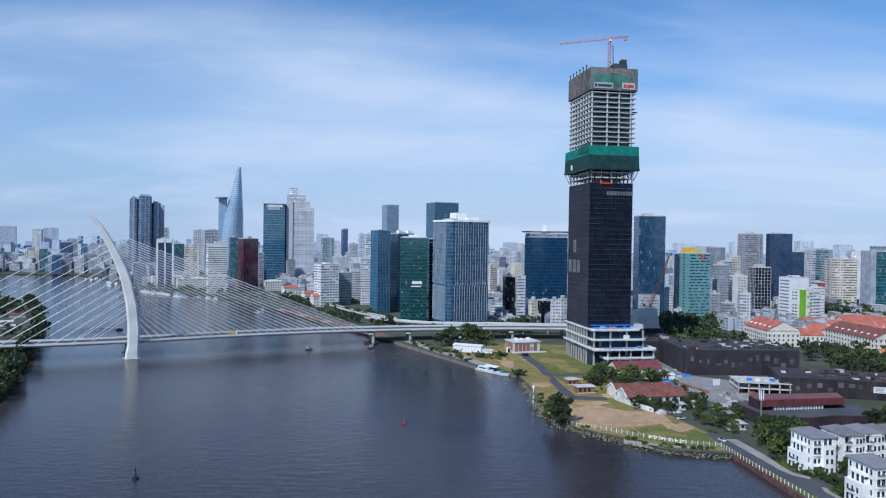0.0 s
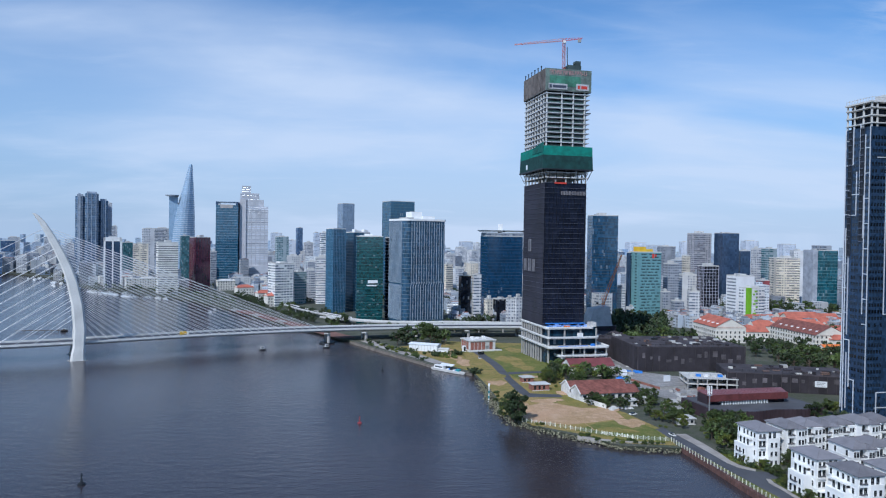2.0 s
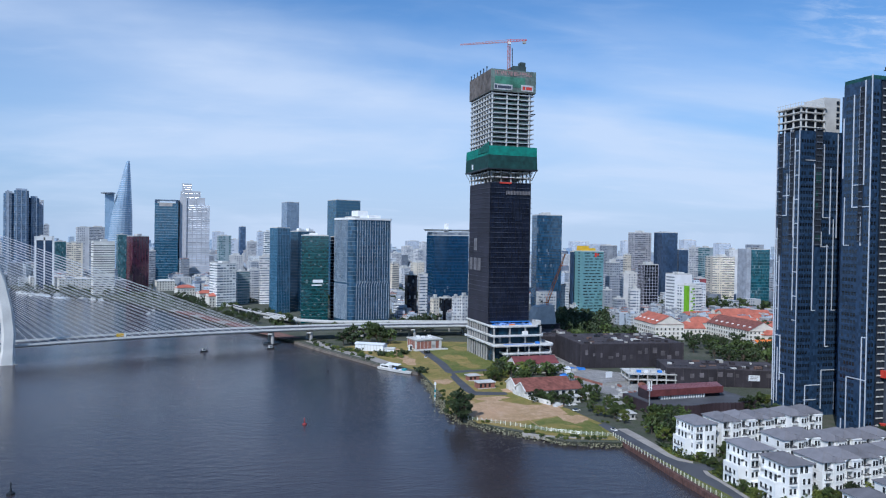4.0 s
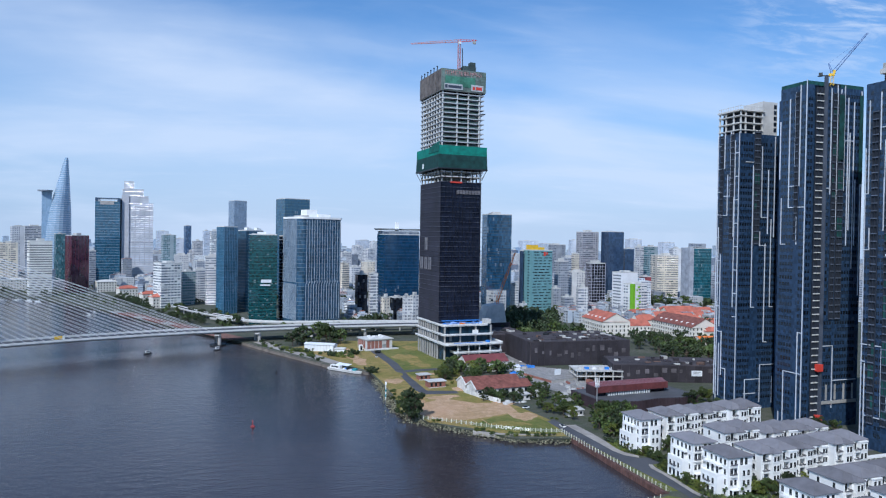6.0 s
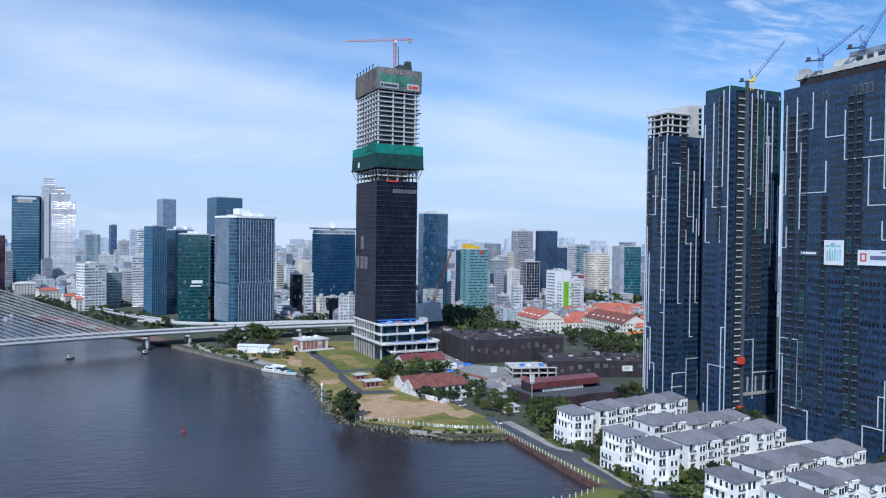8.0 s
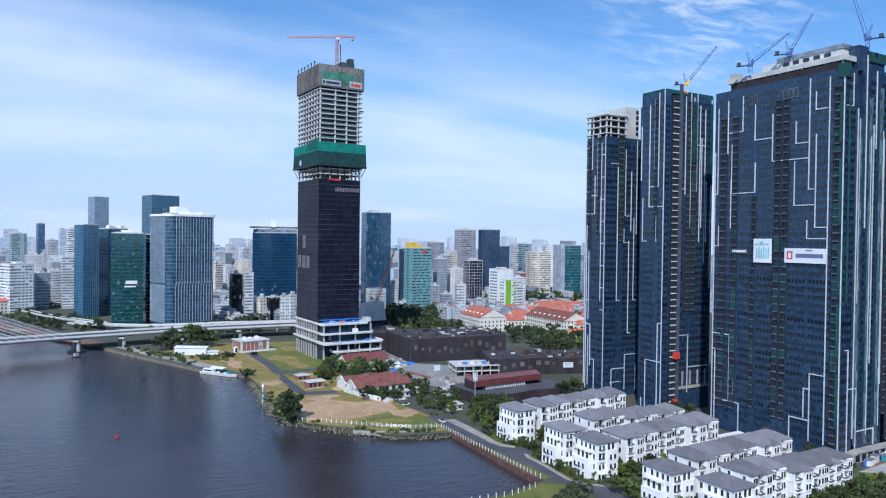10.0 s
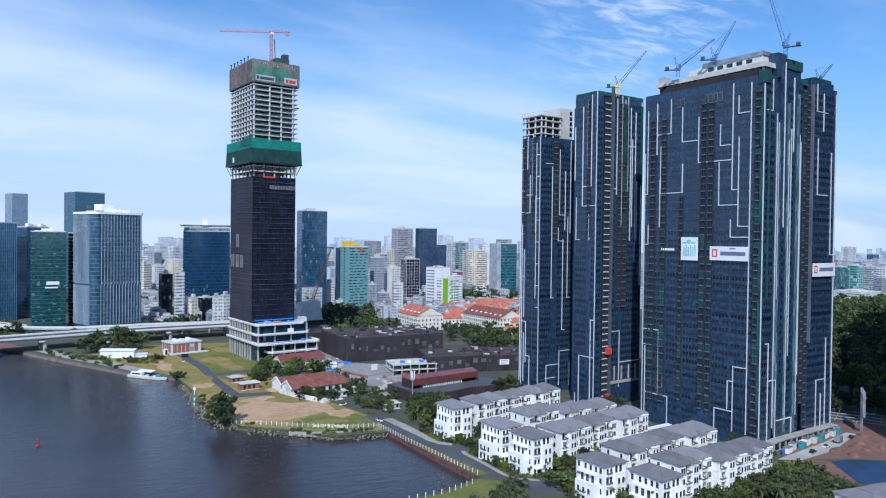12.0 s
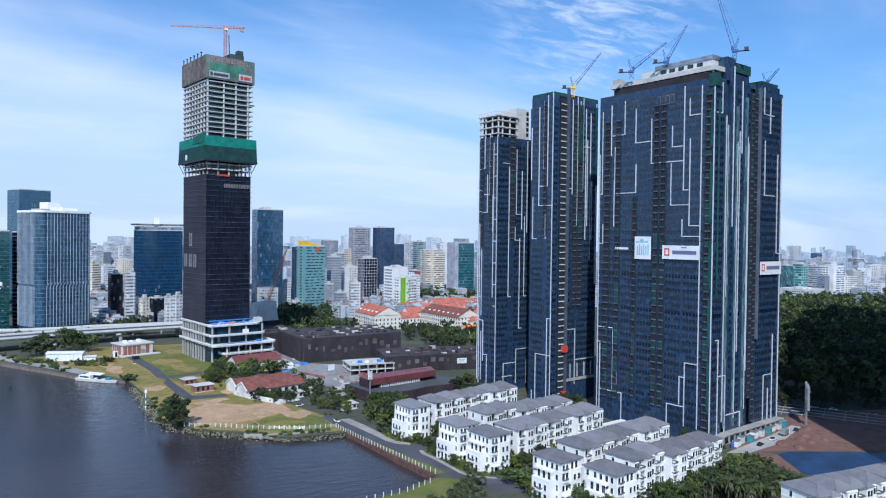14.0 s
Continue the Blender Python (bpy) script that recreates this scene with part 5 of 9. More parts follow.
def tower_one():
    W, D = 36.0, 17.4
    root = thing("residential_tower", 241, 351.5, LAND, 8, "slim dark residential tower with open concrete top floors", "tower")
    L = lambda z: z - LAND
    part("shaft", Geo().prism([(0, 0), (W, 0), (W, D + 18), (16, D + 18), (16, D), (0, D)], 0, L(158)), panel_blue, root, "dark blue panel wall")
    a, b = Face(root, True), Face(root, False)
    a.windows(0.6, 4.0, 8, 154, seed=20), a.windows(6.8, 12.2, 8, 154, seed=21), a.windows(14.8, 17, 8, 154, seed=25), a.windows(4.2, 6.6, 8, 96, seed=22, skip=0.2)
    b.windows(0.8, 10, 8, 154, seed=23, skip=0.06), b.windows(14.6, 35.4, 8, 154, seed=24, skip=0.06)
    a.stack(4.2, 6.4, 98, 158), a.stack(12.4, 14.6, 90, 158), b.stack(10.2, 14.2, 96, 160, (98, 136))
    for pts in (((17, 158), (17, 8)), ((11.6, 159), (11.6, 139), (14, 139)), ((6.8, 160), (6.8, 123), (12, 123)), ((9, 135), (9, 112), (14, 112)), ((15.6, 105), (15.6, 4)), ((15.6, 45), (11.6, 45), (11.6, 20)), ((13.5, 38), (13.5, 8)), ((11.5, 24), (8, 24), (8, 4)), ((4, 122), (4, 100))):
        a.strip(*pts)
    for pts in (((15.8, 151), (15.8, 111), (20, 111)), ((15, 103), (15, 95), (20, 95)), ((25, 157), (25, 100)), ((6.4, 6), (6.4, 19), (16.9, 19)), ((17, 6), (17, 27), (28, 27)), ((20.5, 138), (20.5, 102)), ((4, 142), (10, 142)), ((5.5, 11), (14, 11)), ((26, 20), (26, 5))):
        b.strip(*pts)
    # ladders of pale strips up both edges of the river wall
    for k in range(8):
        a.strip((13.6, 152 - k * 13.2), (16.8, 152 - k * 13.2))
        a.strip((0.4, 147 - k * 13.2), (3.4, 147 - k * 13.2))
    a.strip((13.6, 156), (13.6, 48)), a.strip((3.4, 154), (3.4, 60)), a.strip((0.3, 158), (0.3, 5))
    for u, z0, z1 in ((9.6, 60, 140), (19, 40, 96), (23, 60, 110), (33.5, 20, 120), (29.5, 90, 150)):
        b.strip((u, z1), (u, z0), (u + 2.4, z0))
    col = Geo().box(-0.35, -0.35, 0, 0.35, 0.35, 13).mesh("column", PALE_CONCRETE)
    for x in (0.6, 4, 10, 16):
        piece("column", col, root, x, 0.6, L(158))
    for y in (6, 12, 17):
        piece("column", col, root, 0.6, y, L(158))
    for z in (160, 164, 168):
        part("floor_slab", Geo().box(-0.3, -0.3, L(z - 0.35), 16.5, D, L(z + 0.2)), PALE_CONCRETE, root)
    part("roof_slab", Geo().box(-0.5, -0.5, L(170.6), 17, D + 0.6, L(171.4)), PALE_CONCRETE, root)
    part("core", Geo().box(16.5, 1, L(158), 27, 16, L(177)), PALE_CONCRETE, root, "bare grey concrete lift core")
    for i in range(5):
        part("core_opening", Geo().box(24.5, 0.9, L(160 + i * 3.3), 26.5, 1.0, L(162.3 + i * 3.3)), pane_dark, root)
    stick = Geo().box(-0.09, -0.09, 0, 0.09, 0.09, 2.2).mesh("rail_post", PALE_CONCRETE)
    for i in range(9):
        piece("rail_post", stick, root, -0.3 + i * 2.1, -0.3, L(171.4)), piece("rail_post", stick, root, -0.3, 1.8 + i * 1.9, L(171.4))
    part("roof_rail", Geo().box(-0.4, -0.4, L(173.0), 16.8, -0.25, L(173.2)).box(-0.4, -0.25, L(173.0), -0.25, D, L(173.2)), PALE_CONCRETE, root)
    # solid block whose colour paints in the shaded storeys behind the columns
    part("inner_wall", Geo().box(2.5, 2.5, L(158), 16.4, D - 1, L(170)), recess_mat, root, "block coloured dark for the shade in open storeys")
    return root


tower_three(), tower_two(), tower_one()
luffing_crane(*polar(-40.4, 408), 177, -40, 5, 24, 50, YELLOW_PAINT, "luffing crane with yellow turntable and blue jib")
luffing_crane(*polar(-44.9, 368), 177.6, -45, 3, 21, 37, CRANE_BLUE, "blue luffing crane on the tower roof")
luffing_crane(*polar(-47.5, 362), 181, -47, 2, 19, 60, CRANE_BLUE, "blue luffing crane on the tower roof")
luffing_crane(*polar(-52.4, 358), 180, 128, 5, 42, 73, CRANE_BLUE, "tall dark blue luffing crane on the tower roof")
luffing_crane(*polar(-54.6, 392), 171, -54, 4, 9, 48, CRANE_BLUE, "blue luffing crane behind the tower roof")


# ---- white villas ----
def window_pair(w, h):
    f = Geo()
    f.box(-w / 2 - 0.12, -0.1, -0.12, -w / 2, 0.02, h + 0.12).box(w / 2, -0.1, -0.12, w / 2 + 0.12, 0.02, h + 0.12)
    f.box(-w / 2, -0.1, h, w / 2, 0.02, h + 0.12).box(-w / 2 - 0.2, -0.2, -0.22, w / 2 + 0.2, 0.02, -0.1).box(-0.04, -0.05, 0, 0.04, 0.02, h)
    return f.mesh("window", WHITE), Geo().box(-w / 2, -0.03, -0.1, w / 2, 0.02, h).mesh("pane", PANE)


def glazed(w, h, sill=True):
    """A framed window with its dark panes, as one mesh with two materials."""
    g = Geo()
    g.box(-w / 2 - 0.14, -0.1, -0.1, -w / 2, 0.02, h + 0.14).box(w / 2, -0.1, -0.1, w / 2 + 0.14, 0.02, h + 0.14)
    g.box(-w / 2, -0.1, h, w / 2, 0.02, h + 0.14)
    if sill:
        g.box(-w / 2 - 0.25, -0.22, -0.25, w / 2 + 0.25, 0.02, -0.1)
    frame_faces = len(g.f)
    for x0, x1 in ((-w / 2, -0.03), (0.03, w / 2)):
        g.box(x0, -0.04, -0.1, x1, 0.02, h)
    me = g.mesh("window", WHITE)
    me.materials.append(PANE)
    me.polygons.foreach_set("material_index", [0 if i < frame_faces else 1 for i in range(len(g.f))])
    return me


WIN, TALL_WIN, WIDE_WIN = glazed(1.1, 1.95), glazed(1.3, 2.5, False), glazed(2.5, 2.7, False)
RAIL = mat("grey_balcony_rail", (0.16, 0.16, 0.17), 0.5, 0.3)


def balcony_kit(w, out):
    path = [(-w / 2, 0.0), (-w / 2, -out + 0.06), (w / 2, -out + 0.06), (w / 2, 0.0)]
    inner = [(-w / 2 + 0.08, 0.0), (-w / 2 + 0.08, -out + 0.14), (w / 2 - 0.08, -out + 0.14), (w / 2 - 0.08, 0.0)]
    rail = Geo().loft([[(*p, 0.5), (*q, 0.5), (*q, 1.0), (*p, 1.0)] for p, q in zip(path, inner)])
    return Geo().box(-w / 2 - 0.1, -out, -0.3, w / 2 + 0.1, 0, 0.0).mesh("balcony", WHITE), rail.mesh("rail", RAIL)


BALC, DEEP = balcony_kit(2.4, 0.95), balcony_kit(3.0, 2.3)


def add_balcony(root, kit, x, y, z, rz=0):
    b = piece("balcony", kit[0], root, x, y, z, rz)
    piece("rail", kit[1], b)


def hip_roof(g, x0, y0, x1, y1, z, h, over=0.7):
    x0, y0, x1, y1 = x0 - over, y0 - over, x1 + over, y1 + over
    w, d = x1 - x0, y1 - y0
    k = min(w, d) / 2
    if w >= d:
        a, b = (x0 + k * 0.95, (y0 + y1) / 2, z + h), (x1 - k * 0.95, (y0 + y1) / 2, z + h)
        g.face([(x0, y0, z), (x1, y0, z), b, a]).face([(x1, y1, z), (x0, y1, z), a, b]).face([(x0, y1, z), (x0, y0, z), a]).face([(x1, y0, z), (x1, y1, z), b])
    else:
        a, b = ((x0 + x1) / 2, y0 + k * 0.95, z + h), ((x0 + x1) / 2, y1 - k * 0.95, z + h)
        g.face([(x0, y0, z), (x1, y0, z), a]).face([(x1, y0, z), (x1, y1, z), b, a]).face([(x1, y1, z), (x0, y1, z), b]).face([(x0, y1, z), (x0, y0, z), a, b])
    g.box(x0, y0, z - 0.22, x1, y1, z)
    for p, q in ((a, b), ((x0, y0, z), a), ((x1, y1, z), b), ((x1, y0, z), b if w >= d else a), ((x0, y1, z), a if w >= d else b)):
        g.tube(p, q, 0.16, n=4, caps=False)
    return g


FLOORS = (0.8, 4.6, 8.3, 11.9)
TOP = 15.0


def trim_round(root, outline, z, out, high, name="cornice"):
    g = Geo()
    for (x, y), (x2, y2) in zip(outline, outline[1:] + outline[:1]):
        if abs(x2 - x) < 0.01:
            s = out if y2 > y else -out
            g.box(min(x, x + s), min(y, y2), z, max(x, x + s), max(y, y2), z + high)
        else:
            s = -out if x2 > x else out
            g.box(min(x, x2), min(y, y + s), z, max(x, x2), max(y, y + s), z + high)
    part(name, g, WHITE, root)


def solar_panel(root, x, y, z):
    part("solar_panel", Geo().loft([[(x, y, z), (x + 1.5, y, z), (x + 1.5, y + 1.3, z + 0.5), (x, y + 1.3, z + 0.5)], [(x, y, z + 0.1), (x + 1.5, y, z + 0.1), (x + 1.5, y + 1.3, z + 0.6), (x, y + 1.3, z + 0.6)]]), DARK_METAL, root, "dark solar panel")


def end_house(w, d, label):
    """A detached four-storey villa at the end of a row, stepping down in terraces towards the river."""
    root = thing("villa", 0, 0, LAND, 0, label, "villa", "white villas by the river")
    plan = [(0, 0), (w, 0), (w, d), (0, d)]
    part("body", Geo().prism(plan, 0, TOP), WHITE, root, "white rendered walls")
    part("lower_terrace", Geo().box(-3.6, 2.2, 0, 0, d - 3.0, 7.6), WHITE, root, "white terrace storeys stepping out")
    part("upper_terrace", Geo().box(-1.6, 3.4, 7.6, 0, d - 2.0, 11.3), WHITE, root, "white terrace storey stepping out")
    part("front_bay", Geo().box(w * 0.42, -1.3, 0, w * 0.86, 0, 11.3), WHITE, root, "flat-topped white bay")
    para = Geo()
    for x0, y0, x1, y1, z in ((-3.6, 2.2, 0, d - 3.0, 7.6), (-1.6, 3.4, 0, d - 2.0, 9.7)):
        para.box(x0, y0, z, x0 + 0.2, y1, z + 0.85).box(x0 + 0.2, y0, z, x1, y0 + 0.2, z + 0.85).box(x0 + 0.2, y1 - 0.2, z, x1, y1, z + 0.85)
    para.box(w * 0.42, -1.3, 11.3, w * 0.86, -1.1, 12.1).box(w * 0.42, -1.1, 11.3, w * 0.42 + 0.2, 0, 12.1).box(w * 0.86 - 0.2, -1.1, 11.3, w * 0.86, 0, 12.1)
    part("parapet", para, WHITE, root)
    for z in (4.0, 7.7, 11.4):
        trim_round(root, plan, z - 0.1, 0.16, 0.2)
    trim_round(root, plan, TOP - 0.55, 0.4, 0.4, "eave_board")
    part("roof", hip_roof(Geo(), 0, 0, w, d, TOP + 0.05, 2.3, 0.75), ROOF_GREY, root, "grey slate hip roof")
    for k, z in enumerate(FLOORS):
        for x in (w * 0.12, w * 0.29):
            piece("window", WIN if k % 2 else TALL_WIN, root, x, 0, z)
        for x in (w * 0.54, w * 0.74):
            piece("window", TALL_WIN if k == 3 else WIN, root, x, 0 if k == 3 else -1.3, z)
        for y in (d * 0.14, d * 0.9):
            piece("window", WIN, root, 0, y, z, -90)
        out = (-3.6, -3.6, -1.6, 0)[k]
        for y in (d * 0.3, d * 0.48, d * 0.66):
            piece("window", TALL_WIN if k in (0, 2) else WIN, root, out, y, z, -90)
        for y in (d * 0.2, d * 0.5, d * 0.8):
            piece("window", WIN, root, w, y, z, 90)
    add_balcony(root, BALC, w * 0.2, 0, 8.0), add_balcony(root, BALC, w * 0.2, 0, 11.6), add_balcony(root, BALC, -3.6, d * 0.48, 4.3, -90)
    part("porch", Geo().box(w * 0.04, -1.8, 3.0, w * 0.38, 0, 3.3).box(w * 0.05, -1.7, 0, w * 0.05 + 0.35, -1.35, 3.0).box(w * 0.34, -1.7, 0, w * 0.34 + 0.35, -1.35, 3.0), WHITE, root)
    solar_panel(root, w * 0.45, 1.6, TOP + 0.85)
    return root


def row_house(w, d, style, label):
    """Two joined four-storey villas: plain window bays and deep balcony bays in turn under one hip roof."""
    root = thing("villa", 0, 0, LAND, 0, label, "villa", "white villas by the river")
    u = w / 19.0
    deep = ((3.0, 6.2), (12.6, 15.8)) if style == 1 else ((0.9, 4.1), (11.2, 14.4))
    proud = (6.2, 9.4, 1.1) if style == 1 else (4.8, 8.6, 1.3)
    plan = [(0, 0)]
    for x0, x1, y in sorted([(a * u, b * u, 1.5) for a, b in deep] + [(proud[0] * u, proud[1] * u, -proud[2])]):
        plan += [p for p in ((x0, 0), (x0, y), (x1, y), (x1, 0)) if p != plan[-1]]
    plan += [(w, 0), (w, d), (0, d)]
    clean = [plan[0]]
    for p in plan[1:]:
        if math.hypot(p[0] - clean[-1][0], p[1] - clean[-1][1]) > 0.05:
            clean.append(p)
    part("body", Geo().prism(clean, 0, TOP), WHITE, root, "white rendered walls")
    part("roof", hip_roof(Geo(), 0, 0, w * 0.5, d, TOP + 0.05, 2.2, 0.6), ROOF_GREY, root, "grey slate hip roof")
    part("roof", hip_roof(Geo(), w * 0.52, 0.9, w, d - 0.8, TOP + 0.35, 2.3, 0.6), ROOF_GREY, root, "grey slate hip roof")
    x0, x1 = proud[0] * u, proud[1] * u
    part("front_roof", hip_roof(Geo(), x0, -proud[2], x1, d * 0.3, TOP + 0.12, 1.2, 0.5), ROOF_GREY, root, "small slate hip over the front bay")
    for z in (4.0, 7.7, 11.4):
        trim_round(root, clean, z - 0.1, 0.14, 0.2)
    trim_round(root, clean, TOP - 0.5, 0.32, 0.35, "eave_board")
    for a, b in deep:
        c = (a + b) / 2 * u
        for k, z in enumerate(FLOORS):
            piece("window", WIDE_WIN, root, c, 1.5, z - 0.5)
            if k:
                add_balcony(root, DEEP, c, 1.5, z - 0.55)
        part("balcony_pier", Geo().box(a * u + 0.02, -0.5, 0, a * u + 0.3, -0.02, 11.2).box(b * u - 0.3, -0.5, 0, b * u - 0.02, -0.02, 11.2), WHITE, root)
    cuts = sorted([0] + [v for p in deep for v in p] + [19.0] + list(proud[:2]))
    for a, b in zip(cuts, cuts[1:]):
        if b - a < 1.6 or any(a >= p - 0.01 and b <= q + 0.01 for p, q in deep):
            continue
        out = -proud[2] if a >= proud[0] - 0.01 and b <= proud[1] + 0.01 else 0
        xs = ((a + b) / 2,) if b - a < 2.9 else (a + (b - a) * 0.28, a + (b - a) * 0.72)
        for z in FLOORS:
            for x in xs:
                piece("window", WIN, root, x * u, out, z)
    for y in (d * 0.25, d * 0.72):
        for z in FLOORS[1:]:
            piece("window", WIN, root, 0, y, z, -90), piece("window", WIN, root, w, y, z, 90)
    for x in (w * 0.2, w * 0.7):
        solar_panel(root, x, 2.0, TOP + 0.98)
    part("garden_wall", Geo().box(0, -3.4, 0, w, -3.2, 1.6), WHITE, root)
    return root


end_villa = end_house(10.7, 13.8, "detached white villa with river terraces and a grey hip roof")
row_villa = row_house(17.7, 13.0, 1, "pair of white terraced villas with two balcony stacks")
tall_villa = row_house(17.7, 13.6, 2, "pair of white terraced villas with a proud centre bay")
first_use = [end_villa, row_villa, tall_villa]


def villa_at(kind, x, y, yaw=8.0):
    if kind in first_use:
        first_use.remove(kind)
        kind.matrix_basis = pose(x, y, LAND, 0, 0, yaw)
        return kind
    return copy_thing(kind, pose(x, y, LAND, 0, 0, yaw))


def villa_row(x, y, count, start=0, yaw=8.0):
    c, s = math.cos(radians(yaw)), math.sin(radians(yaw))
    for i in range(count):
        back = (0.0, 2.2, -0.6)[(i + start) % 3]
        ob = villa_at(row_villa if (i + start) % 2 else tall_villa, x + c * 18.0 * i - s * back, y + s * 18.0 * i + c * back, yaw)
        ob.scale.z = (1.0, 1.05, 0.97)[(i * 2 + start) % 3]


villa_at(end_villa, 149.5, 285.7)
villa_row(164.4, 290.0, 3)
villa_at(end_villa, 152.6, 248.5)
villa_at(end_villa, 155.9, 230.0)
villa_row(173.2, 255.9, 3, 1)
villa_row(171.2, 232.7, 3)
villa_at(end_villa, 160.0, 191.5)
villa_at(end_villa, 167.9, 172.2)
villa_row(178.1, 200.0, 3)
villa_row(183.5, 177.1, 3, 1)
villa_row(209.2, 127.9, 3, 0, -7.0)

# ---- offices and apartment blocks of the city ----
STYLE = {
    "white": (facade("white_render_block", (0.56, 0.56, 0.56), (0.13, 0.15, 0.19), 3.4, 3.4, 0.5, 0.45, each=0.12), "white rendered apartment block with rows of small windows"),
    "whitegrid": (facade("white_grid_block", (0.72, 0.72, 0.7), (0.13, 0.16, 0.2), 4.2, 3.5, 0.72, 0.5, each=0.1), "white office block with a grid of broad windows"),
    "cream": (facade("cream_render_block", (0.62, 0.56, 0.46), (0.17, 0.17, 0.17), 3.6, 3.4, 0.45, 0.5, each=0.15), "cream rendered block with small dark windows"),
    "grey": (facade("grey_concrete_block", (0.33, 0.35, 0.38), (0.1, 0.12, 0.16), 3.2, 3.3, 0.6, 0.5, each=0.2), "grey concrete apartment block with rows of windows"),
    "grey2": (facade("grey_residential_block", (0.36, 0.35, 0.36), (0.14, 0.15, 0.18), 5.0, 3.4, 0.55, 0.55, each=0.1), "tall grey apartment tower with a stepped roof"),
    # pale bluish walls and panes stand in for haze over distant towers
    "pale": (facade("pale_grey_tower", (0.55, 0.58, 0.63), (0.36, 0.42, 0.5), 4.0, 3.6, 0.6, 0.5, each=0.12), "high-rise coloured pale grey to stand in for haze"),
    "blue": (glass("mid_blue_glass", (0.05, 0.1, 0.19), 2.0, 3.8, blinds=0.03), "blue glass office block"),
    "teal": (glass("teal_glass", (0.06, 0.15, 0.17), 2.0, 3.8, blinds=0.1), "teal glass office block"),
    "tealgrey": (facade("teal_grey_block", (0.3, 0.36, 0.38), (0.05, 0.13, 0.15), 3.0, 3.5, 0.7, 0.6, each=0.1), "grey-green tower with rows of dark windows"),
    "tealglass": (facade("green_glass_block", (0.34, 0.42, 0.42), (0.02, 0.16, 0.15), 5.0, 3.8, 0.7, 0.8, each=0.1), "block with green glass between grey walls"),
    "dkglass": (glass("slate_blue_glass", (0.05, 0.085, 0.15), 3.0, 3.8, var=0.25, blinds=0.0, ior=1.6, metal=0.3), "dark slate-blue glass tower"),
    "black": (glass("black_glass", (0.012, 0.015, 0.022), 2.0, 3.6, blinds=0.03, ior=1.5), "black glass office block"),
    "red": (facade("red_granite_block", (0.3, 0.07, 0.075), (0.05, 0.06, 0.08), 3.0, 3.6, 0.6, 0.5), "dark red block with rows of windows"),
}


def city_block(az, d, w, top, material, label, yaw=25.0, ratio=0.8, name="office_building", floors=0, band=None, fins=0, fin=None, plant=True, cap=None):
    """A block seen w metres wide from the river at that bearing and distance; yaw is the turn of its walls."""
    phi = radians(yaw - az)
    a = w / (abs(math.cos(phi)) + ratio * abs(math.sin(phi)))
    b = a * ratio
    x, y = polar(az, d + b * 0.3)
    root = thing(name, x, y, LAND, yaw, label, "building")
    h = top - LAND
    part("body", Geo().box(-a / 2, -b / 2, 0, a / 2, b / 2, h), material, root)
    rim = Geo()
    for x0, y0, x1, y1 in ((-a / 2, -b / 2, a / 2, -b / 2 + 0.4), (-a / 2, b / 2 - 0.4, a / 2, b / 2), (-a / 2, -b / 2 + 0.4, -a / 2 + 0.4, b / 2 - 0.4), (a / 2 - 0.4, -b / 2 + 0.4, a / 2, b / 2 - 0.4)):
        rim.box(x0, y0, h, x1, y1, h + 1.1)
    part("parapet", rim, cap or PALE_CONCRETE, root)
    if plant:
        rnd = random.Random(int(az * 100) + d)
        part("roof_plant", Geo().box(-a * rnd.uniform(0.1, 0.3), -b * 0.25, h, a * rnd.uniform(0.05, 0.3), b * 0.25, h + rnd.uniform(2.2, 4.5)), PALE_CONCRETE, root)
        tx, ty = a * rnd.uniform(-0.35, 0.35), b * rnd.uniform(-0.35, 0.35)
        part("water_tank", Geo().tube((tx, ty, h), (tx, ty, h + 2.6), 1.3, n=8), STEEL, root)
    if floors:
        g = Geo()
        g.box(-a / 2 - 0.12, -b / 2 - 0.12, -0.25, a / 2 + 0.12, -b / 2, 0.25).box(-a / 2 - 0.12, -b / 2, -0.25, -a / 2, b / 2, 0.25).box(a / 2, -b / 2, -0.25, a / 2 + 0.12, b / 2, 0.25)
        me = g.mesh("floor_band", band)
        for i in range(1, floors):
            piece("floor_band", me, root, 0, 0, h * i / floors)
    if fins:
        me = Geo().box(-0.18, -0.35, 0, 0.18, 0.35, h).mesh("fin", fin)
        for i in range(fins + 1):
            piece("fin", me, root, -a / 2 + a * i / fins, -b / 2, 0)
            piece("fin", me, root, -a / 2, -b / 2 + b * i / fins, 0, 90)
            piece("fin", me, root, a / 2, -b / 2 + b * i / fins, 0, 90)
    return root, a, b, h


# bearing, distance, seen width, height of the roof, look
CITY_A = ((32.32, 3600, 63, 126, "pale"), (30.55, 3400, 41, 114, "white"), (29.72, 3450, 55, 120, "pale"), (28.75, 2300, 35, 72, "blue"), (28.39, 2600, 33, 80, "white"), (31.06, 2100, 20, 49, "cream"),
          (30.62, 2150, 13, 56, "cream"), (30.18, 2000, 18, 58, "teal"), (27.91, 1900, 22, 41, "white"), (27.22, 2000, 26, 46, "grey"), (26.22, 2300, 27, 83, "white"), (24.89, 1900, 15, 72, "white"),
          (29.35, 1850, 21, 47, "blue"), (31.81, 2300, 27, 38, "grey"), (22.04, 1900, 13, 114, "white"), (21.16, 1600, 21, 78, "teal"))
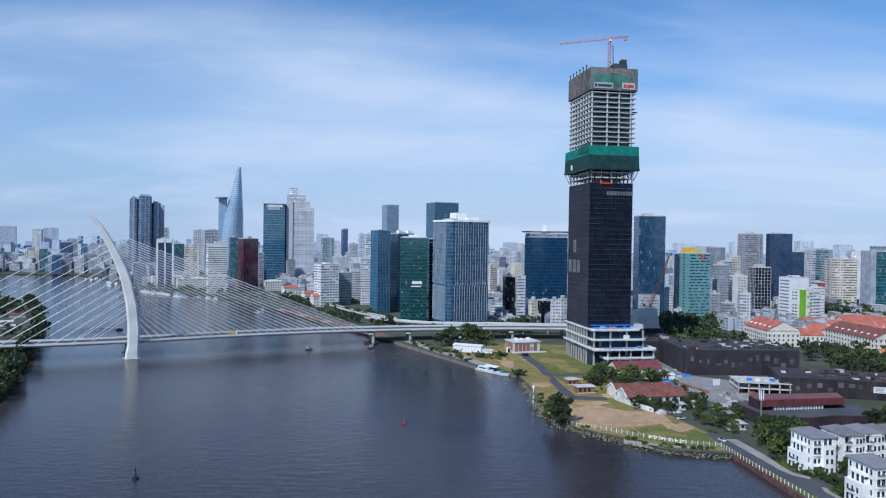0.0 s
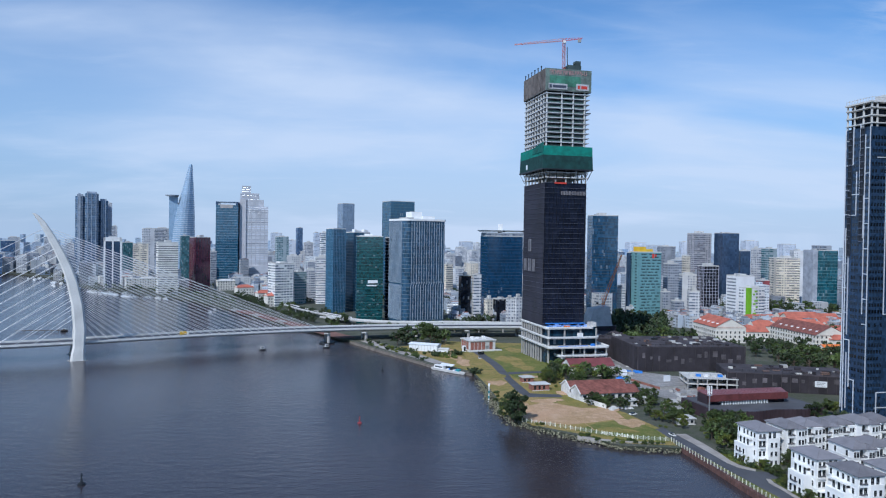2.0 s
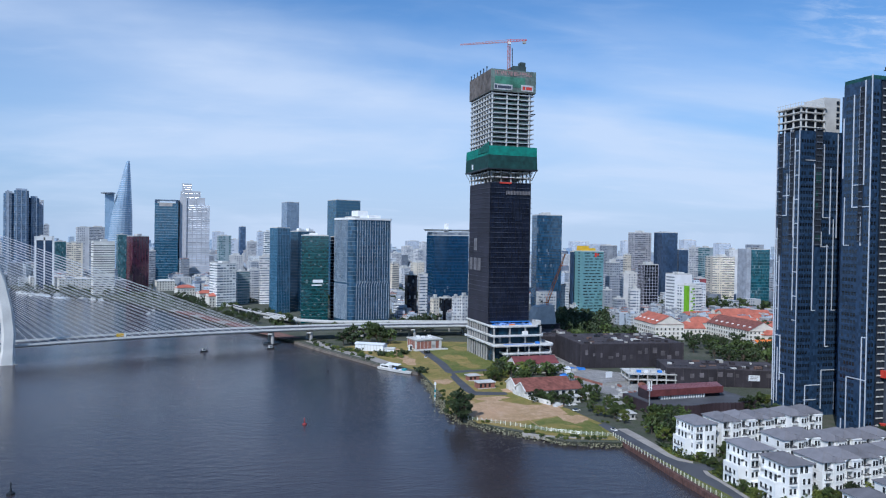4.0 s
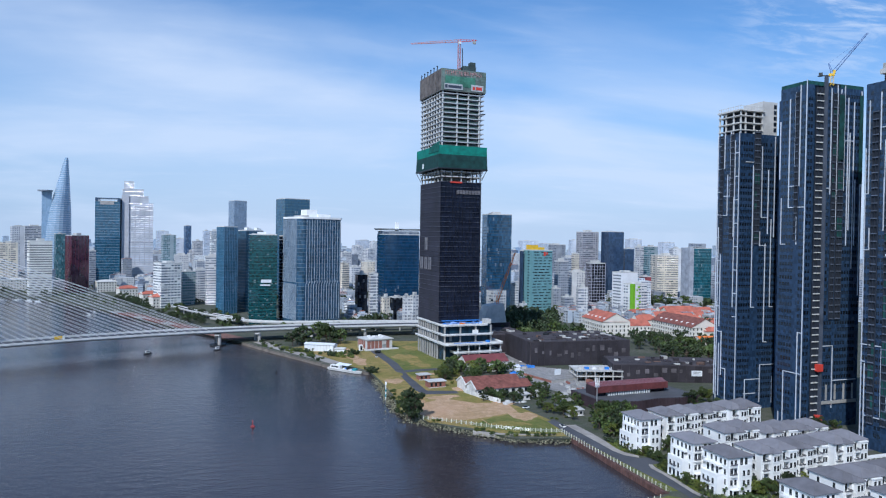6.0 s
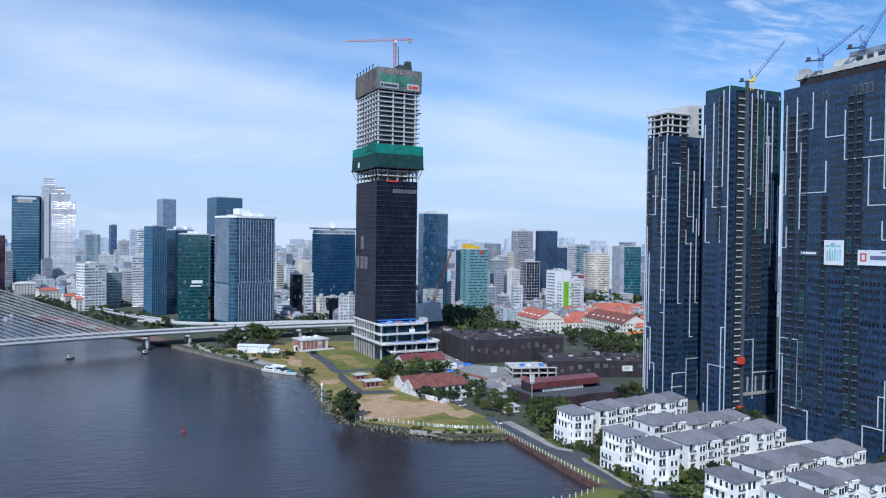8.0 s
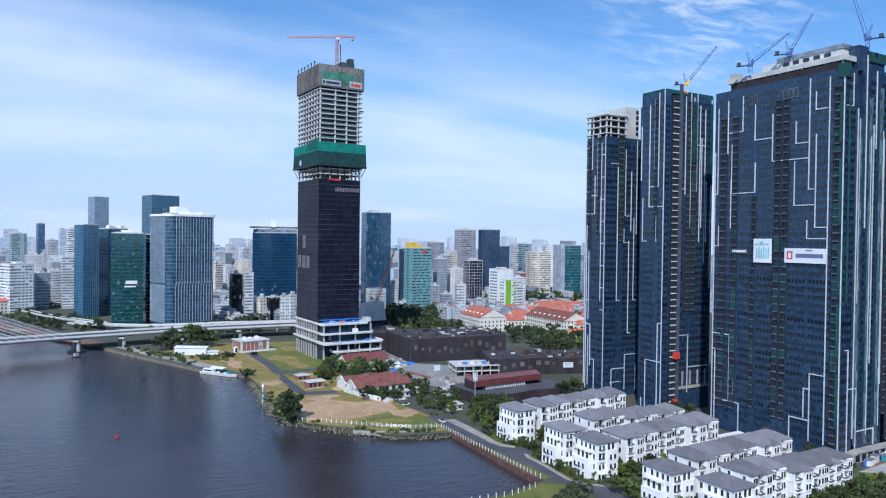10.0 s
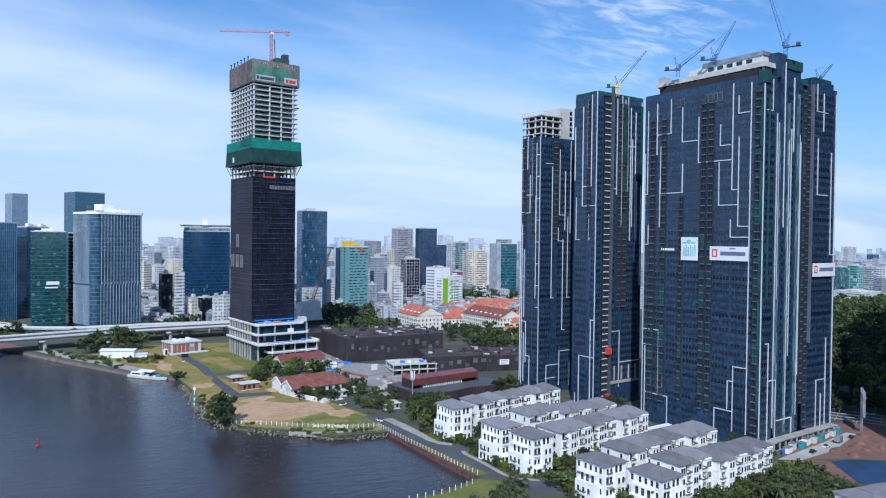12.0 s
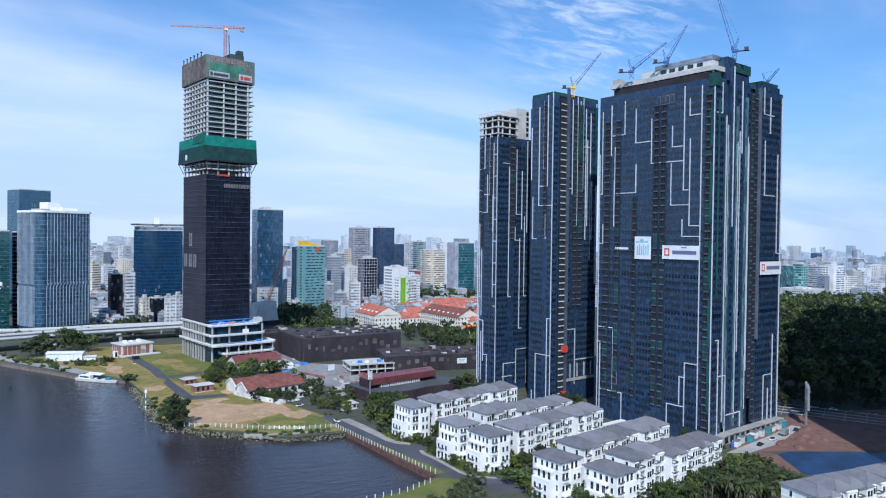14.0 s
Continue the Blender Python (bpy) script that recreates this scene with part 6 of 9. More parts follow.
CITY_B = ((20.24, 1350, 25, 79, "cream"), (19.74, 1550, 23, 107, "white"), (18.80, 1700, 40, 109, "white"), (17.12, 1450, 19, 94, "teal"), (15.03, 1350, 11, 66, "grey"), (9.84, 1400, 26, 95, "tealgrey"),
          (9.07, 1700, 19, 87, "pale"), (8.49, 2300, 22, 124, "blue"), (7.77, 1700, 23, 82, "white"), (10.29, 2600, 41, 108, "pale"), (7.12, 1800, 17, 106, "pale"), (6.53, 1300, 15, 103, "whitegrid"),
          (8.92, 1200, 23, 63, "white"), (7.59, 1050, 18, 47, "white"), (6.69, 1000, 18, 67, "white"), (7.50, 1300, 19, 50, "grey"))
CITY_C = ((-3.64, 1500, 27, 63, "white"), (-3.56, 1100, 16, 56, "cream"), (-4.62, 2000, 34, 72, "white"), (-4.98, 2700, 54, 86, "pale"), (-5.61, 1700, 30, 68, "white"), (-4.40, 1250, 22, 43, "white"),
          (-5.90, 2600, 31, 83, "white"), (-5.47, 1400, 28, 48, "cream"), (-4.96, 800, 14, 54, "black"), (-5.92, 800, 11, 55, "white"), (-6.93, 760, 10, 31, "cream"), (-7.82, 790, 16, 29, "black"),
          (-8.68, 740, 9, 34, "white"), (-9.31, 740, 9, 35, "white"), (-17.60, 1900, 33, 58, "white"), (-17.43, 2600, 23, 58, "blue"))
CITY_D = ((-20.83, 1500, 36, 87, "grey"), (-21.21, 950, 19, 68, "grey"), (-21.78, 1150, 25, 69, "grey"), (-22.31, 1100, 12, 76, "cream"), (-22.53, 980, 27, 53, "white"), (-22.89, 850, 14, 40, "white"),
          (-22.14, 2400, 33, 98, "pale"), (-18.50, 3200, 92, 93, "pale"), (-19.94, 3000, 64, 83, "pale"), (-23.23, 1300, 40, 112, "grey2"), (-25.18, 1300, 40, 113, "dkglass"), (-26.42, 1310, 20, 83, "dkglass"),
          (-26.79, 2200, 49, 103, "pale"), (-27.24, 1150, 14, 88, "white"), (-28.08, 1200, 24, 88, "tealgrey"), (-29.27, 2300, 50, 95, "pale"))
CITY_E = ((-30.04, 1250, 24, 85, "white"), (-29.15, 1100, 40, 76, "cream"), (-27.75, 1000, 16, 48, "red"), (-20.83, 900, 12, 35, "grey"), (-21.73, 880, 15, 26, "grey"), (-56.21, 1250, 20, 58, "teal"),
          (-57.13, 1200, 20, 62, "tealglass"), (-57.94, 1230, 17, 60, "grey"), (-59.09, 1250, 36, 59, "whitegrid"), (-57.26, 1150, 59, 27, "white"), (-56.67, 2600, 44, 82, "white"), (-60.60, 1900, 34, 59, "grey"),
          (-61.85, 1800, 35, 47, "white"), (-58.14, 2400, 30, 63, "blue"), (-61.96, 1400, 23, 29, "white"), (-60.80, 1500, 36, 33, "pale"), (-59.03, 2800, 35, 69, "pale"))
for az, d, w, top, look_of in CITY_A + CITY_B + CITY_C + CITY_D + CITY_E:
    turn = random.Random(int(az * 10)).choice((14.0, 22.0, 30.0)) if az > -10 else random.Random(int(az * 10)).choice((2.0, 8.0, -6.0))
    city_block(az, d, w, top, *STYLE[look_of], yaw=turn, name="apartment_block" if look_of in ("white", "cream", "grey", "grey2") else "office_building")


def facing(name, az, d, label):
    x, y = polar(az, d)
    return thing(name, x, y, LAND, az, label, "building")


# tapering skyscraper with a round helipad
def lotus_tower():
    root = facing("skyscraper", 17.3, 1640, "tapering blue-grey glass skyscraper with a round helipad")
    # glass tint lifted so the colour carries the haze at this distance
    skin = glass("silver_blue_glass", (0.28, 0.4, 0.53), 2.5, 4.0, var=0.08, rough=0.2, blinds=0.0, ior=1.7)
    rings, lines = [], []
    shape = ((0, -24, 25), (60, -24.5, 26.5), (100, -21, 25.5), (140, -15, 25), (180, -5, 23), (210, 3, 21.5), (232, 8, 20), (244, 11.5, 19.5), (249, 13, 19))
    for z, x0, x1 in shape:
        c, r = (x0 + x1) / 2, (x1 - x0) / 2
        rings.append([(c + math.cos(a * math.tau / 20) * r, math.sin(a * math.tau / 20) * min(22, r + 4), z) for a in range(20)])
    part("body", Geo().loft(rings), skin, root)
    band = mat("pale_metal_band", (0.52, 0.58, 0.65), 0.5, 0.3, each=0.1)
    for k in range(50):
        z = 26 + k * 4.4
        for (z0, a0, b0), (z1, a1, b1) in zip(shape, shape[1:]):
            if z0 <= z < z1:
                f = (z - z0) / (z1 - z0)
                x0, x1 = a0 + (a1 - a0) * f, b0 + (b1 - b0) * f
                c, r = (x0 + x1) / 2, (x1 - x0) / 2 + 0.3
                part("band", Geo().loft([[(c + math.cos(a * math.tau / 20) * r, math.sin(a * math.tau / 20) * min(22.3, r + 4), z + e) for a in range(20)] for e in (0, 1.3)]), band, root)
    part("helipad", Geo().prism([(-22 + math.cos(a * math.tau / 24) * 14, -6 + math.sin(a * math.tau / 24) * 14) for a in range(24)], 178, 180.5, bottom=True), mat("grey_helipad", (0.25, 0.28, 0.32), 0.6), root, "round grey helipad slab")
    part("side_wing", Geo().prism([(-28, -8), (-10, -8), (-10, 8), (-28, 8)], 0, 178), skin, root, "darker glass side wing under the helipad")
    part("podium", Geo().box(-32, -20, 0, 32, 20, 24), skin, root)


lotus_tower()
root = facing("skyscraper", 12.0, 1500, "pale grey stepped stone skyscraper with narrow windows")
stone = facade("pale_stone_tower", (0.47, 0.48, 0.51), (0.35, 0.38, 0.43), 60, 4.0, 0.96, 0.4)
for x0, x1, y1, top in ((-28, 28, 40, 155), (-28, 19, 36, 169), (-28, 10, 30, 182), (-25, -7, 22, 197)):
    part("tier", Geo().box(x0, 0.02 * top - 3, 0, x1, y1, top), stone, root)
part("corner_pier", Geo().box(-29, -2, 0, -16, 8, 170), mat("pale_grey_granite", (0.48, 0.48, 0.5), 0.6, var=0.08), root)
part("lower_wing", Geo().box(-14, -8, 0, 29, 0.05, 32), stone, root)
for i in range(5):
    part("recess_bar", Geo().box(-14 + i * 8.6, 0.0, 34, -12.8 + i * 8.6, 0.3, 150), mat("grey_pier", (0.36, 0.37, 0.4), 0.6), root)

r, a, b, h = city_block(13.97, 1500, 48, 158, glass("deep_blue_glass", (0.025, 0.09, 0.15), 2.0, 3.9, var=0.4, blinds=0.0), "blue glass tower with a framed roof opening", yaw=6, ratio=0.7, name="skyscraper", floors=30, band=mat("blue_grey_band", (0.24, 0.3, 0.36), 0.4, each=0.2), plant=False)
part("roof_frame", Geo().box(-a / 2, -b / 2, h, -a / 2 + 5, b / 2, h + 5).box(a / 2 - 5, -b / 2, h, a / 2, b / 2, h + 5).box(-a / 2, -b / 2, h + 5, a / 2, b / 2, h + 7), STYLE["dkglass"][0], r)
part("roof_plant", Geo().box(-a * 0.3, -b * 0.4, h - 6, a * 0.25, -b / 2 - 0.3, h + 1), mat("warm_grey_louvre", (0.4, 0.37, 0.35), 0.6), r)
def twin_tower():
    """Stepped apartment tower: a narrow pale-edged bay, a taller rounded middle and a lower wing."""
    root = facing("skyscraper", 23.55, 1650, "tall blue-grey residential tower in three stepped bays")
    skin = glass("blue_grey_glass", (0.06, 0.115, 0.2), 3.0, 3.6, var=0.45, blinds=0.05)
    line, pier = mat("pale_blue_floor_line", (0.2, 0.25, 0.32), 0.5, each=0.15), mat("pale_blue_fin", (0.34, 0.39, 0.46), 0.5)
    for x0, x1, y0, top in ((-31, -13, 0, 172), (-13, 13, -8, 178), (13, 31, 2, 164)):
        plan = [(x0, y0 + 4), (x0 + 5, y0), (x1 - 5, y0), (x1, y0 + 4), (x1, 34), (x0, 34)]
        part("bay", Geo().prism(plan, 0, top), skin, root)
        part("roof_storey", Geo().box(x0 + 3, y0 + 6, top, x1 - 3, 28, top + 4), pier, root)
        ring = Geo().prism([(x, y - 0.3) for x, y in plan], -0.35, 0.35, bottom=True).mesh("floor_line", line)
        for i in range(1, int(top / 3.6)):
            piece("floor_line", ring, root, 0, 0, i * 3.6)
        for x in (x0 + 5, (x0 + x1) / 2, x1 - 5):
            part("fin", Geo().box(x - 0.5, y0 - 0.8, 0, x + 0.5, y0, top), pier, root)
    part("pale_pier", Geo().box(-25, -2, 0, -21, 2, 178), pier, root, "pale vertical pier")


twin_tower()
city_block(22.6, 1700, 24, 163, STYLE["pale"][0], "balconied tower coloured pale blue-grey for haze", yaw=20, name="skyscraper")
city_block(16.03, 1250, 33, 92, glass("wine_red_glass", (0.075, 0.022, 0.04), 2.4, 3.7, var=0.3, blinds=0.0), "dark red and blue glass office tower", yaw=40, ratio=0.9, fins=5, fin=mat("red_granite_pier", (0.13, 0.025, 0.035), 0.5))
city_block(18.38, 1200, 33, 83, facade("white_striped_block", (0.74, 0.72, 0.66), (0.2, 0.2, 0.2), 80, 3.5, 0.98, 0.42), "white hotel tower with long balcony bands", yaw=28, ratio=0.7, name="hotel")
r, a, b, h = city_block(22.15, 1350, 28, 88, STYLE["dkglass"][0], "blue glass tower framed by white arches", yaw=24, ratio=0.7)
part("white_frame", Geo().box(-a / 2 - 0.8, -b / 2 - 0.8, 0, -a / 2 + 2.2, -b / 2, h + 2).box(a / 2 - 2.2, -b / 2 - 0.8, 0, a / 2 + 0.8, -b / 2, h + 2).box(-a / 2, -b / 2 - 0.8, h - 5, a / 2, -b / 2, h + 2).box(-1.2, -b / 2 - 0.8, 0, 1.2, -b / 2, h), WHITE, r)
city_block(9.9, 970, 34, 59, STYLE["whitegrid"][0], "white hotel block with square windows", yaw=34, ratio=0.9, name="hotel", floors=13, band=WHITE)
city_block(8.5, 1005, 22, 46, STYLE["tealgrey"][0], "lower grey-green hotel wing with window bands", yaw=34, ratio=0.8, name="hotel", floors=11, band=PALE_CONCRETE)
city_block(4.81, 1500, 36, 167, glass("pale_blue_glass", (0.2, 0.26, 0.34), 3.0, 3.9, var=0.15, rough=0.2, blinds=0.0), "pale blue glass tower", yaw=30, ratio=1.0, plant=False)
city_block(0.57, 1100, 51, 153, glass("teal_blue_glass", (0.02, 0.085, 0.15), 1.6, 3.8, var=0.3, blinds=0.01), "dark teal glass tower with a white roof sign", yaw=26, ratio=0.8, name="skyscraper", floors=34, band=mat("teal_band", (0.05, 0.12, 0.14), 0.4), plant=False)
r, a, b, h = city_block(5.57, 880, 24, 106, glass("steel_blue_glass", (0.03, 0.115, 0.19), 1.5, 3.7, var=0.35, blinds=0.01), "steel-blue glass tower with thin floor lines", yaw=38, ratio=0.9, floors=26, band=mat("steel_blue_band", (0.07, 0.16, 0.25), 0.35), fins=8, fin=mat("steel_blue_fin", (0.1, 0.2, 0.3), 0.4), plant=False)
r, a, b, h = city_block(3.9, 905, 34, 102, glass("navy_glass", (0.03, 0.085, 0.14), 1.5, 3.7, var=0.35, blinds=0.0, ior=1.6, metal=0.4), "navy glass tower with white roof plant", yaw=38, ratio=0.9, floors=26, band=mat("navy_band", (0.025, 0.06, 0.08), 0.35), plant=False)
for i in range(7):
    part("roof_plant", Geo().box(-a / 2 + i * a / 7, -b * 0.35, h, -a / 2 + i * a / 7 + 3, -b * 0.1, h + 1.5 + (i * 7 % 4)), WHITE, r)
r, a, b, h = city_block(2.86, 775, 30, 97, glass("emerald_glass", (0.008, 0.06, 0.068), 2.2, 1.25, var=0.5, blinds=0.025), "emerald glass office tower with pale roof edge", yaw=8, ratio=0.6, floors=25, band=mat("emerald_band", (0.04, 0.13, 0.13), 0.35), plant=False)
part("roof_plant", Geo().box(-a * 0.4, -b * 0.4, h, a * 0.35, b * 0.2, h + 1.6).box(-a * 0.2, -b * 0.2, h + 1.6, a * 0.1, b * 0.2, h + 3.4), WHITE, r)
part("name_board", Geo().box(-a * 0.08, -b / 2 - 0.5, h * 0.465, a * 0.3, -b / 2 - 0.2, h * 0.5), PLASTIC_WHITE, r, "white lettering bar")
part("name_board", Geo().box(-a * 0.12, -b / 2 - 0.5, h * 0.43, a * 0.26, -b / 2 - 0.2, h * 0.445), PLASTIC_WHITE, r, "white lettering bar")
city_block(1.32, 790, 8, 96, STYLE["black"][0], "dark stair tower with pale floor slabs", yaw=8, ratio=1.4, floors=26, band=mat("pale_slab_edge", (0.35, 0.37, 0.4), 0.6), plant=False)


# glass tower with pale fins and a rounded corner
def fin_tower():
    W, D, R = 49.0, 39.0, 7.0
    root = thing("office_building", 0.2, 729.0, LAND, 27, "blue glass office tower with pale vertical fins and a white crown", "building")
    plan = []
    for cx, cy, a0 in ((R, R, 180), (W - 3, 3, 270), (W - 3, D - 3, 0), (3, D - 3, 90)):
        r = R if a0 == 180 else 3
        plan += [(cx + math.cos(radians(a0 + k * 15)) * r, cy + math.sin(radians(a0 + k * 15)) * r) for k in range(7)]
    grow = lambda o: [((x - W / 2) * (1 + 2 * o / W) + W / 2, (y - D / 2) * (1 + 2 * o / D) + D / 2) for x, y in plan]
    skin = glass("blue_slate_glass", (0.035, 0.085, 0.145), 1.5, 3.9, var=0.4, blinds=0.0, ior=1.7)
    part("body", Geo().prism(plan, 0, 112.5), skin, root)
    pale = mat("pale_metal_fin", (0.44, 0.5, 0.56), 0.45, 0.1, each=0.08)
    band = mat("slate_floor_band", (0.14, 0.19, 0.23), 0.4, each=0.15)
    ring = Geo().prism(grow(0.1), -0.2, 0.2, bottom=True).mesh("floor_band", band)
    for i in range(1, 29):
        piece("floor_band", ring, root, 0, 0, i * 3.9)
    up, low = Geo().box(-0.15, -0.34, 47, 0.15, 0.1, 112).mesh("fin", pale), Geo().box(-0.22, -0.36, 8, 0.22, 0.1, 45).mesh("fin", pale)
    for i in range(14):
        piece("fin", up, root, R + 0.8 + i * (W - R - 3) / 13, 0)
        piece("fin", low, root, R + 0.2 + i * (W - R - 3) / 13, 0)
    for i in range(15):
        piece("fin", up, root, 0, D - 1.5 - i * (D - R - 2.5) / 14, 0, -90)
        piece("fin", low, root, 0, D - 2.1 - i * (D - R - 2.5) / 14, 0, -90)
    slant = Geo().tube((0, -0.3, 44.6), (2.0, -0.3, 48.4), 0.28, n=4).mesh("fin_brace", pale)
    for i in range(13):
        piece("fin_brace", slant, root, R + 0.2 + i * (W - R - 3) / 13, 0)
    part("crown", Geo().prism(grow(0.8), 112.5, 114.6, bottom=True), WHITE, root, "white roof slab")
    part("roof_plant", Geo().box(14, 12, 114.6, 26, 26, 122.5), WHITE, root)
    part("roof_plant", Geo().box(26, 10, 114.6, 41, 28, 118.0), WHITE, root)
    part("roof_plant", Geo().box(6, 8, 114.6, 14, 26, 116.2), CONCRETE, root)


fin_tower()
r, a, b, h = city_block(-7.9, 890, 54, 100, glass("royal_blue_glass", (0.012, 0.05, 0.11), 1.8, 3.8, var=0.35, blinds=0.01), "royal blue glass office block with white roof frames", yaw=10, ratio=0.7, floors=24, band=mat("blue_band", (0.03, 0.06, 0.11), 0.35), plant=False)
part("roof_storey", Geo().box(-a / 2 + 0.5, -b / 2 + 0.5, h, a / 2, b / 2, h + 5), facade("grey_louvre_storey", (0.3, 0.33, 0.36), (0.12, 0.14, 0.18), 2.0, 6.0, 0.5, 0.8), r)
part("roof_mast", Geo().box(-4, -3, h, 0, 3, h + 16), WHITE, r)
for x in (-14, 16):
    part("roof_wing", Geo().loft([[(x - 12, -8, h + 6), (x + 12, -8, h + 6), (x + 14, 8, h + 6), (x - 14, 8, h + 6)], [(x - 14, -10, h + 8), (x + 14, -10, h + 8), (x + 16, 10, h + 8), (x - 16, 10, h + 8)]]), PALE_CONCRETE, r)
city_block(-15.95, 880, 37, 127, glass("grey_blue_glass", (0.025, 0.075, 0.14), 1.8, 3.8, var=0.45, blinds=0.03), "grey-blue glass tower with dark floor lines", yaw=4, ratio=0.6, floors=32, band=mat("dark_floor_line", (0.035, 0.05, 0.065), 0.4, each=0.3))

# pale teal block with dark slot windows
r, a, b, h = city_block(-19.25, 905, 39, 83, mat("pale_teal_panel", (0.17, 0.34, 0.36), 0.45, var=0.12), "pale teal office block with dark slot windows and yellow roof boxes", yaw=14, ratio=0.8, plant=False)
slot = Geo().box(0, -0.15, -0.55, 1, 0.02, 0.55).mesh("slot_window", PANE)
rnd = random.Random(8)
for f in range(21):
    x = -a / 2 + rnd.uniform(1, 4)
    while x < a / 2 - 5:
        w = rnd.uniform(3, 8)
        o = piece("slot_window", slot, r, x, -b / 2, 5 + f * 3.7)
        o.scale[0] = min(w, a / 2 - 1 - x)
        x += w + rnd.uniform(1.0, 4)
    for k in range(2):
        o = piece("slot_window", slot, r, -a / 2, b / 2 - 2 - k * b / 2, 5 + f * 3.7, -90)
        o.scale[0] = 4
part("roof_box", Geo().box(-a / 2 + 1, -b / 2 + 1, h, -a / 2 + 9, 4, h + 7), YELLOW_PAINT, r, "yellow roof box")
part("roof_box", Geo().box(a / 2 - 11, 0, h, a / 2 - 4, 8, h + 4), YELLOW_PAINT, r, "yellow roof box")
part("roof_mark", Geo().box(2, -b / 2 - 0.4, h - 7, 5, -b / 2, h - 1.5).box(6, -b / 2 - 0.4, h - 5, 8, -b / 2, h - 2.5), RED_PAINT, r, "red mark on the parapet")
city_block(-18.0, 905, 5, 82, STYLE["dkglass"][0], "narrow slate-blue glass slab", yaw=14, ratio=3.0, plant=False)

r, a, b, h = city_block(-23.9, 960, 26, 66, STYLE["black"][0], "dark glass tower with a pale outer frame", yaw=6, ratio=0.8, floors=16, band=mat("lilac_grey_frame", (0.38, 0.38, 0.44), 0.5), fins=5, fin=mat("lilac_grey_post", (0.38, 0.38, 0.44), 0.5))
r, a, b, h = city_block(-26.2, 905, 31, 57, mat("bright_white_render", (0.78, 0.78, 0.78), 0.6, var=0.06), "bright white block with grey louvre bands on its narrow side", yaw=12, ratio=0.8)
lou = Geo().box(-0.15, 0, 0, 0.02, b * 0.8, 1.6).mesh("louvre", mat("grey_louvre", (0.22, 0.24, 0.27), 0.5))
for i in range(13):
    piece("louvre", lou, r, -a / 2, -b * 0.4, 4 + i * 3.9)
r, a, b, h = city_block(-27.0, 870, 27, 45, STYLE["whitegrid"][0], "white block with lime green panels and balconies", yaw=14, ratio=0.8, floors=12, band=WHITE)
lime = mat("lime_green_panel", (0.2, 0.46, 0.02), 0.5, var=0.08)
part("lime_wall", Geo().box(-a / 2 - 0.4, -b / 2, 2, -a / 2 - 0.05, -b / 2 + 5, h + 1).box(-a / 2 - 0.4, -b / 2 - 0.4, 2, -a / 2 + 3, -b / 2, h + 1), lime, r, "lime green end wall")
tip = Geo().box(0, -0.35, -0.9, 1, 0.0, 0.9).mesh("lime_panel", lime)
for i in range(11):
    o = piece("lime_panel", tip, r, -a / 2 + 5 + (i % 3) * 2, -b / 2, 4 + i * 3.6)
    o.scale[0] = 1.5 + (i * 5 % 4)
r, a, b, h = city_block(-31.5, 1050, 40, 88, glass("sea_green_glass", (0.02, 0.1, 0.13), 1.8, 3.8, var=0.5, blinds=0.02), "sea-green glass block with grey end walls", yaw=2, ratio=0.6, floors=20, band=mat("sea_green_band", (0.1, 0.2, 0.21), 0.4))
part("end_wall", Geo().box(-a / 2 - 0.6, -b / 2 - 0.6, 0, -a / 2 + 6, b / 2, h + 1), mat("lilac_grey_wall", (0.36, 0.38, 0.42), 0.6), r)
part("roof_storey", Geo().box(-a / 4, -b / 4, h, a / 3, b / 3, h + 7), STYLE["grey"][0], r)


# ---- low city, joined: thousands of small blocks towards the horizon ----
def inside(x, y, poly):
    hit = False
    for (x1, y1), (x2, y2) in zip(poly, poly[1:] + poly[:1]):
        if (y1 > y) != (y2 > y) and x < (x2 - x1) * (y - y1) / (y2 - y1) + x1:
            hit = not hit
    return hit


LAND_EDGE = CITY_SHORE + [(4700, -4700), (4800, 0), (4500, 2500), (3500, 3700), (1700, 4700), (0, 4900), (-1700, 4700), (-3500, 3700), (-4600, 2600)]


def clear_of(az, d):
    """Where the low city begins at that bearing."""
    if az > 12:
        return 1330
    if az > 0:
        return 1020
    if az > -18:
        return 800
    if az > -33:
        return 930
    if az > -54:
        return 950
    return 1180


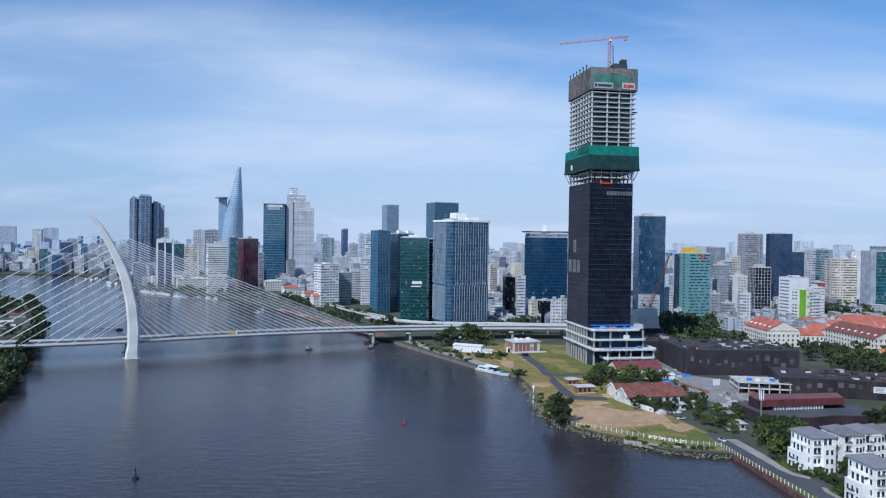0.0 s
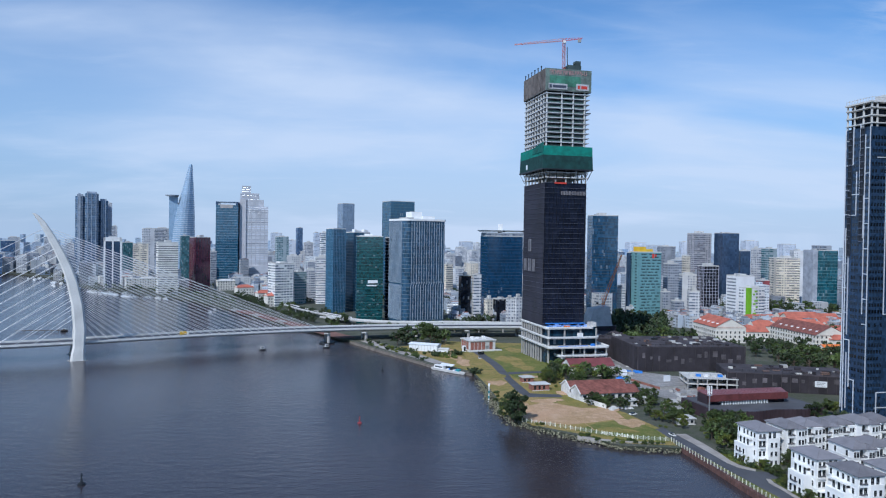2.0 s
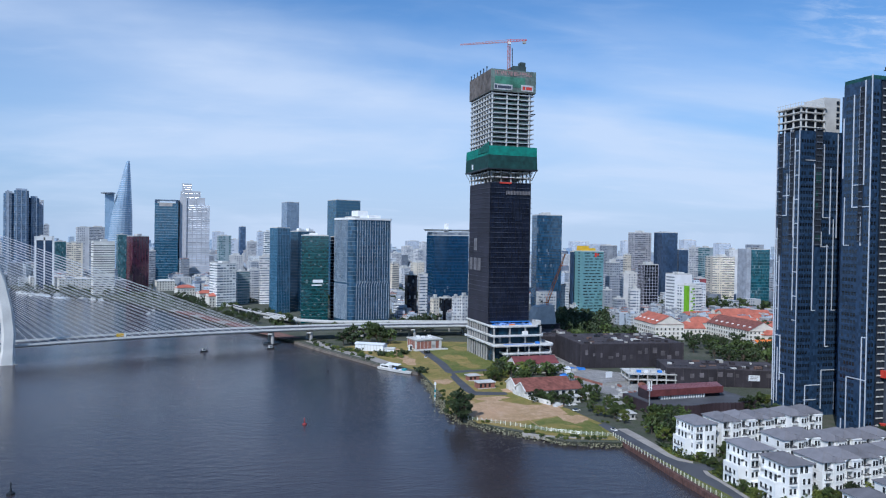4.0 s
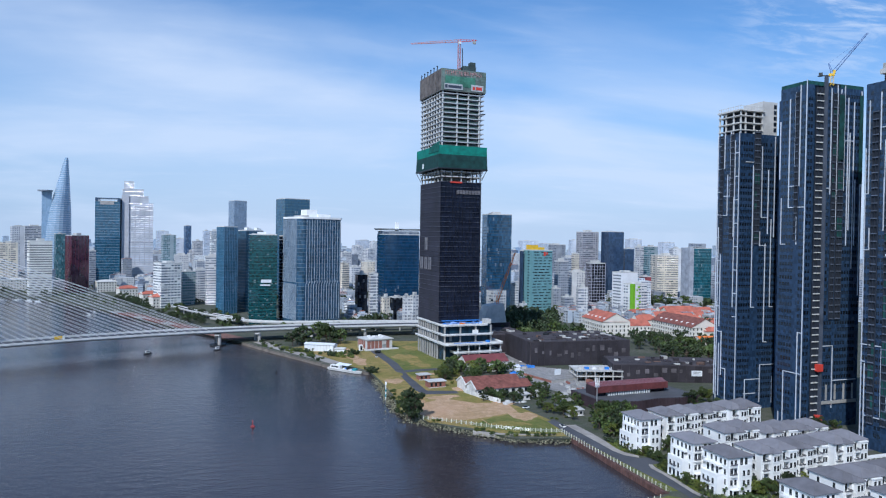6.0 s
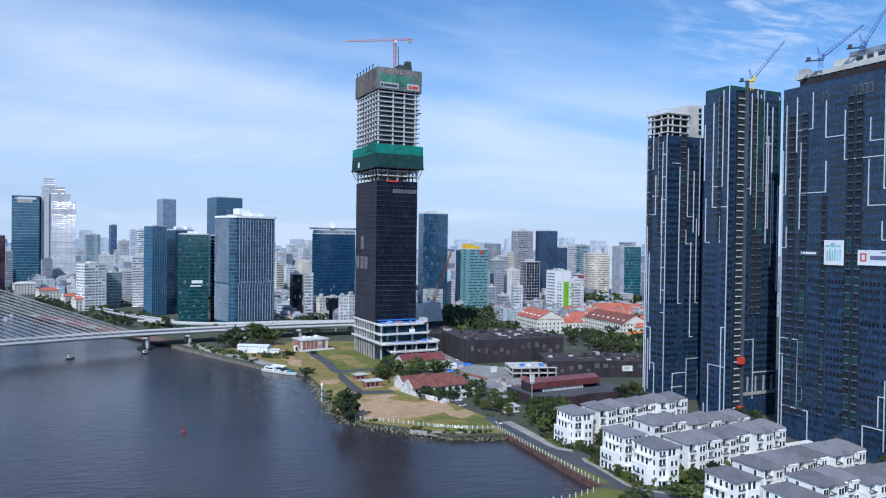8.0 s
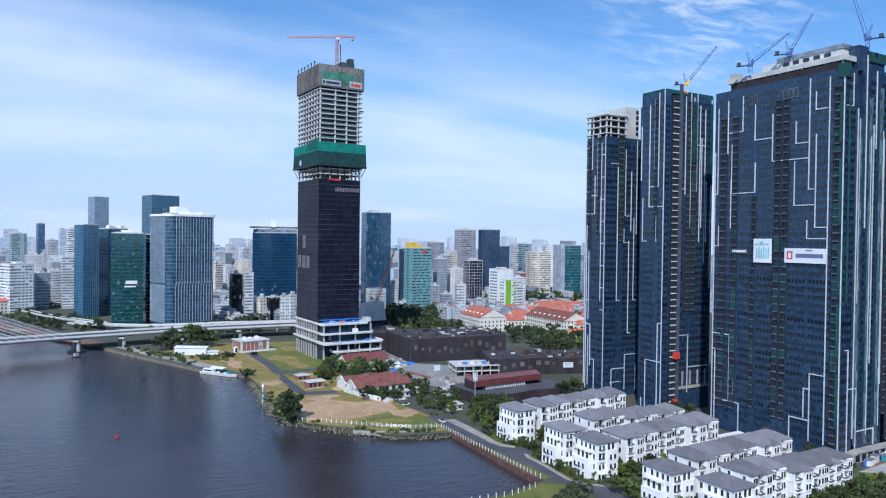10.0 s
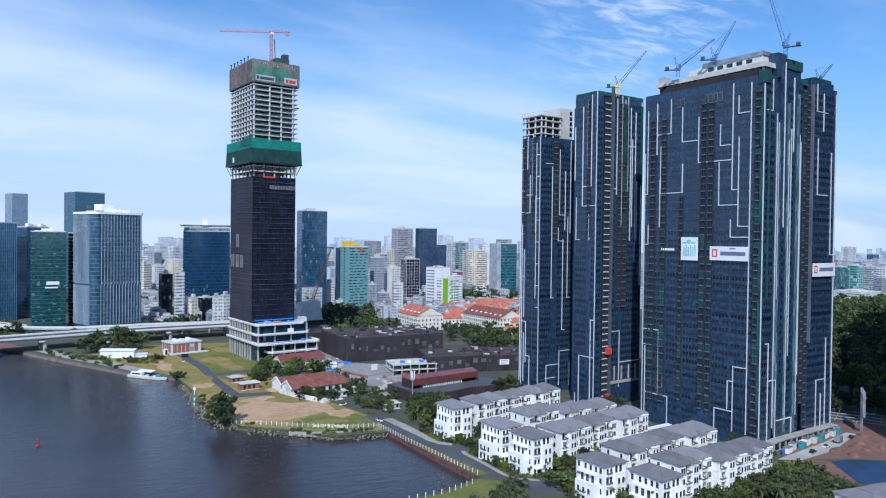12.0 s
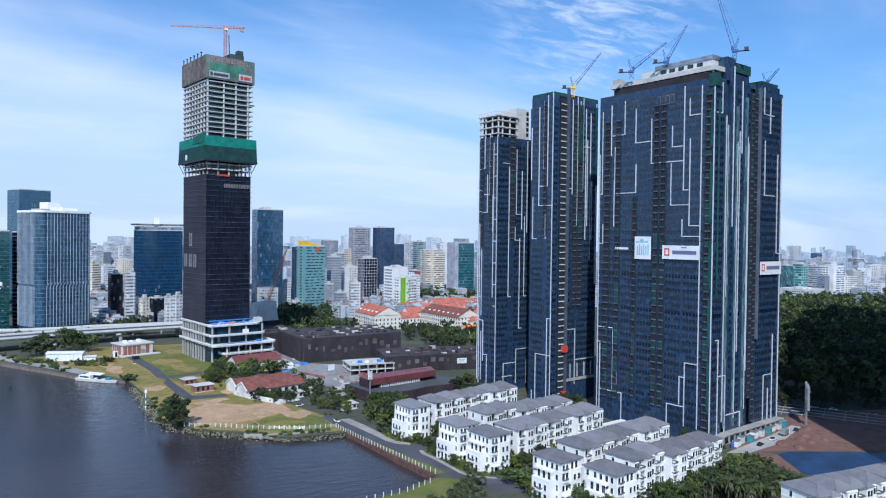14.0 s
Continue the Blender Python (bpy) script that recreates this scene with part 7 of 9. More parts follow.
def low_city():
    rnd = random.Random(21)
    kinds = [(Geo(), facade("low_white_houses", (0.5, 0.51, 0.53), (0.2, 0.22, 0.25), 3.5, 3.3, 0.5, 0.45, island=0.3), "crowd of small white and cream city blocks"),
             (Geo(), facade("low_grey_houses", (0.3, 0.32, 0.36), (0.16, 0.18, 0.22), 3.0, 3.3, 0.55, 0.5, island=0.35), "crowd of small grey city blocks"),
             (Geo(), facade("far_pale_blocks", (0.42, 0.49, 0.58), (0.32, 0.38, 0.46), 4.5, 3.6, 0.55, 0.5, island=0.18), "far skyline blocks coloured pale blue to stand in for haze")]
    for _ in range(9000):
        az = rnd.uniform(-72, 42)
        d = rnd.triangular(780, 4750, 1900)
        x, y = polar(az, d)
        if d < clear_of(az, d) or not inside(x, y, LAND_EDGE):
            continue
        if min(math.hypot(x - px, y - py) for px, py in CITY_SHORE[:14]) < 70:
            continue
        # past 2900 m the wall colour is washed pale blue to paint haze
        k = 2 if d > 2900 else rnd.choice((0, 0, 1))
        w, b = rnd.uniform(8, 20) * (1 + d / 4200), rnd.uniform(8, 22) * (1 + d / 4200)
        h = rnd.uniform(8, 22) + (rnd.uniform(8, 34) if rnd.random() < 0.2 else 0)
        if d > 2900:
            h = rnd.uniform(14, 42) + (rnd.uniform(15, 48) if rnd.random() < 0.1 else 0)
        t = radians(rnd.choice((8, 22, 30, -5)) + rnd.uniform(-3, 3))
        c, s = math.cos(t), math.sin(t)
        poly = [(x + c * p - s * q, y + s * p + c * q) for p, q in ((-w / 2, -b / 2), (w / 2, -b / 2), (w / 2, b / 2), (-w / 2, b / 2))]
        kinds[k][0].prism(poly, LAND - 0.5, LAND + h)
        if rnd.random() < 0.5 and d < 2600:
            poly = [(x + c * p - s * q, y + s * p + c * q) for p, q in ((-w / 4, -b / 4), (w / 6, -b / 4), (w / 6, b / 5), (-w / 4, b / 5))]
            kinds[k][0].prism(poly, LAND + h, LAND + h + rnd.uniform(1.5, 4))
    taken = [(285, 625, 360, 690), (365, 565, 460, 690), (335, 495, 405, 585), (425, 750, 500, 790), (460, 690, 530, 725), (385, 695, 445, 730), (160, 595, 265, 665)]
    for _ in range(700):
        az, d = rnd.uniform(-34, -4), rnd.uniform(715, 960)
        x, y = polar(az, d)
        if -20.8 < az < -10 and d < 900 or az < -20.8 and d < 815 or az > -16.5 and d < 750 or any(x0 < x < x1 and y0 < y < y1 for x0, y0, x1, y1 in taken):
            continue
        w, b, h = rnd.uniform(5, 11), rnd.uniform(8, 16), rnd.uniform(5, 15)
        t = radians(rnd.choice((4, 14)) + rnd.uniform(-4, 4))
        c, s = math.cos(t), math.sin(t)
        spin = lambda p, q: (x + c * p - s * q, y + s * p + c * q)
        k = rnd.choice((0, 0, 0, 1))
        kinds[k][0].prism([spin(*p) for p in ((-w / 2, -b / 2), (w / 2, -b / 2), (w / 2, b / 2), (-w / 2, b / 2))], LAND - 0.5, LAND + h)
        if rnd.random() < 0.6:
            kinds[k][0].prism([spin(*p) for p in ((-w / 3, -b / 6), (w / 4, -b / 6), (w / 4, b / 3), (-w / 3, b / 3))], LAND + h, LAND + h + rnd.uniform(1.5, 3.4))
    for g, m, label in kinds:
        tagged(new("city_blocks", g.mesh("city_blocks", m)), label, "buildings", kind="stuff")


low_city()


# ---- houses and sheds near the water ----
def gable(g, x0, y0, x1, y1, z, h, along_x=True, over=0.6, thick=0.25):
    x0, y0, x1, y1 = x0 - over, y0 - over, x1 + over, y1 + over
    if along_x:
        m = (y0 + y1) / 2
        a, b = (x0, m, z + h), (x1, m, z + h)
        g.face([(x0, y0, z), (x1, y0, z), b, a]).face([(x1, y1, z), (x0, y1, z), a, b])
        g.face([(x0, y0, z - thick), (x0, y1, z - thick), (x1, y1, z - thick), (x1, y0, z - thick)]).face([(x0, y0, z - thick), (x1, y0, z - thick), (x1, y0, z), (x0, y0, z)])
        g.face([(x1, y1, z - thick), (x0, y1, z - thick), (x0, y1, z), (x1, y1, z)])
    else:
        m = (x0 + x1) / 2
        a, b = (m, y0, z + h), (m, y1, z + h)
        g.face([(x1, y0, z), (x1, y1, z), b, a]).face([(x0, y1, z), (x0, y0, z), a, b])
        g.face([(x0, y0, z - thick), (x0, y1, z - thick), (x1, y1, z - thick), (x1, y0, z - thick)]).face([(x0, y1, z - thick), (x0, y0, z - thick), (x0, y0, z), (x0, y1, z)])
        g.face([(x1, y0, z - thick), (x1, y1, z - thick), (x1, y1, z), (x1, y0, z)])
    return g


def gable_wall(g, x0, y0, x1, y1, z, h, along_x=True):
    if along_x:
        m = (y0 + y1) / 2
        g.face([(x0, y1, z), (x0, y0, z), (x0, m, z + h)]).face([(x1, y0, z), (x1, y1, z), (x1, m, z + h)])
    else:
        m = (x0 + x1) / 2
        g.face([(x0, y0, z), (x1, y0, z), (m, y0, z + h)]).face([(x1, y1, z), (x0, y1, z), (m, y1, z + h)])
    return g


SMALL_WIN = window_pair(1.3, 2.0)


def colonial(x, y, yaw, w, d, eave, ridge, label, along_x=False, roof=RED_TILE, hips=False):
    root = thing("house", x, y, LAND, yaw, label, "house")
    walls = gable_wall(Geo().box(0, 0, 0, w, d, eave), 0, 0, w, d, eave, ridge - eave - 0.1, along_x)
    part("wall", walls, mat("cream_white_render", (0.72, 0.68, 0.6), 0.7, var=0.1), root)
    part("roof", hip_roof(Geo(), 0, 0, w, d, eave + 0.2, ridge - eave) if hips else gable(Geo(), 0, 0, w, d, eave + 0.1, ridge - eave, along_x), roof, root, "red clay tile roof")
    n = 1 if hips and x > 200 else max(2, int(eave / 4))
    for f in range(n):
        for i in range(int(w / 4)):
            piece("window", SMALL_WIN[1], root, 2 + i * (w - 4) / max(1, int(w / 4) - 1), 0, 1.2 + f * 4)
        for i in range(int(d / 4) if x > 0 else 0):
            piece("window", SMALL_WIN[1], root, 0, 2 + i * (d - 4) / max(1, int(d / 4) - 1), 1.2 + f * 4, -90)
        part("string_course", Geo().box(-0.2, -0.2, 4 * f + 3.7, w + 0.2, d + 0.2, 4 * f + 3.95), WHITE, root)
    if not along_x and not hips:
        dormer = Geo().box(-0.1, -0.6, 0, 2.0, 0.6, 1.0)
        me = gable(dormer, -0.2, -0.6, 2.0, 0.6, 1.0, 0.6, True, 0.15).mesh("dormer", WHITE)
        for i in range(int(d / 9)):
            piece("dormer", me, root, w * 0.12, 5 + i * 9, eave + (ridge - eave) * 0.25)
    return root


colonial(292, 640, 2, 30, 46, 15, 23, "three-storey cream colonial building with red tile roof")
colonial(327, 655, -2, 24, 20, 9, 14, "small cream wing with red tile roof", True)
colonial(372, 612, 4, 30, 70, 12, 20, "cream colonial building with dark red tile roof", roof=OLD_TILE)
colonial(405, 575, 4, 44, 60, 13, 22, "cream colonial building with bright red tile roof")
colonial(340, 505, 2, 60, 14, 8, 12, "long cream building with a green and red roof", True, roof=mat("faded_green_roof", (0.08, 0.2, 0.15), 0.7, var=0.3))
colonial(352, 562, 2, 22, 16, 6, 10, "small house with an orange tile roof", True, roof=ORANGE_PAINT)
colonial(430, 760, 0, 60, 20, 10, 16, "long cream building with red tile roof", True)
colonial(470, 700, 5, 50, 18, 10, 16, "long cream building with red tile roof", True)
colonial(395, 705, 5, 40, 18, 9, 15, "cream building with red tile roof", True)
colonial(500, 640, 5, 60, 18, 10, 16, "long cream building with red tile roof", True)
colonial(540, 760, 5, 60, 20, 10, 16, "long cream building with red tile roof", True)
for az, d, w, wide in ((-26.6, 850, 44, 14), (-28.4, 830, 50, 16), (-29.9, 800, 40, 15), (-31.2, 770, 46, 16), (-29.0, 905, 60, 15), (-31.6, 860, 52, 16), (-27.2, 790, 26, 12), (-32.4, 720, 36, 14)):
    x, y = polar(az, d)
    colonial(x, y, 6, w, wide, 8.5, 14, "long cream building with red tile roof", True, hips=True)
for az, d, w in ((13.2, 1120, 26), (11.6, 1010, 30), (10.9, 960, 24)):
    x, y = polar(az, d)
    colonial(x, y, 30, w, 16, 14, 18, "cream waterfront building with red roof", True, hips=True)
for az, d, w in ((23.0, 1400, 60), (21.2, 1330, 50), (14.7, 1250, 30)):
    x, y = polar(az, d)
    colonial(x, y, 30, w, 20, 16, 19, "long white riverside hotel building", True, roof=PALE_CONCRETE, hips=True)


def brick_hall():
    root = thing("utility_building", 56, 584, LAND, 19, "low red-brick utility building with pale frame and flat roof", "building")
    W, D, H = 23.6, 18.5, 8.2
    part("wall", Geo().box(0, 0, 0, W, D, H), PALE_CONCRETE, root)
    part("roof_slab", Geo().box(-0.8, -0.8, H, W + 0.8, D + 0.8, H + 0.7), PALE_CONCRETE, root)
    panel = Geo().box(0.3, -0.12, 0.9, 3.2, 0.0, H - 0.9)
    me = panel.mesh("brick_panel", BRICK)
    for i in range(6):
        if i not in (4,):
            piece("brick_panel", me, root, 0.2 + i * 3.5, 0)
    for i in range(4):
        piece("brick_panel", me, root, 0, D - 0.8 - i * 3.7, 0, -90)
    for i, (x, y) in enumerate(((4, 5), (10, 10), (16, 8), (7, 14), (18, 14))):
        part("roof_unit", Geo().box(x, y, H + 0.7, x + 2.5, y + 2.0, H + 2.0), WHITE, root)
    part("roller_door", Geo().box(14.3, -0.14, 0, 17.4, 0, 4), STEEL, root)
    part("plinth", Geo().box(-3, -5, 0, W + 4, -0.2, 0.8), PALE_CONCRETE, root)
    gate = thing("guard_hut", 62, 566, LAND, 20, "small grey guard hut with a flat roof", "hut")
    part("body", Geo().box(0, 0, 0, 4, 3, 2.8), PANE, gate)
    part("roof", Geo().box(-0.6, -0.6, 2.8, 4.6, 3.6, 3.1), PALE_CONCRETE, gate)
    kiosk = thing("guard_hut", 50, 580, LAND, 20, "small white kiosk with dark openings", "hut")
    part("body", Geo().box(0, 0, 0, 2.5, 2.5, 5), WHITE, kiosk)
    part("opening", Geo().box(0.4, -0.05, 0.6, 2.1, 0, 4.2), PANE, kiosk)


brick_hall()


def flat_hut(x, y, yaw, w, d, h, wall, label):
    root = thing("hut", x, y, LAND, yaw, label, "hut")
    part("wall", Geo().box(0, 0, 0, w, d, h), wall, root)
    part("roof", Geo().box(-0.7, -0.7, h, w + 0.7, d + 0.7, h + 0.4), PALE_CONCRETE, root)
    for i in range(max(1, int(w / 3))):
        part("opening", Geo().box(0.8 + i * 3, -0.06, 0.9, 2.2 + i * 3, 0, h - 0.7), PANE, root)
    part("base", Geo().box(-0.4, -0.4, 0, w + 0.4, -0.02, 0.4), PALE_CONCRETE, root)
    return root


flat_hut(79, 456, 12, 7.5, 6, 3.2, BRICK, "small brick hut with a flat pale roof")
flat_hut(81, 431, 12, 11, 7, 3.8, BRICK, "small brick pump house with a flat pale roof")
flat_hut(142, 352, 5, 9, 7, 3.0, CONCRETE, "grey carport roof among the trees")
flat_hut(128, 392, 5, 6, 5, 3.2, PALE_CONCRETE, "small white hut among the trees")


def shed():
    root = thing("shed", 4.8, 587, LAND, -22, "long white sheeted shed on the quay", "shed")
    part("wall", Geo().box(0, 0, 0, 25, 10, 5.6), PLASTIC_WHITE, root)
    part("roof", gable(Geo(), 0, 0, 25, 10, 5.6, 1.0), PLASTIC_WHITE, root)
    rib = Geo().box(-0.08, -0.12, 0, 0.08, 0, 5.6).mesh("wall_rib", PALE_CONCRETE)
    for i in range(10):
        piece("wall_rib", rib, root, 0.6 + i * 2.65, 0)
    low = thing("shed", 29, 577, LAND, -14, "low white annex shed", "shed")
    part("wall", Geo().box(0, 0, 0, 8, 7, 2.8), PLASTIC_WHITE, low)
    part("roof", gable(Geo(), 0, 0, 8, 7, 2.8, 0.8), PALE_CONCRETE, low)


shed()


def pontoon():
    root = thing("boat", 22.4, 513.2, 0, -46.1, "long low white moored pontoon boat with small cabins", "boat")
    L_ = 30
    hull = [[(-1, 1.4, 0.2), (0, -1.9, 0.2), (L_ - 4, -1.9, 0.2), (L_, 0, 0.2), (L_ - 4, 1.9, 0.2), (0, 1.9, 0.2)], [(-1.5, 1.4, 1.7), (-0.5, -2.1, 1.7), (L_ - 4, -2.1, 1.7), (L_ + 1.2, 0, 2.1), (L_ - 4, 2.1, 1.7), (-0.5, 2.1, 1.7)]]
    part("hull", Geo().loft(hull), PALE_CONCRETE, root)
    part("keel", Geo().loft([[(x, y, -0.8) for x, y, z in hull[0]], hull[0]]), DARK_METAL, root)
    part("cabin", Geo().box(2, -1.4, 1.7, 11, 1.4, 4.0), WHITE, root)
    part("canopy", Geo().loft([[(5, 1, 4.0), (17, 1, 4.0), (17, 5, 4.8), (5, 5, 4.8)], [(5, 1, 4.15), (17, 1, 4.15), (17, 5, 4.95), (5, 5, 4.95)]]), PLASTIC_WHITE, root)
    part("window", Geo().box(3, -1.46, 2.4, 10, -1.4, 3.4), PANE, root)
    part("wheelhouse", Geo().box(L_ - 7, -1.2, 1.7, L_ - 4, 1.2, 3.3), TEAL_PAINT, root)
    for i in range(9):
        part("deck_load", Geo().box(12 + i * 1.7, -1.3 + (i * 7 % 5) * 0.3, 1.7, 13.1 + i * 1.7, 0.2 + (i * 3 % 4) * 0.3, 2.2 + (i * 5 % 4) * 0.35), (CONCRETE, PLASTIC_WHITE, BLUE_TARP, DARK_METAL)[i % 4], root)


pontoon()


def red_hall():
    root = thing("warehouse", 104, 405, LAND, 10, "old twin-gabled warehouse with weathered red tile roofs", "warehouse")
    W = 38
    white = mat("stained_white_wall", (0.66, 0.64, 0.6), 0.8, var=0.3)
    for k, (y0, y1, inset) in enumerate(((0, 13, 0), (15, 28, 0))):
        part("wall", gable_wall(Geo().box(inset, y0, 0, W, y1, 4.0), inset, y0, W, y1, 4.0, 3.3), white, root)
        part("roof", gable(Geo(), inset + 0.6, y0, W, y1, 4.1, 3.5), OLD_TILE, root, "weathered red tile roof")
        part("gable_cap", Geo().loft([[(inset - 0.5, y0 - 1, 3.6), (inset + 0.3, y0 - 1, 3.6), (inset + 0.3, y0 - 1, 4.4), (inset - 0.5, y0 - 1, 4.4)],
                                      [(inset - 0.5, (y0 + y1) / 2, 7.4), (inset + 0.3, (y0 + y1) / 2, 7.4), (inset + 0.3, (y0 + y1) / 2, 8.3), (inset - 0.5, (y0 + y1) / 2, 8.3)],
                                      [(inset - 0.5, y1 + 1, 3.6), (inset + 0.3, y1 + 1, 3.6), (inset + 0.3, y1 + 1, 4.4), (inset - 0.5, y1 + 1, 4.4)]]), white, root)
    for i in range(8):
        part("opening", Geo().box(2 + i * 4.5, -0.08, 0.8, 4.5 + i * 4.5, 0, 3.2), PANE, root)
    wall = thing("garden_wall", 100, 400, LAND, 0, "stained white boundary wall along the old warehouse", "wall")
    for i, (x0, y0, x1, y1) in enumerate(((2, 40, 0, 16), (0, 16, 6, 0), (6, 0, 14, -14))):
        part("wall_panel", Geo().prism([(x0, y0), (x1, y1), (x1 + 0.4, y1 + 0.1), (x0 + 0.4, y0 + 0.1)][::-1], 0, 2.6), white, wall)
    old = thing("warehouse", 117, 482, LAND, 10, "overgrown old building with a maroon roof", "warehouse")
    part("wall", gable_wall(Geo().box(0, 0, 0, 33, 15, 6), 0, 0, 33, 15, 6, 4.2), white, old)
    part("roof", gable(Geo(), 0, 0, 33, 15, 6.1, 4.5), MAROON, old, "maroon metal roof")
    part("lean_to", Geo().box(0, -5, 0, 30, -0.02, 3), white, old)
    part("lean_to_roof", Geo().loft([[(-0.5, -5.6, 3), (31, -5.6, 3), (31, 0, 4.4), (-0.5, 0, 4.4)], [(-0.5, -5.6, 3.2), (31, -5.6, 3.2), (31, 0, 4.6), (-0.5, 0, 4.6)]]), CONCRETE, old)
    for i in range(7):
        part("opening", Geo().box(2 + i * 4.4, -5.06, 0.6, 4.6 + i * 4.4, -5, 2.4), PANE, old)


red_hall()
for x, y, yaw, w, d, h in ((146, 372, 20, 8, 6, 3.0), (150, 388, 8, 6, 5, 3.2), (138, 398, 10, 7, 4, 2.8), (156, 330, 12, 7, 5, 2.8)):
    hut = thing("shed", x, y, LAND, yaw, "small grey-roofed shed among the trees", "shed")
    part("wall", Geo().box(0, 0, 0, w, d, h), PALE_CONCRETE, hut)
    part("roof", gable(Geo(), 0, 0, w, d, h, 1.1), CONCRETE, hut, "grey sheet roof")
    part("door", Geo().box(1.0, -0.06, 0, 2.0, -0.01, 2.1), DARK_METAL, hut)
heap_rnd = random.Random(14)
for i in range(9):
    x, y = 116 + heap_rnd.uniform(0, 14), 382 + heap_rnd.uniform(0, 6)
    heap = thing("rubble_heap", x, y, LAND, heap_rnd.uniform(0, 90), "pale heap of broken concrete at the field's edge", "heap", "rubble heaps")
    w, h = heap_rnd.uniform(1.2, 3.0), heap_rnd.uniform(0.5, 1.4)
    part("mound", Geo().loft([[(math.cos(a * 0.9) * w * f * heap_rnd.uniform(0.7, 1.2), math.sin(a * 0.9) * w * f * heap_rnd.uniform(0.7, 1.2), z * h) for a in range(7)] for f, z in ((1, -0.05), (0.7, 0.6), (0.25, 1.0))]), PALE_CONCRETE, heap)


def restaurant():
    root = thing("pavilion", 164, 352, LAND, 10, "dark maroon two-storey pavilion with a flat metal roof", "building")
    wall = mat("dark_maroon_cladding", (0.042, 0.028, 0.034), 0.7, var=0.25, each=0.15)
    n = 28
    front = [(i * 64 / n, 2.2 * math.sin(i * 0.5) * 0.5 - (3 if i < 4 else 0) * (4 - i) * -0.6) for i in range(n + 1)]
    part("base", Geo().prism(front + [(64, 36), (0, 36)], 0, 6.2), wall, root, "dark curved base wall")
    rib = Geo().box(-0.12, -0.25, 0, 0.12, 0.1, 6.6).mesh("wall_rib", wall)
    for x, y in front:
        piece("wall_rib", rib, root, x, y)
    part("terrace", Geo().prism([(x * 0.98 + 0.6, y + 0.6) for x, y in front] + [(63, 35), (1, 35)], 6.2, 6.4), ASPHALT, root)
    part("upper_wall", Geo().box(4, 17, 6.3, 52, 26.5, 11.4), wall, root)
    part("window_band", Geo().box(11, 14.6, 6.5, 40, 17, 8.8), glass("pale_lit_glass", (0.35, 0.38, 0.38), 1.0, 3.0, var=0.5, blinds=0.3), root, "pale glazed window band")
    post = Geo().box(-0.15, -0.2, 0, 0.15, 0.05, 2.5).mesh("window_post", WHITE)
    for i in range(18):
        piece("window_post", post, root, 11.6 + i * 1.62, 14.6, 6.5)
    part("roof", Geo().prism([(3, 14.1), (52, 14.5), (58, 27), (5, 28)], 11.4, 12.0, bottom=True), mat("pinkish_metal_roof", (0.22, 0.085, 0.085), 0.5, var=0.2), root, "maroon metal roof")
    part("roof_edge", Geo().prism([(2.5, 13.5), (52, 13.9), (52, 14.4), (2.5, 14.0)], 8.7, 12.3, bottom=True), mat("rust_red_fascia", (0.14, 0.042, 0.042), 0.6, var=0.3, scale=0.3), root)
    seam = Geo().box(-0.06, 0, 0, 0.06, 12.2, 0.12).mesh("roof_seam", MAROON)
    for i in range(22):
        piece("roof_seam", seam, root, 5.6 + i * 2.1, 14.8, 12.0)


restaurant()


RUST_SHEET = mat("rusty_sheet", (0.16, 0.1, 0.08), 0.8, var=0.3)


def netted_block(x, y, yaw, w, d, h, label, seed):
    root = thing("building_under_netting", x, y, LAND, yaw, label, "building")
    rnd = random.Random(seed)
    part("body", Geo().box(0, 0, 0, w, d, h), BROWN_NET, root, "brown-black dust netting over the walls")
    panel = Geo().box(0.1, -0.25, 0.2, 5.2, -0.05, h - 0.4).mesh("net_panel", DARK_NET)
    for i in range(int(w / 5.4)):
        piece("net_panel", panel, root, i * 5.4, 0)
    for i in range(int(d / 5.4)):
        piece("net_panel", panel, root, 0, d - i * 5.4, 0, -90)
    pale = mat("torn_netting_patch", (0.1, 0.088, 0.094), 0.9, var=0.4, each=0.3)
    for i in range(int(w / 6)):
        u, v = rnd.uniform(3, w - 5), rnd.uniform(h * 0.3, h * 0.6)
        u = 2 + i * 6 + rnd.uniform(0, 1.2)
        part("torn_patch", Geo().box(u, -0.34, v, u + rnd.uniform(1.5, 4), -0.27, v + rnd.uniform(2, h * 0.3)), pale, root, "torn place in the netting")
    for i in range(int(w * d / 80)):
        u, v = rnd.uniform(2, w - 6), rnd.uniform(2, d - 6)
        part("roof_clutter", Geo().box(u, v, h, u + rnd.uniform(1.0, 5), v + rnd.uniform(1.0, 4), h + rnd.uniform(0.3, 1.9)), rnd.choice((PALE_CONCRETE, CONCRETE, DARK_NET, BROWN_NET, DARK_NET, BROWN_NET, RUST_SHEET, DARK_METAL)), root)
    post = Geo().tube((0, 0, h), (0, 0, h + 2.2), 0.12, n=4).mesh("roof_post", DARK_METAL)
    for i in range(int(w / 4)):
        piece("roof_post", post, root, i * 4 + 1, 0.4)
    rail = Geo().tube((0, 0.4, h + 1.6), (w, 0.4, h + 1.6), 0.08, n=4)
    part("roof_rail", rail, DARK_METAL, root)
    return root


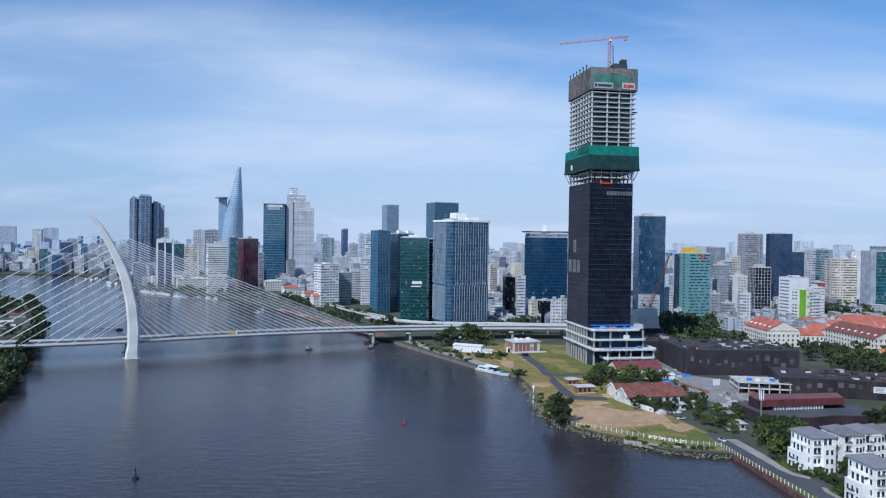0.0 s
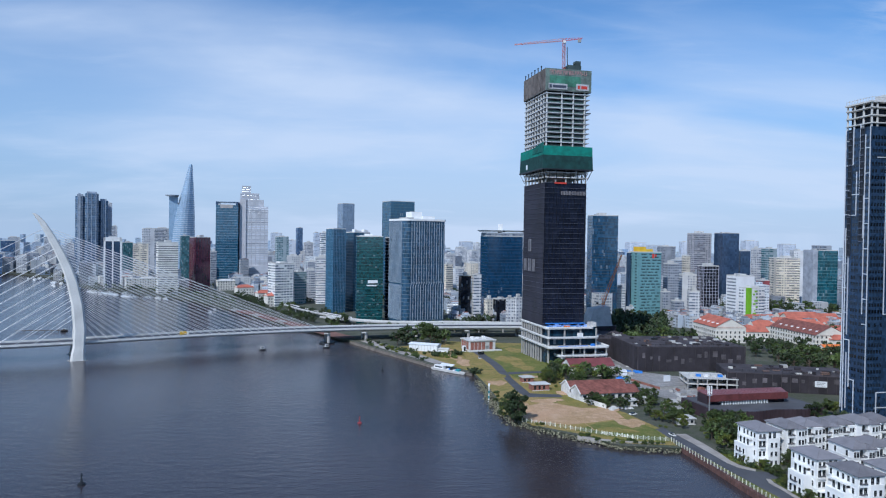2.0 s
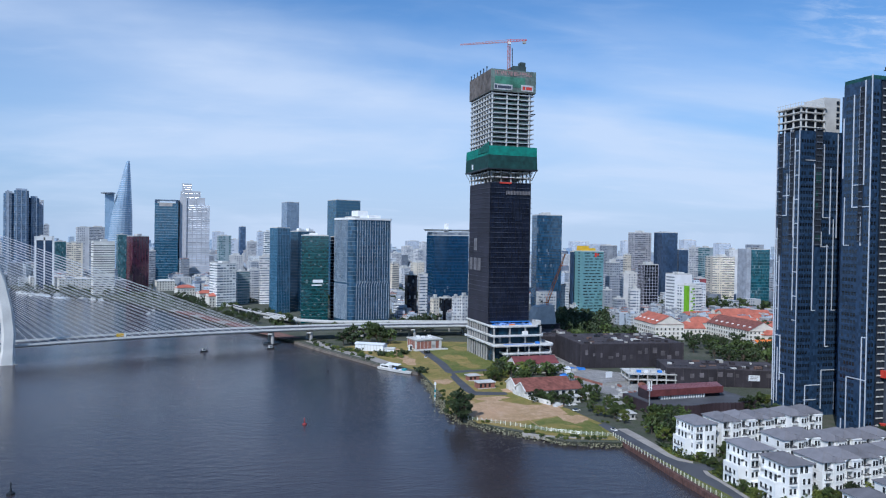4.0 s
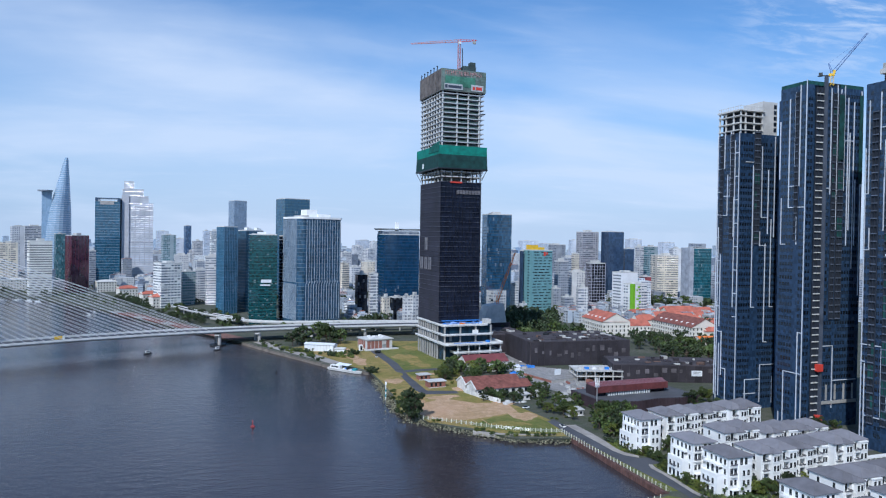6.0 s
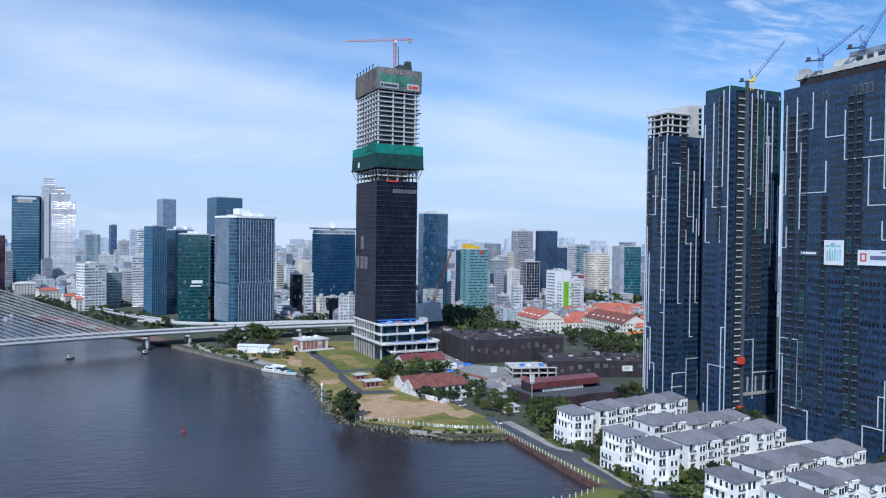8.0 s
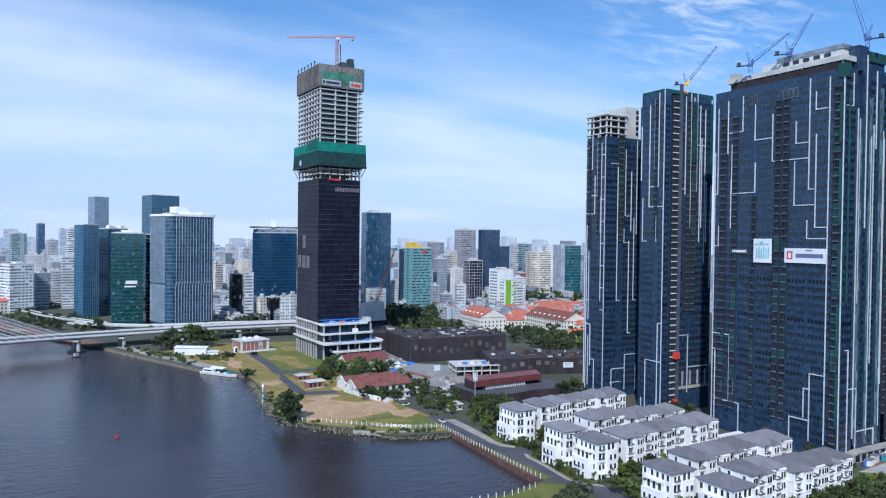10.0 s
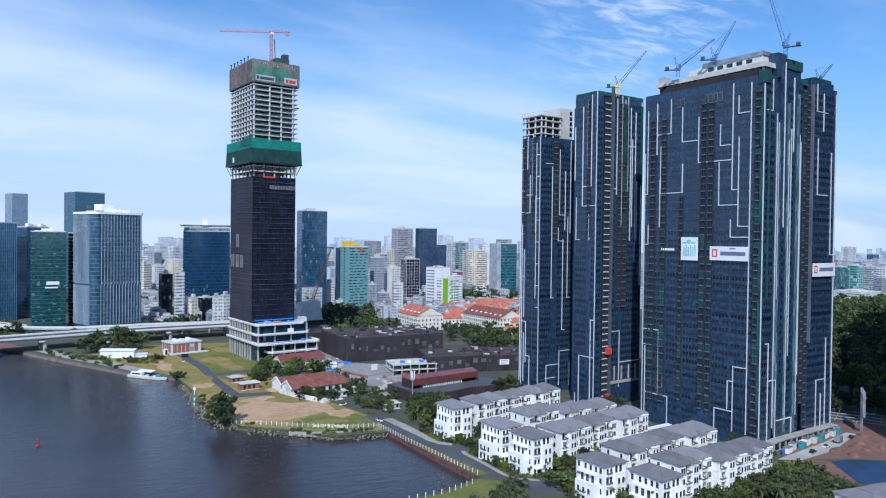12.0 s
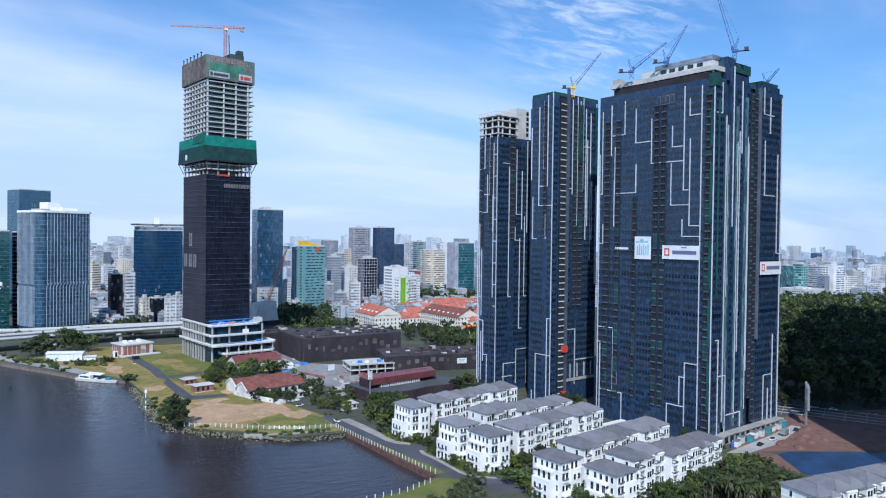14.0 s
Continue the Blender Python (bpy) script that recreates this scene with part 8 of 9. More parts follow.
netted_block(170, 497, 3, 82, 56, 18.0, "broad low building wrapped in dark dust netting", 1)
back = netted_block(150, 560, 3, 40, 50, 15.0, "lower building wrapped in brown dust netting", 2)
r = netted_block(208, 437, -13, 76, 34, 11.5, "long building wrapped in dark netting with a white board", 3)
board = part("notice_board", Geo().box(52, -0.6, 4.5, 59, -0.3, 8.2), PLASTIC_WHITE, r, "white notice board with grey bars")
part("board_bar", Geo().box(53, -0.66, 7.0, 58, -0.6, 7.5).box(53, -0.66, 6.0, 57, -0.6, 6.5).box(53, -0.66, 5.2, 58, -0.6, 5.5), STEEL, board)


def open_frame():
    root = thing("concrete_frame", 182, 438, LAND, -8, "unfinished two-storey concrete frame with open floors", "building frame")
    for z in (3.6, 7.2):
        part("floor_slab", Geo().box(0, 0, z - 0.4, 32, 22, z), PALE_CONCRETE, root)
    col = Geo().box(-0.35, -0.35, 0, 0.35, 0.35, 7.2).mesh("column", CONCRETE)
    for i in range(6):
        for j in range(3):
            piece("column", col, root, 0.6 + i * 6.1, 0.6 + j * 10, 0)
    for i in range(6):
        part("site_box", Geo().box(3 + i * 4.6, 6, 7.2, 5.6 + i * 4.6, 9, 8.6), (PALE_CONCRETE, BLUE_TARP, WHITE)[i % 3], root)
    slab = thing("concrete_frame", 164, 436, LAND, 20, "low pale concrete deck on the building site", "building frame")
    part("deck", Geo().box(0, 0, 1.6, 26, 30, 2.0), SITE, slab)
    part("wall", Geo().box(0, 0, 0, 26, 0.4, 1.6), CONCRETE, slab)
    part("wall", Geo().box(0, 0.4, 0, 0.4, 30, 1.6), BRICK, slab)
    sheet = thing("site_sheet", 172, 452, LAND + 2, 20, "white site board propped on the deck", "board")
    part("panel", Geo().box(0, 0, 0, 5.5, 0.25, 4.0), PLASTIC_WHITE, sheet)
    part("prop", Geo().tube((1, 0.2, 3), (1, 2.5, 0), 0.1, n=4), STEEL, sheet)
    rnd = random.Random(12)
    for i in range(26):
        x, y = rnd.uniform(148, 172), rnd.uniform(452, 520)
        o = thing("tarpaulin" if i % 3 == 0 else "material_stack", x, y, LAND, rnd.uniform(0, 90), ("crumpled blue tarpaulin over site material" if i % 3 == 0 else "stack of pale building material"), "tarpaulin" if i % 3 == 0 else "building material", "building-site material")
        w, d, h = rnd.uniform(2, 7), rnd.uniform(2, 5), rnd.uniform(0.5, 2.0)
        part("sheet" if i % 3 == 0 else "crate", Geo().loft([[(0, 0, 0), (w, 0, 0), (w, d, 0), (0, d, 0)], [(0.3, 0.2, h * 0.8), (w - 0.2, 0.4, h), (w - 0.4, d - 0.3, h * 0.7), (0.2, d - 0.2, h)]]), BLUE_TARP if i % 3 == 0 else (SITE, PALE_CONCRETE, PLASTIC_WHITE, CONCRETE)[i % 4], o)
    for i in range(40):
        x, y = rnd.uniform(165, 205), rnd.uniform(395, 440)
        o = thing("material_stack", x, y, LAND, rnd.uniform(0, 90), "stack of grey building material", "building material", "building-site material")
        w, d, h = rnd.uniform(1.5, 6), rnd.uniform(1, 4), rnd.uniform(0.4, 2.2)
        part("crate", Geo().loft([[(0, 0, 0), (w, 0, 0), (w, d, 0), (0, d, 0)], [(0.1, 0.1, h), (w - 0.2, 0.1, h * 0.9), (w - 0.1, d - 0.1, h), (0.1, d - 0.2, h)]]), (SITE, PALE_CONCRETE, CONCRETE, BRICK)[i % 4], o)


open_frame()
grey_block = thing("plant_building", *polar(-15.7, 640), LAND, 10, "grey sloping concrete plant building behind the tower", "building")
part("body", Geo().box(-15, -8, 0, 14, 12, 19), DARK_NET, grey_block, "dark sheeted lower storeys")
part("upper_body", Geo().loft([[(-11, -7, 19), (11, -7, 19), (11, 11, 19), (-11, 11, 19)], [(-10, -6, 24), (10.5, -6, 24), (10.5, 10, 24), (-10, 10, 24)], [(-6, -5, 34), (9, -5, 36), (9, 9, 36), (-6, 9, 34)]]), PALE_CONCRETE, grey_block)
luffing_crane(*polar(-16.1, 640), LAND + 34.5, -10, 3, 46, 70, ORANGE_PAINT, "orange luffing crane on the grey plant building", 2.4, 0.3)


def mobile_pole():
    root = thing("antenna_pole", 156, 347, LAND, 0, "tall pale steel pole with antennas", "pole")
    part("pole", Geo().tube((0, 0, 0), (0, 0, 20), 0.45, 0.3, 8), STEEL, root)
    for a in range(3):
        c, s = math.cos(a * 2.1), math.sin(a * 2.1)
        part("antenna", Geo().box(c * 1.0 - 0.2, s * 1.0 - 0.2, 17, c * 1.0 + 0.2, s * 1.0 + 0.2, 21.4).box(min(0, c), min(0, s), 18, max(0.1, c), max(0.1, s), 18.2), WHITE, root)
    part("platform", Geo().tube((0, 0, 16.4), (0, 0, 16.7), 1.3, n=10), STEEL, root)
    bill = thing("billboard", 343, 217, LAND, 38, "tall pale billboard frame seen nearly edge-on", "billboard")
    part("pole", Geo().tube((0, 0, 0), (0, 0, 12), 0.7, n=8), STEEL, bill)
    frame_ = Geo()
    lattice(frame_, (-7, -0.8, 10), (7, -0.8, 10), 1.2, 6), lattice(frame_, (-7, -0.8, 18), (7, -0.8, 18), 1.2, 6)
    part("frame", frame_, STEEL, bill)
    for i in range(9):
        part("batten", Geo().box(-7, -0.2, 9 + i * 1.35, 7, 0.1, 9.5 + i * 1.35), PALE_CONCRETE, bill)
    for i in range(6):
        part("post", Geo().box(-7 + i * 2.75, -0.9, 8.5, -6.75 + i * 2.75, -0.2, 21), STEEL, bill)


mobile_pole()


# ---- river marks and boats ----
OLD_RED = mat("dull_red_paint", (0.34, 0.05, 0.055), 0.6, var=0.25)

def buoy(x, y, color, label, big=1.0):
    root = thing("buoy", x, y, 0, 0, label, "buoy")
    part("float", Geo().loft([[(math.cos(a * math.tau / 12) * r * big, math.sin(a * math.tau / 12) * r * big, z * big) for a in range(12)] for r, z in ((0.8, -0.6), (1.4, -0.1), (1.4, 0.6), (0.7, 1.0))]), color, root)
    part("mast", Geo().tube((0, 0, 0.9 * big), (0, 0, 3.6 * big), 0.5 * big, 0.16 * big, 8), color, root)
    part("topmark", Geo().tube((0, 0, 3.5 * big), (0, 0, 4.6 * big), 0.5 * big, 0.1 * big, 8), color, root)


buoy(-22, 362, OLD_RED, "red navigation buoy with a cone topmark", 0.8)
buoy(-122, 273, DARK_METAL, "dark navigation buoy on the river")
buoy(-15, 505, DARK_METAL, "small dark buoy on the river", 0.8)
beacon = thing("beacon", 51, 411, 0, 0, "white and green channel beacon standing in the water", "beacon")
part("pole", Geo().tube((0, 0, -1.2), (0, 0, 11), 0.35, 0.25, 8), WHITE, beacon)
for z in (2, 5):
    part("band", Geo().tube((0, 0, z), (0, 0, z + 1.5), 0.42, n=8), TEAL_PAINT, beacon)
part("board", Geo().box(-0.6, -0.12, 9.2, 0.6, 0.12, 10.8), WHITE, beacon)


def boat(x, y, yaw, length, color, label):
    root = thing("boat", x, y, 0, yaw, label, "boat", "boats on the river")
    k = length / 2
    low = [(-k, -length * 0.1, 0.0), (k * 0.5, -length * 0.12, 0.0), (k * 0.9, 0, 0.0), (k * 0.5, length * 0.12, 0.0), (-k, length * 0.1, 0.0)]
    part("hull", Geo().loft([[(x_ * 0.95, y_ * 0.8, -0.5) for x_, y_, z_ in low], low, [(x_ * 1.05, y_ * 1.15, length * 0.06 + 0.5) for x_, y_, z_ in low]]), color, root)
    part("cabin", Geo().box(-k * 0.6, -length * 0.08, length * 0.05 + 0.4, k * 0.3, length * 0.08, length * 0.05 + 2.4), WHITE, root)
    part("roof", Geo().box(-k * 0.7, -length * 0.1, length * 0.05 + 2.4, k * 0.4, length * 0.1, length * 0.05 + 2.6), PALE_CONCRETE, root)
    part("window", Geo().box(-k * 0.55, -length * 0.081, length * 0.05 + 1.2, k * 0.25, -length * 0.08, length * 0.05 + 1.9), PANE, root)


rnd = random.Random(31)
for i in range(26):
    k = rnd.uniform(0, 1)
    j = 5 + int(k * 4)
    (x, y), (x2, y2) = CITY_SHORE[j], CITY_SHORE[j + 1]
    f = rnd.random()
    nx, ny = (y2 - y), -(x2 - x)
    m = math.hypot(nx, ny)
    off = rnd.uniform(6, 38)
    boat(x + (x2 - x) * f + (-nx / m if nx > 0 else nx / m) * off, y + (y2 - y) * f - abs(ny / m) * off, math.degrees(math.atan2(y2 - y, x2 - x)) + rnd.uniform(-10, 10), rnd.uniform(10, 30), rnd.choice((PLASTIC_WHITE, WHITE, STEEL)), "white river boat moored off the quay")
for x, y in ((-118, 596), (-66, 610), (-330, 700)):
    boat(x, y, 40, 7, DARK_METAL, "small dark boat on the river")


def vehicle(x, y, z, yaw, color, label, truck=False):
    root = thing("truck" if truck else "car", x, y, z, yaw, label, "truck" if truck else "car", "vehicles")
    if truck:
        part("body", Geo().box(-3, -1.2, 0.9, 2, 1.2, 3.2), color, root)
        part("cab", Geo().box(2.1, -1.1, 0.7, 3.8, 1.1, 2.6), WHITE, root)
    else:
        part("body", Geo().loft([[(-2.1, -0.85, 0.3), (2.1, -0.85, 0.3), (2.1, 0.85, 0.3), (-2.1, 0.85, 0.3)], [(-2.1, -0.85, 0.85), (2.0, -0.85, 0.8), (2.0, 0.85, 0.8), (-2.1, 0.85, 0.85)]]), color, root)
        part("cabin", Geo().loft([[(-1.6, -0.8, 0.84), (1.0, -0.8, 0.81), (1.0, 0.8, 0.81), (-1.6, 0.8, 0.84)], [(-1.2, -0.65, 1.45), (0.4, -0.65, 1.45), (0.4, 0.65, 1.45), (-1.2, 0.65, 1.45)]]), PANE, root)
    for wx in (-1.4, 1.4):
        for wy in (-0.85, 0.85):
            part("wheel", Geo().tube((wx, wy - 0.1, 0.33), (wx, wy + 0.1, 0.33), 0.33, n=10), DARK_METAL, root)


vehicle(-181, 587, 13.1, 28, YELLOW_PAINT, "yellow lorry crossing the bridge", True)
for x, y, yaw, c in ((146, 226, 105, DARK_METAL), (131, 332, 100, WHITE), (125, 372, 20, WHITE), (60, 548, 95, WHITE), (67, 600, 20, STEEL), (112, 560, 10, DARK_METAL), (110, 585, 10, WHITE)):
    vehicle(x, y, LAND + 0.12, yaw, c, "small parked car beside the road")

setting("drain_kerb", Geo().prism([(88.8, 399), (95.4, 342), (95.75, 342), (89.15, 399)], LAND, LAND + 0.2), DIRT, "thin pale kerb line across the grass")
setting("concrete_apron", Geo().prism([(265, 204), (274, 199), (300, 202), (336, 215), (334, 219), (308, 212.5)], LAND - 0.2, LAND + 0.1), CONCRETE, "pale concrete apron beside the tower's foot")
setting("bare_ground", Geo().prism([(-212, 893), (-150, 790), (-92, 702), (-60, 655), (-44, 660), (-74, 708), (-132, 796), (-196, 898)], LAND - 0.3, LAND + 0.08), RED_EARTH, "rust-brown earth along the quay works")


def trestle():
    """A low rusty working platform along the quay."""
    root = thing("work_platform", -160, 800, 0, 0, "rust-red steel working platform along the quay", "platform")
    rust = mat("rusty_steel", (0.22, 0.09, 0.07), 0.85, var=0.35, scale=0.3)
    for i in range(9):
        x, y = -62 + i * 13.2, 98 - i * 19.5
        part("deck", Geo().prism([(x, y), (x + 12.4, y - 19), (x + 18.4, y - 15), (x + 6, y + 4)][::-1], 2.4, 3.2, bottom=True), rust if i % 3 else CONCRETE, root)
        part("pile", Geo().tube((x + 3, y - 2, -1.4), (x + 3, y - 2, 2.4), 0.5, n=6), rust, root)
        part("pile", Geo().tube((x + 11, y - 14, -1.4), (x + 11, y - 14, 2.4), 0.5, n=6), rust, root)


trestle()


def yard():
    """Earth heaps, huts and stacked material on the red yard at the towers' foot."""
    rnd = random.Random(31)
    for i in range(16):
        x, y = 300 + rnd.uniform(0, 70), 190 + rnd.uniform(0, 30)
        if y < 212 and x > 340:
            continue
        r, h = rnd.uniform(2, 6), rnd.uniform(0.6, 1.8)
        heap = thing("earth_heap", x, y, LAND, rnd.uniform(0, 180), "low heap of dug reddish earth", "heap", "earth heaps")
        rings = []
        for k, (f, z) in enumerate(((1.0, -0.1), (0.8, 0.35), (0.5, 0.8), (0.15, 1.0))):
            rings.append([(math.cos(a * math.tau / 9) * r * f * rnd.uniform(0.8, 1.2), math.sin(a * math.tau / 9) * r * f * 0.7 * rnd.uniform(0.8, 1.2), z * h) for a in range(9)])
        part("mound", Geo().loft(rings), RED_EARTH, heap)
    for i in range(9):
        x, y = 276 + i * 6.4, 207 + i * 1.4 + rnd.uniform(-1, 1)
        hut = thing("site_hut", x, y, LAND, 17, "small site hut with a flat roof beside the hoarding", "hut", "site huts")
        w, h = rnd.uniform(2.4, 4.6), rnd.uniform(2.2, 3.2)
        part("wall", Geo().box(0, 0, 0, w, 2.4, h), (WHITE, PALE_CONCRETE, TEAL_PAINT)[i % 3], hut)
        part("roof", Geo().box(-0.2, -0.2, h, w + 0.2, 2.6, h + 0.15), STEEL, hut)
    for i in range(4):
        x, y = 288 + i * 13, 204 + i * 2.6
        vehicle(x, y, LAND + 0.12, 17 + rnd.uniform(-8, 8), (DARK_METAL, WHITE, STEEL, DARK_METAL)[i], "vehicle parked on the yard beside the tower", truck=i == 2)


yard()
shed_far = thing("shed", -486, 770, LAND, 24, "small shed with a rusty roof on the far bank", "shed")
part("wall", Geo().box(0, 0, 0, 16, 10, 3.6), CONCRETE, shed_far)
part("roof", gable(Geo(), 0, 0, 16, 10, 3.6, 1.6), OLD_TILE, shed_far)
for x, y in ((-452, 700), (-430, 668)):
    hut = thing("shed", x, y, LAND, 30, "small grey shed among the bank trees", "shed")
    part("wall", Geo().box(0, 0, 0, 12, 8, 4), CONCRETE, hut)
    part("roof", gable(Geo(), 0, 0, 12, 8, 4, 1.5), PALE_CONCRETE, hut)
jetty = thing("jetty", -372, 690, 0, 10, "thin timber jetty reaching into the river", "jetty")
part("deck", Geo().box(0, 0, 1.4, 46, 2.4, 1.8), TRUNK, jetty)
for i in range(8):
    part("pile", Geo().tube((2 + i * 6, 1.2, -1.4), (2 + i * 6, 1.2, 1.4), 0.3, n=6), TRUNK, jetty)

# unseen tall blocks added to the right to shade the road and the park's edge
for x, y in ((299, 85), (372, 128), (430, 164), (500, 204), (592, 250), (704, 300)):
    root = thing("residential_tower", x, y, LAND, 8, "unseen tower block added to shade the road and park", "tower")
    part("shaft", Geo().box(-23, -21, 0, 23, 21, 218), panel_blue, root)
    part("roof_band", Geo().box(-23.4, -21.4, 218, 23.4, 21.4, 220), PALE_CONCRETE, root)


def park_road():
    root = thing("viaduct", 350, 238, LAND, 0, "low grey road bridge with pale rails by the park", "viaduct")
    ux, uy, nx, ny = 0.48, -0.877, 0.877, 0.48
    for off in (0, 7, 14, 22):
        a, b = (ux * -30 + nx * off, uy * -30 + ny * off), (ux * 110 + nx * off, uy * 110 + ny * off)
        part("rail", Geo().prism([a, (a[0] + nx * 0.3, a[1] + ny * 0.3), (b[0] + nx * 0.3, b[1] + ny * 0.3), b][::-1], 1.05, 1.35, bottom=True), CONCRETE, root)
        for i in range(14):
            x, y = ux * (i * 10 - 28) + nx * off, uy * (i * 10 - 28) + ny * off
            part("rail_post", Geo().box(x, y, 0, x + 0.3, y + 0.3, 1.05), CONCRETE, root)
    for i in range(7):
        s, o = -12 + i * 9.5, 26.5
        vehicle(350 + ux * s + nx * o, 238 + uy * s + ny * o, LAND + 0.05, -61, (STEEL, WHITE, DARK_METAL)[i % 3], "pale car parked beside the shaded road")


park_road()


# ---- trees ----
def leaf_cloud(g, rnd, lobes, count, size):
    """Leaf sprays spread through rounded lobes, thicker near their skins."""
    total = sum(r ** 2 for *_, r in lobes)
    for cx, cy, cz, r in lobes:
        for _ in range(int(count * r * r / total)):
            v = Vector((rnd.gauss(0, 1), rnd.gauss(0, 1), rnd.gauss(0, 1)))
            v = v.normalized() * r * (rnd.random() ** 0.3) * rnd.uniform(0.75, 1.12)
            v.z *= 0.8
            c = Vector((cx, cy, cz)) + v
            a = Vector((rnd.gauss(0, 1), rnd.gauss(0, 1), rnd.gauss(0, 0.7))).normalized()
            b = a.orthogonal().normalized()
            b.rotate(Matrix.Rotation(rnd.uniform(0, 6.28), 3, a))
            s = size * rnd.uniform(0.6, 1.4)
            t = a.cross(b)
            n = len(g.v)
            g.v += [tuple(c - b * s - t * s * 0.5), tuple(c + b * s * 0.2 - t * s * 0.9 + a * s * 0.2), tuple(c + b * s + t * s * 0.3), tuple(c - b * s * 0.1 + t * s * 0.9 - a * s * 0.2)]
            g.f.append((n, n + 1, n + 2, n + 3))
            g.uv += [0, 0, 1, 0, 1, 1, 0, 1]


THIN = {}


def broad_tree(seed, height, spread, leaf, label, leaves=2100):
    rnd = random.Random(seed)
    root = thing("tree", 0, 0, LAND, 0, label, "tree", "trees")
    trunk = Geo().tube((0, 0, -0.3), (0.2, 0.1, height * 0.45), height * 0.028, height * 0.018, 7)
    lobes = []
    for i in range(26):
        a = i * 2.4 + rnd.uniform(-0.6, 0.6)
        k = 0 if i == 0 else rnd.uniform(0.2, 1.0)
        c = (math.cos(a) * spread * k, math.sin(a) * spread * k, height * (rnd.uniform(0.36, 0.9) - 0.22 * max(0.0, k - 0.5)) + (height * 0.1 if i == 0 else 0))
        r = spread * rnd.uniform(0.14, 0.32)
        lobes.append((*c, r))
        trunk.tube((0.15, 0.1, height * rnd.uniform(0.25, 0.42)), (c[0] * 0.8, c[1] * 0.8, c[2]), height * 0.014, height * 0.005, 5)
    part("trunk", trunk, TRUNK, root)
    g = Geo()
    leaf_cloud(g, rnd, lobes, leaves, spread * 0.034 + 0.11)
    part("crown", g, leaf, root)
    g = Geo()
    leaf_cloud(g, rnd, lobes, leaves // 7, spread * 0.085 + 0.2)
    THIN[root.name] = (np.array(g.v), g.f)
    return root


def palm(seed, height, label):
    rnd = random.Random(seed)
    root = thing("palm_tree", 0, 0, LAND, 0, label, "tree", "palm trees")
    part("trunk", Geo().tube((0, 0, -0.2), (0.3, 0.1, height), 0.28, 0.18, 7), TRUNK, root)
    g = Geo()
    for i in range(34):
        a = i * 2.4
        up = rnd.uniform(0.0, 1.4)
        c, s = math.cos(a), math.sin(a)
        last = None
        for k in range(6):
            f = k / 5
            r = 2.9 * f
            z = height + up * 2.4 * f - 2.8 * f * f * (1.2 - up * 0.5)
            w = 0.27 * math.sin(math.pi * min(1, f * 0.9 + 0.12)) + 0.05
            p = [(0.3 + c * r - s * w, 0.1 + s * r + c * w, z - 0.25 * w), (0.3 + c * r, 0.1 + s * r, z), (0.3 + c * r + s * w, 0.1 + s * r - c * w, z - 0.25 * w)]
            if last:
                g.face([last[0], last[1], p[1], p[0]]).face([last[1], last[2], p[2], p[1]])
            last = p
    part("crown", g, LEAF_PALM, root)
    return root


def bush(seed, size, leaf, label):
    rnd = random.Random(seed)
    root = thing("shrub", 0, 0, LAND, 0, label, "shrub", "shrubs")
    lobes = [(rnd.uniform(-1, 1) * size, rnd.uniform(-1, 1) * size, size * rnd.uniform(0.3, 1.1), size * rnd.uniform(0.3, 0.75)) for _ in range(9)]
    g = Geo()
    leaf_cloud(g, rnd, lobes, 620, size * 0.075 + 0.07)
    part("foliage", g, leaf, root)
    g = Geo()
    leaf_cloud(g, rnd, lobes, 170, size * 0.13 + 0.1)
    THIN[root.name] = (np.array(g.v), g.f)
    return root


TREES = [broad_tree(1, 12, 5.5, LEAF, "broad green leafy tree"), broad_tree(2, 11, 5.0, LEAF_DARK, "dark green dense leafy tree"), broad_tree(3, 9, 4.2, LEAF_LIGHT, "bright green young leafy tree"),
         broad_tree(4, 14, 6.5, LEAF_DARK, "tall dark green spreading tree"), broad_tree(5, 10, 4.6, LEAF, "green rounded leafy tree")]
BIG = [broad_tree(11, 21, 9.5, LEAF_DARK, "old dark green park tree with a wide crown", 2900), broad_tree(12, 24, 10.5, LEAF, "old green park tree with a wide crown", 2600), broad_tree(13, 19, 8.5, LEAF_DARK, "dense dark green park tree", 2400)]
PALMS = [palm(6, 7.0, "palm tree with feathery fronds"), palm(7, 5.6, "short palm tree with feathery fronds")]
SHRUBS = [bush(8, 1.4, LEAF, "low green leafy garden shrub"), bush(9, 1.1, LEAF_LIGHT, "low bright green shrub"), bush(10, 1.8, LEAF_DARK, "low dark green shrub")]
used = set()
tree_rnd = random.Random(77)


FAR = {}


def far_copy(kind, m, s):
    """Adds a tree's crown and trunk to the joined woods."""
    for child in kind.children:
        me = child.data
        key = me.materials[0].name
        box = FAR.setdefault(key, {"v": [], "f": [], "n": 0, "mat": me.materials[0]})
        if child.name.startswith(("crown", "foliage")) and kind.name in THIN:
            co, faces = THIN[kind.name]
        else:
            co = np.empty(len(me.vertices) * 3)
            me.vertices.foreach_get("co", co)
            co, faces = co.reshape(-1, 3), [tuple(p.vertices) for p in me.polygons]
        w = m @ Matrix.Diagonal((s, s, s, 1))
        box["v"].append(co @ np.array(w.to_3x3()).T + np.array(w.translation))
        box["f"] += [tuple(i + box["n"] for i in f) for f in faces]
        box["n"] += len(co)


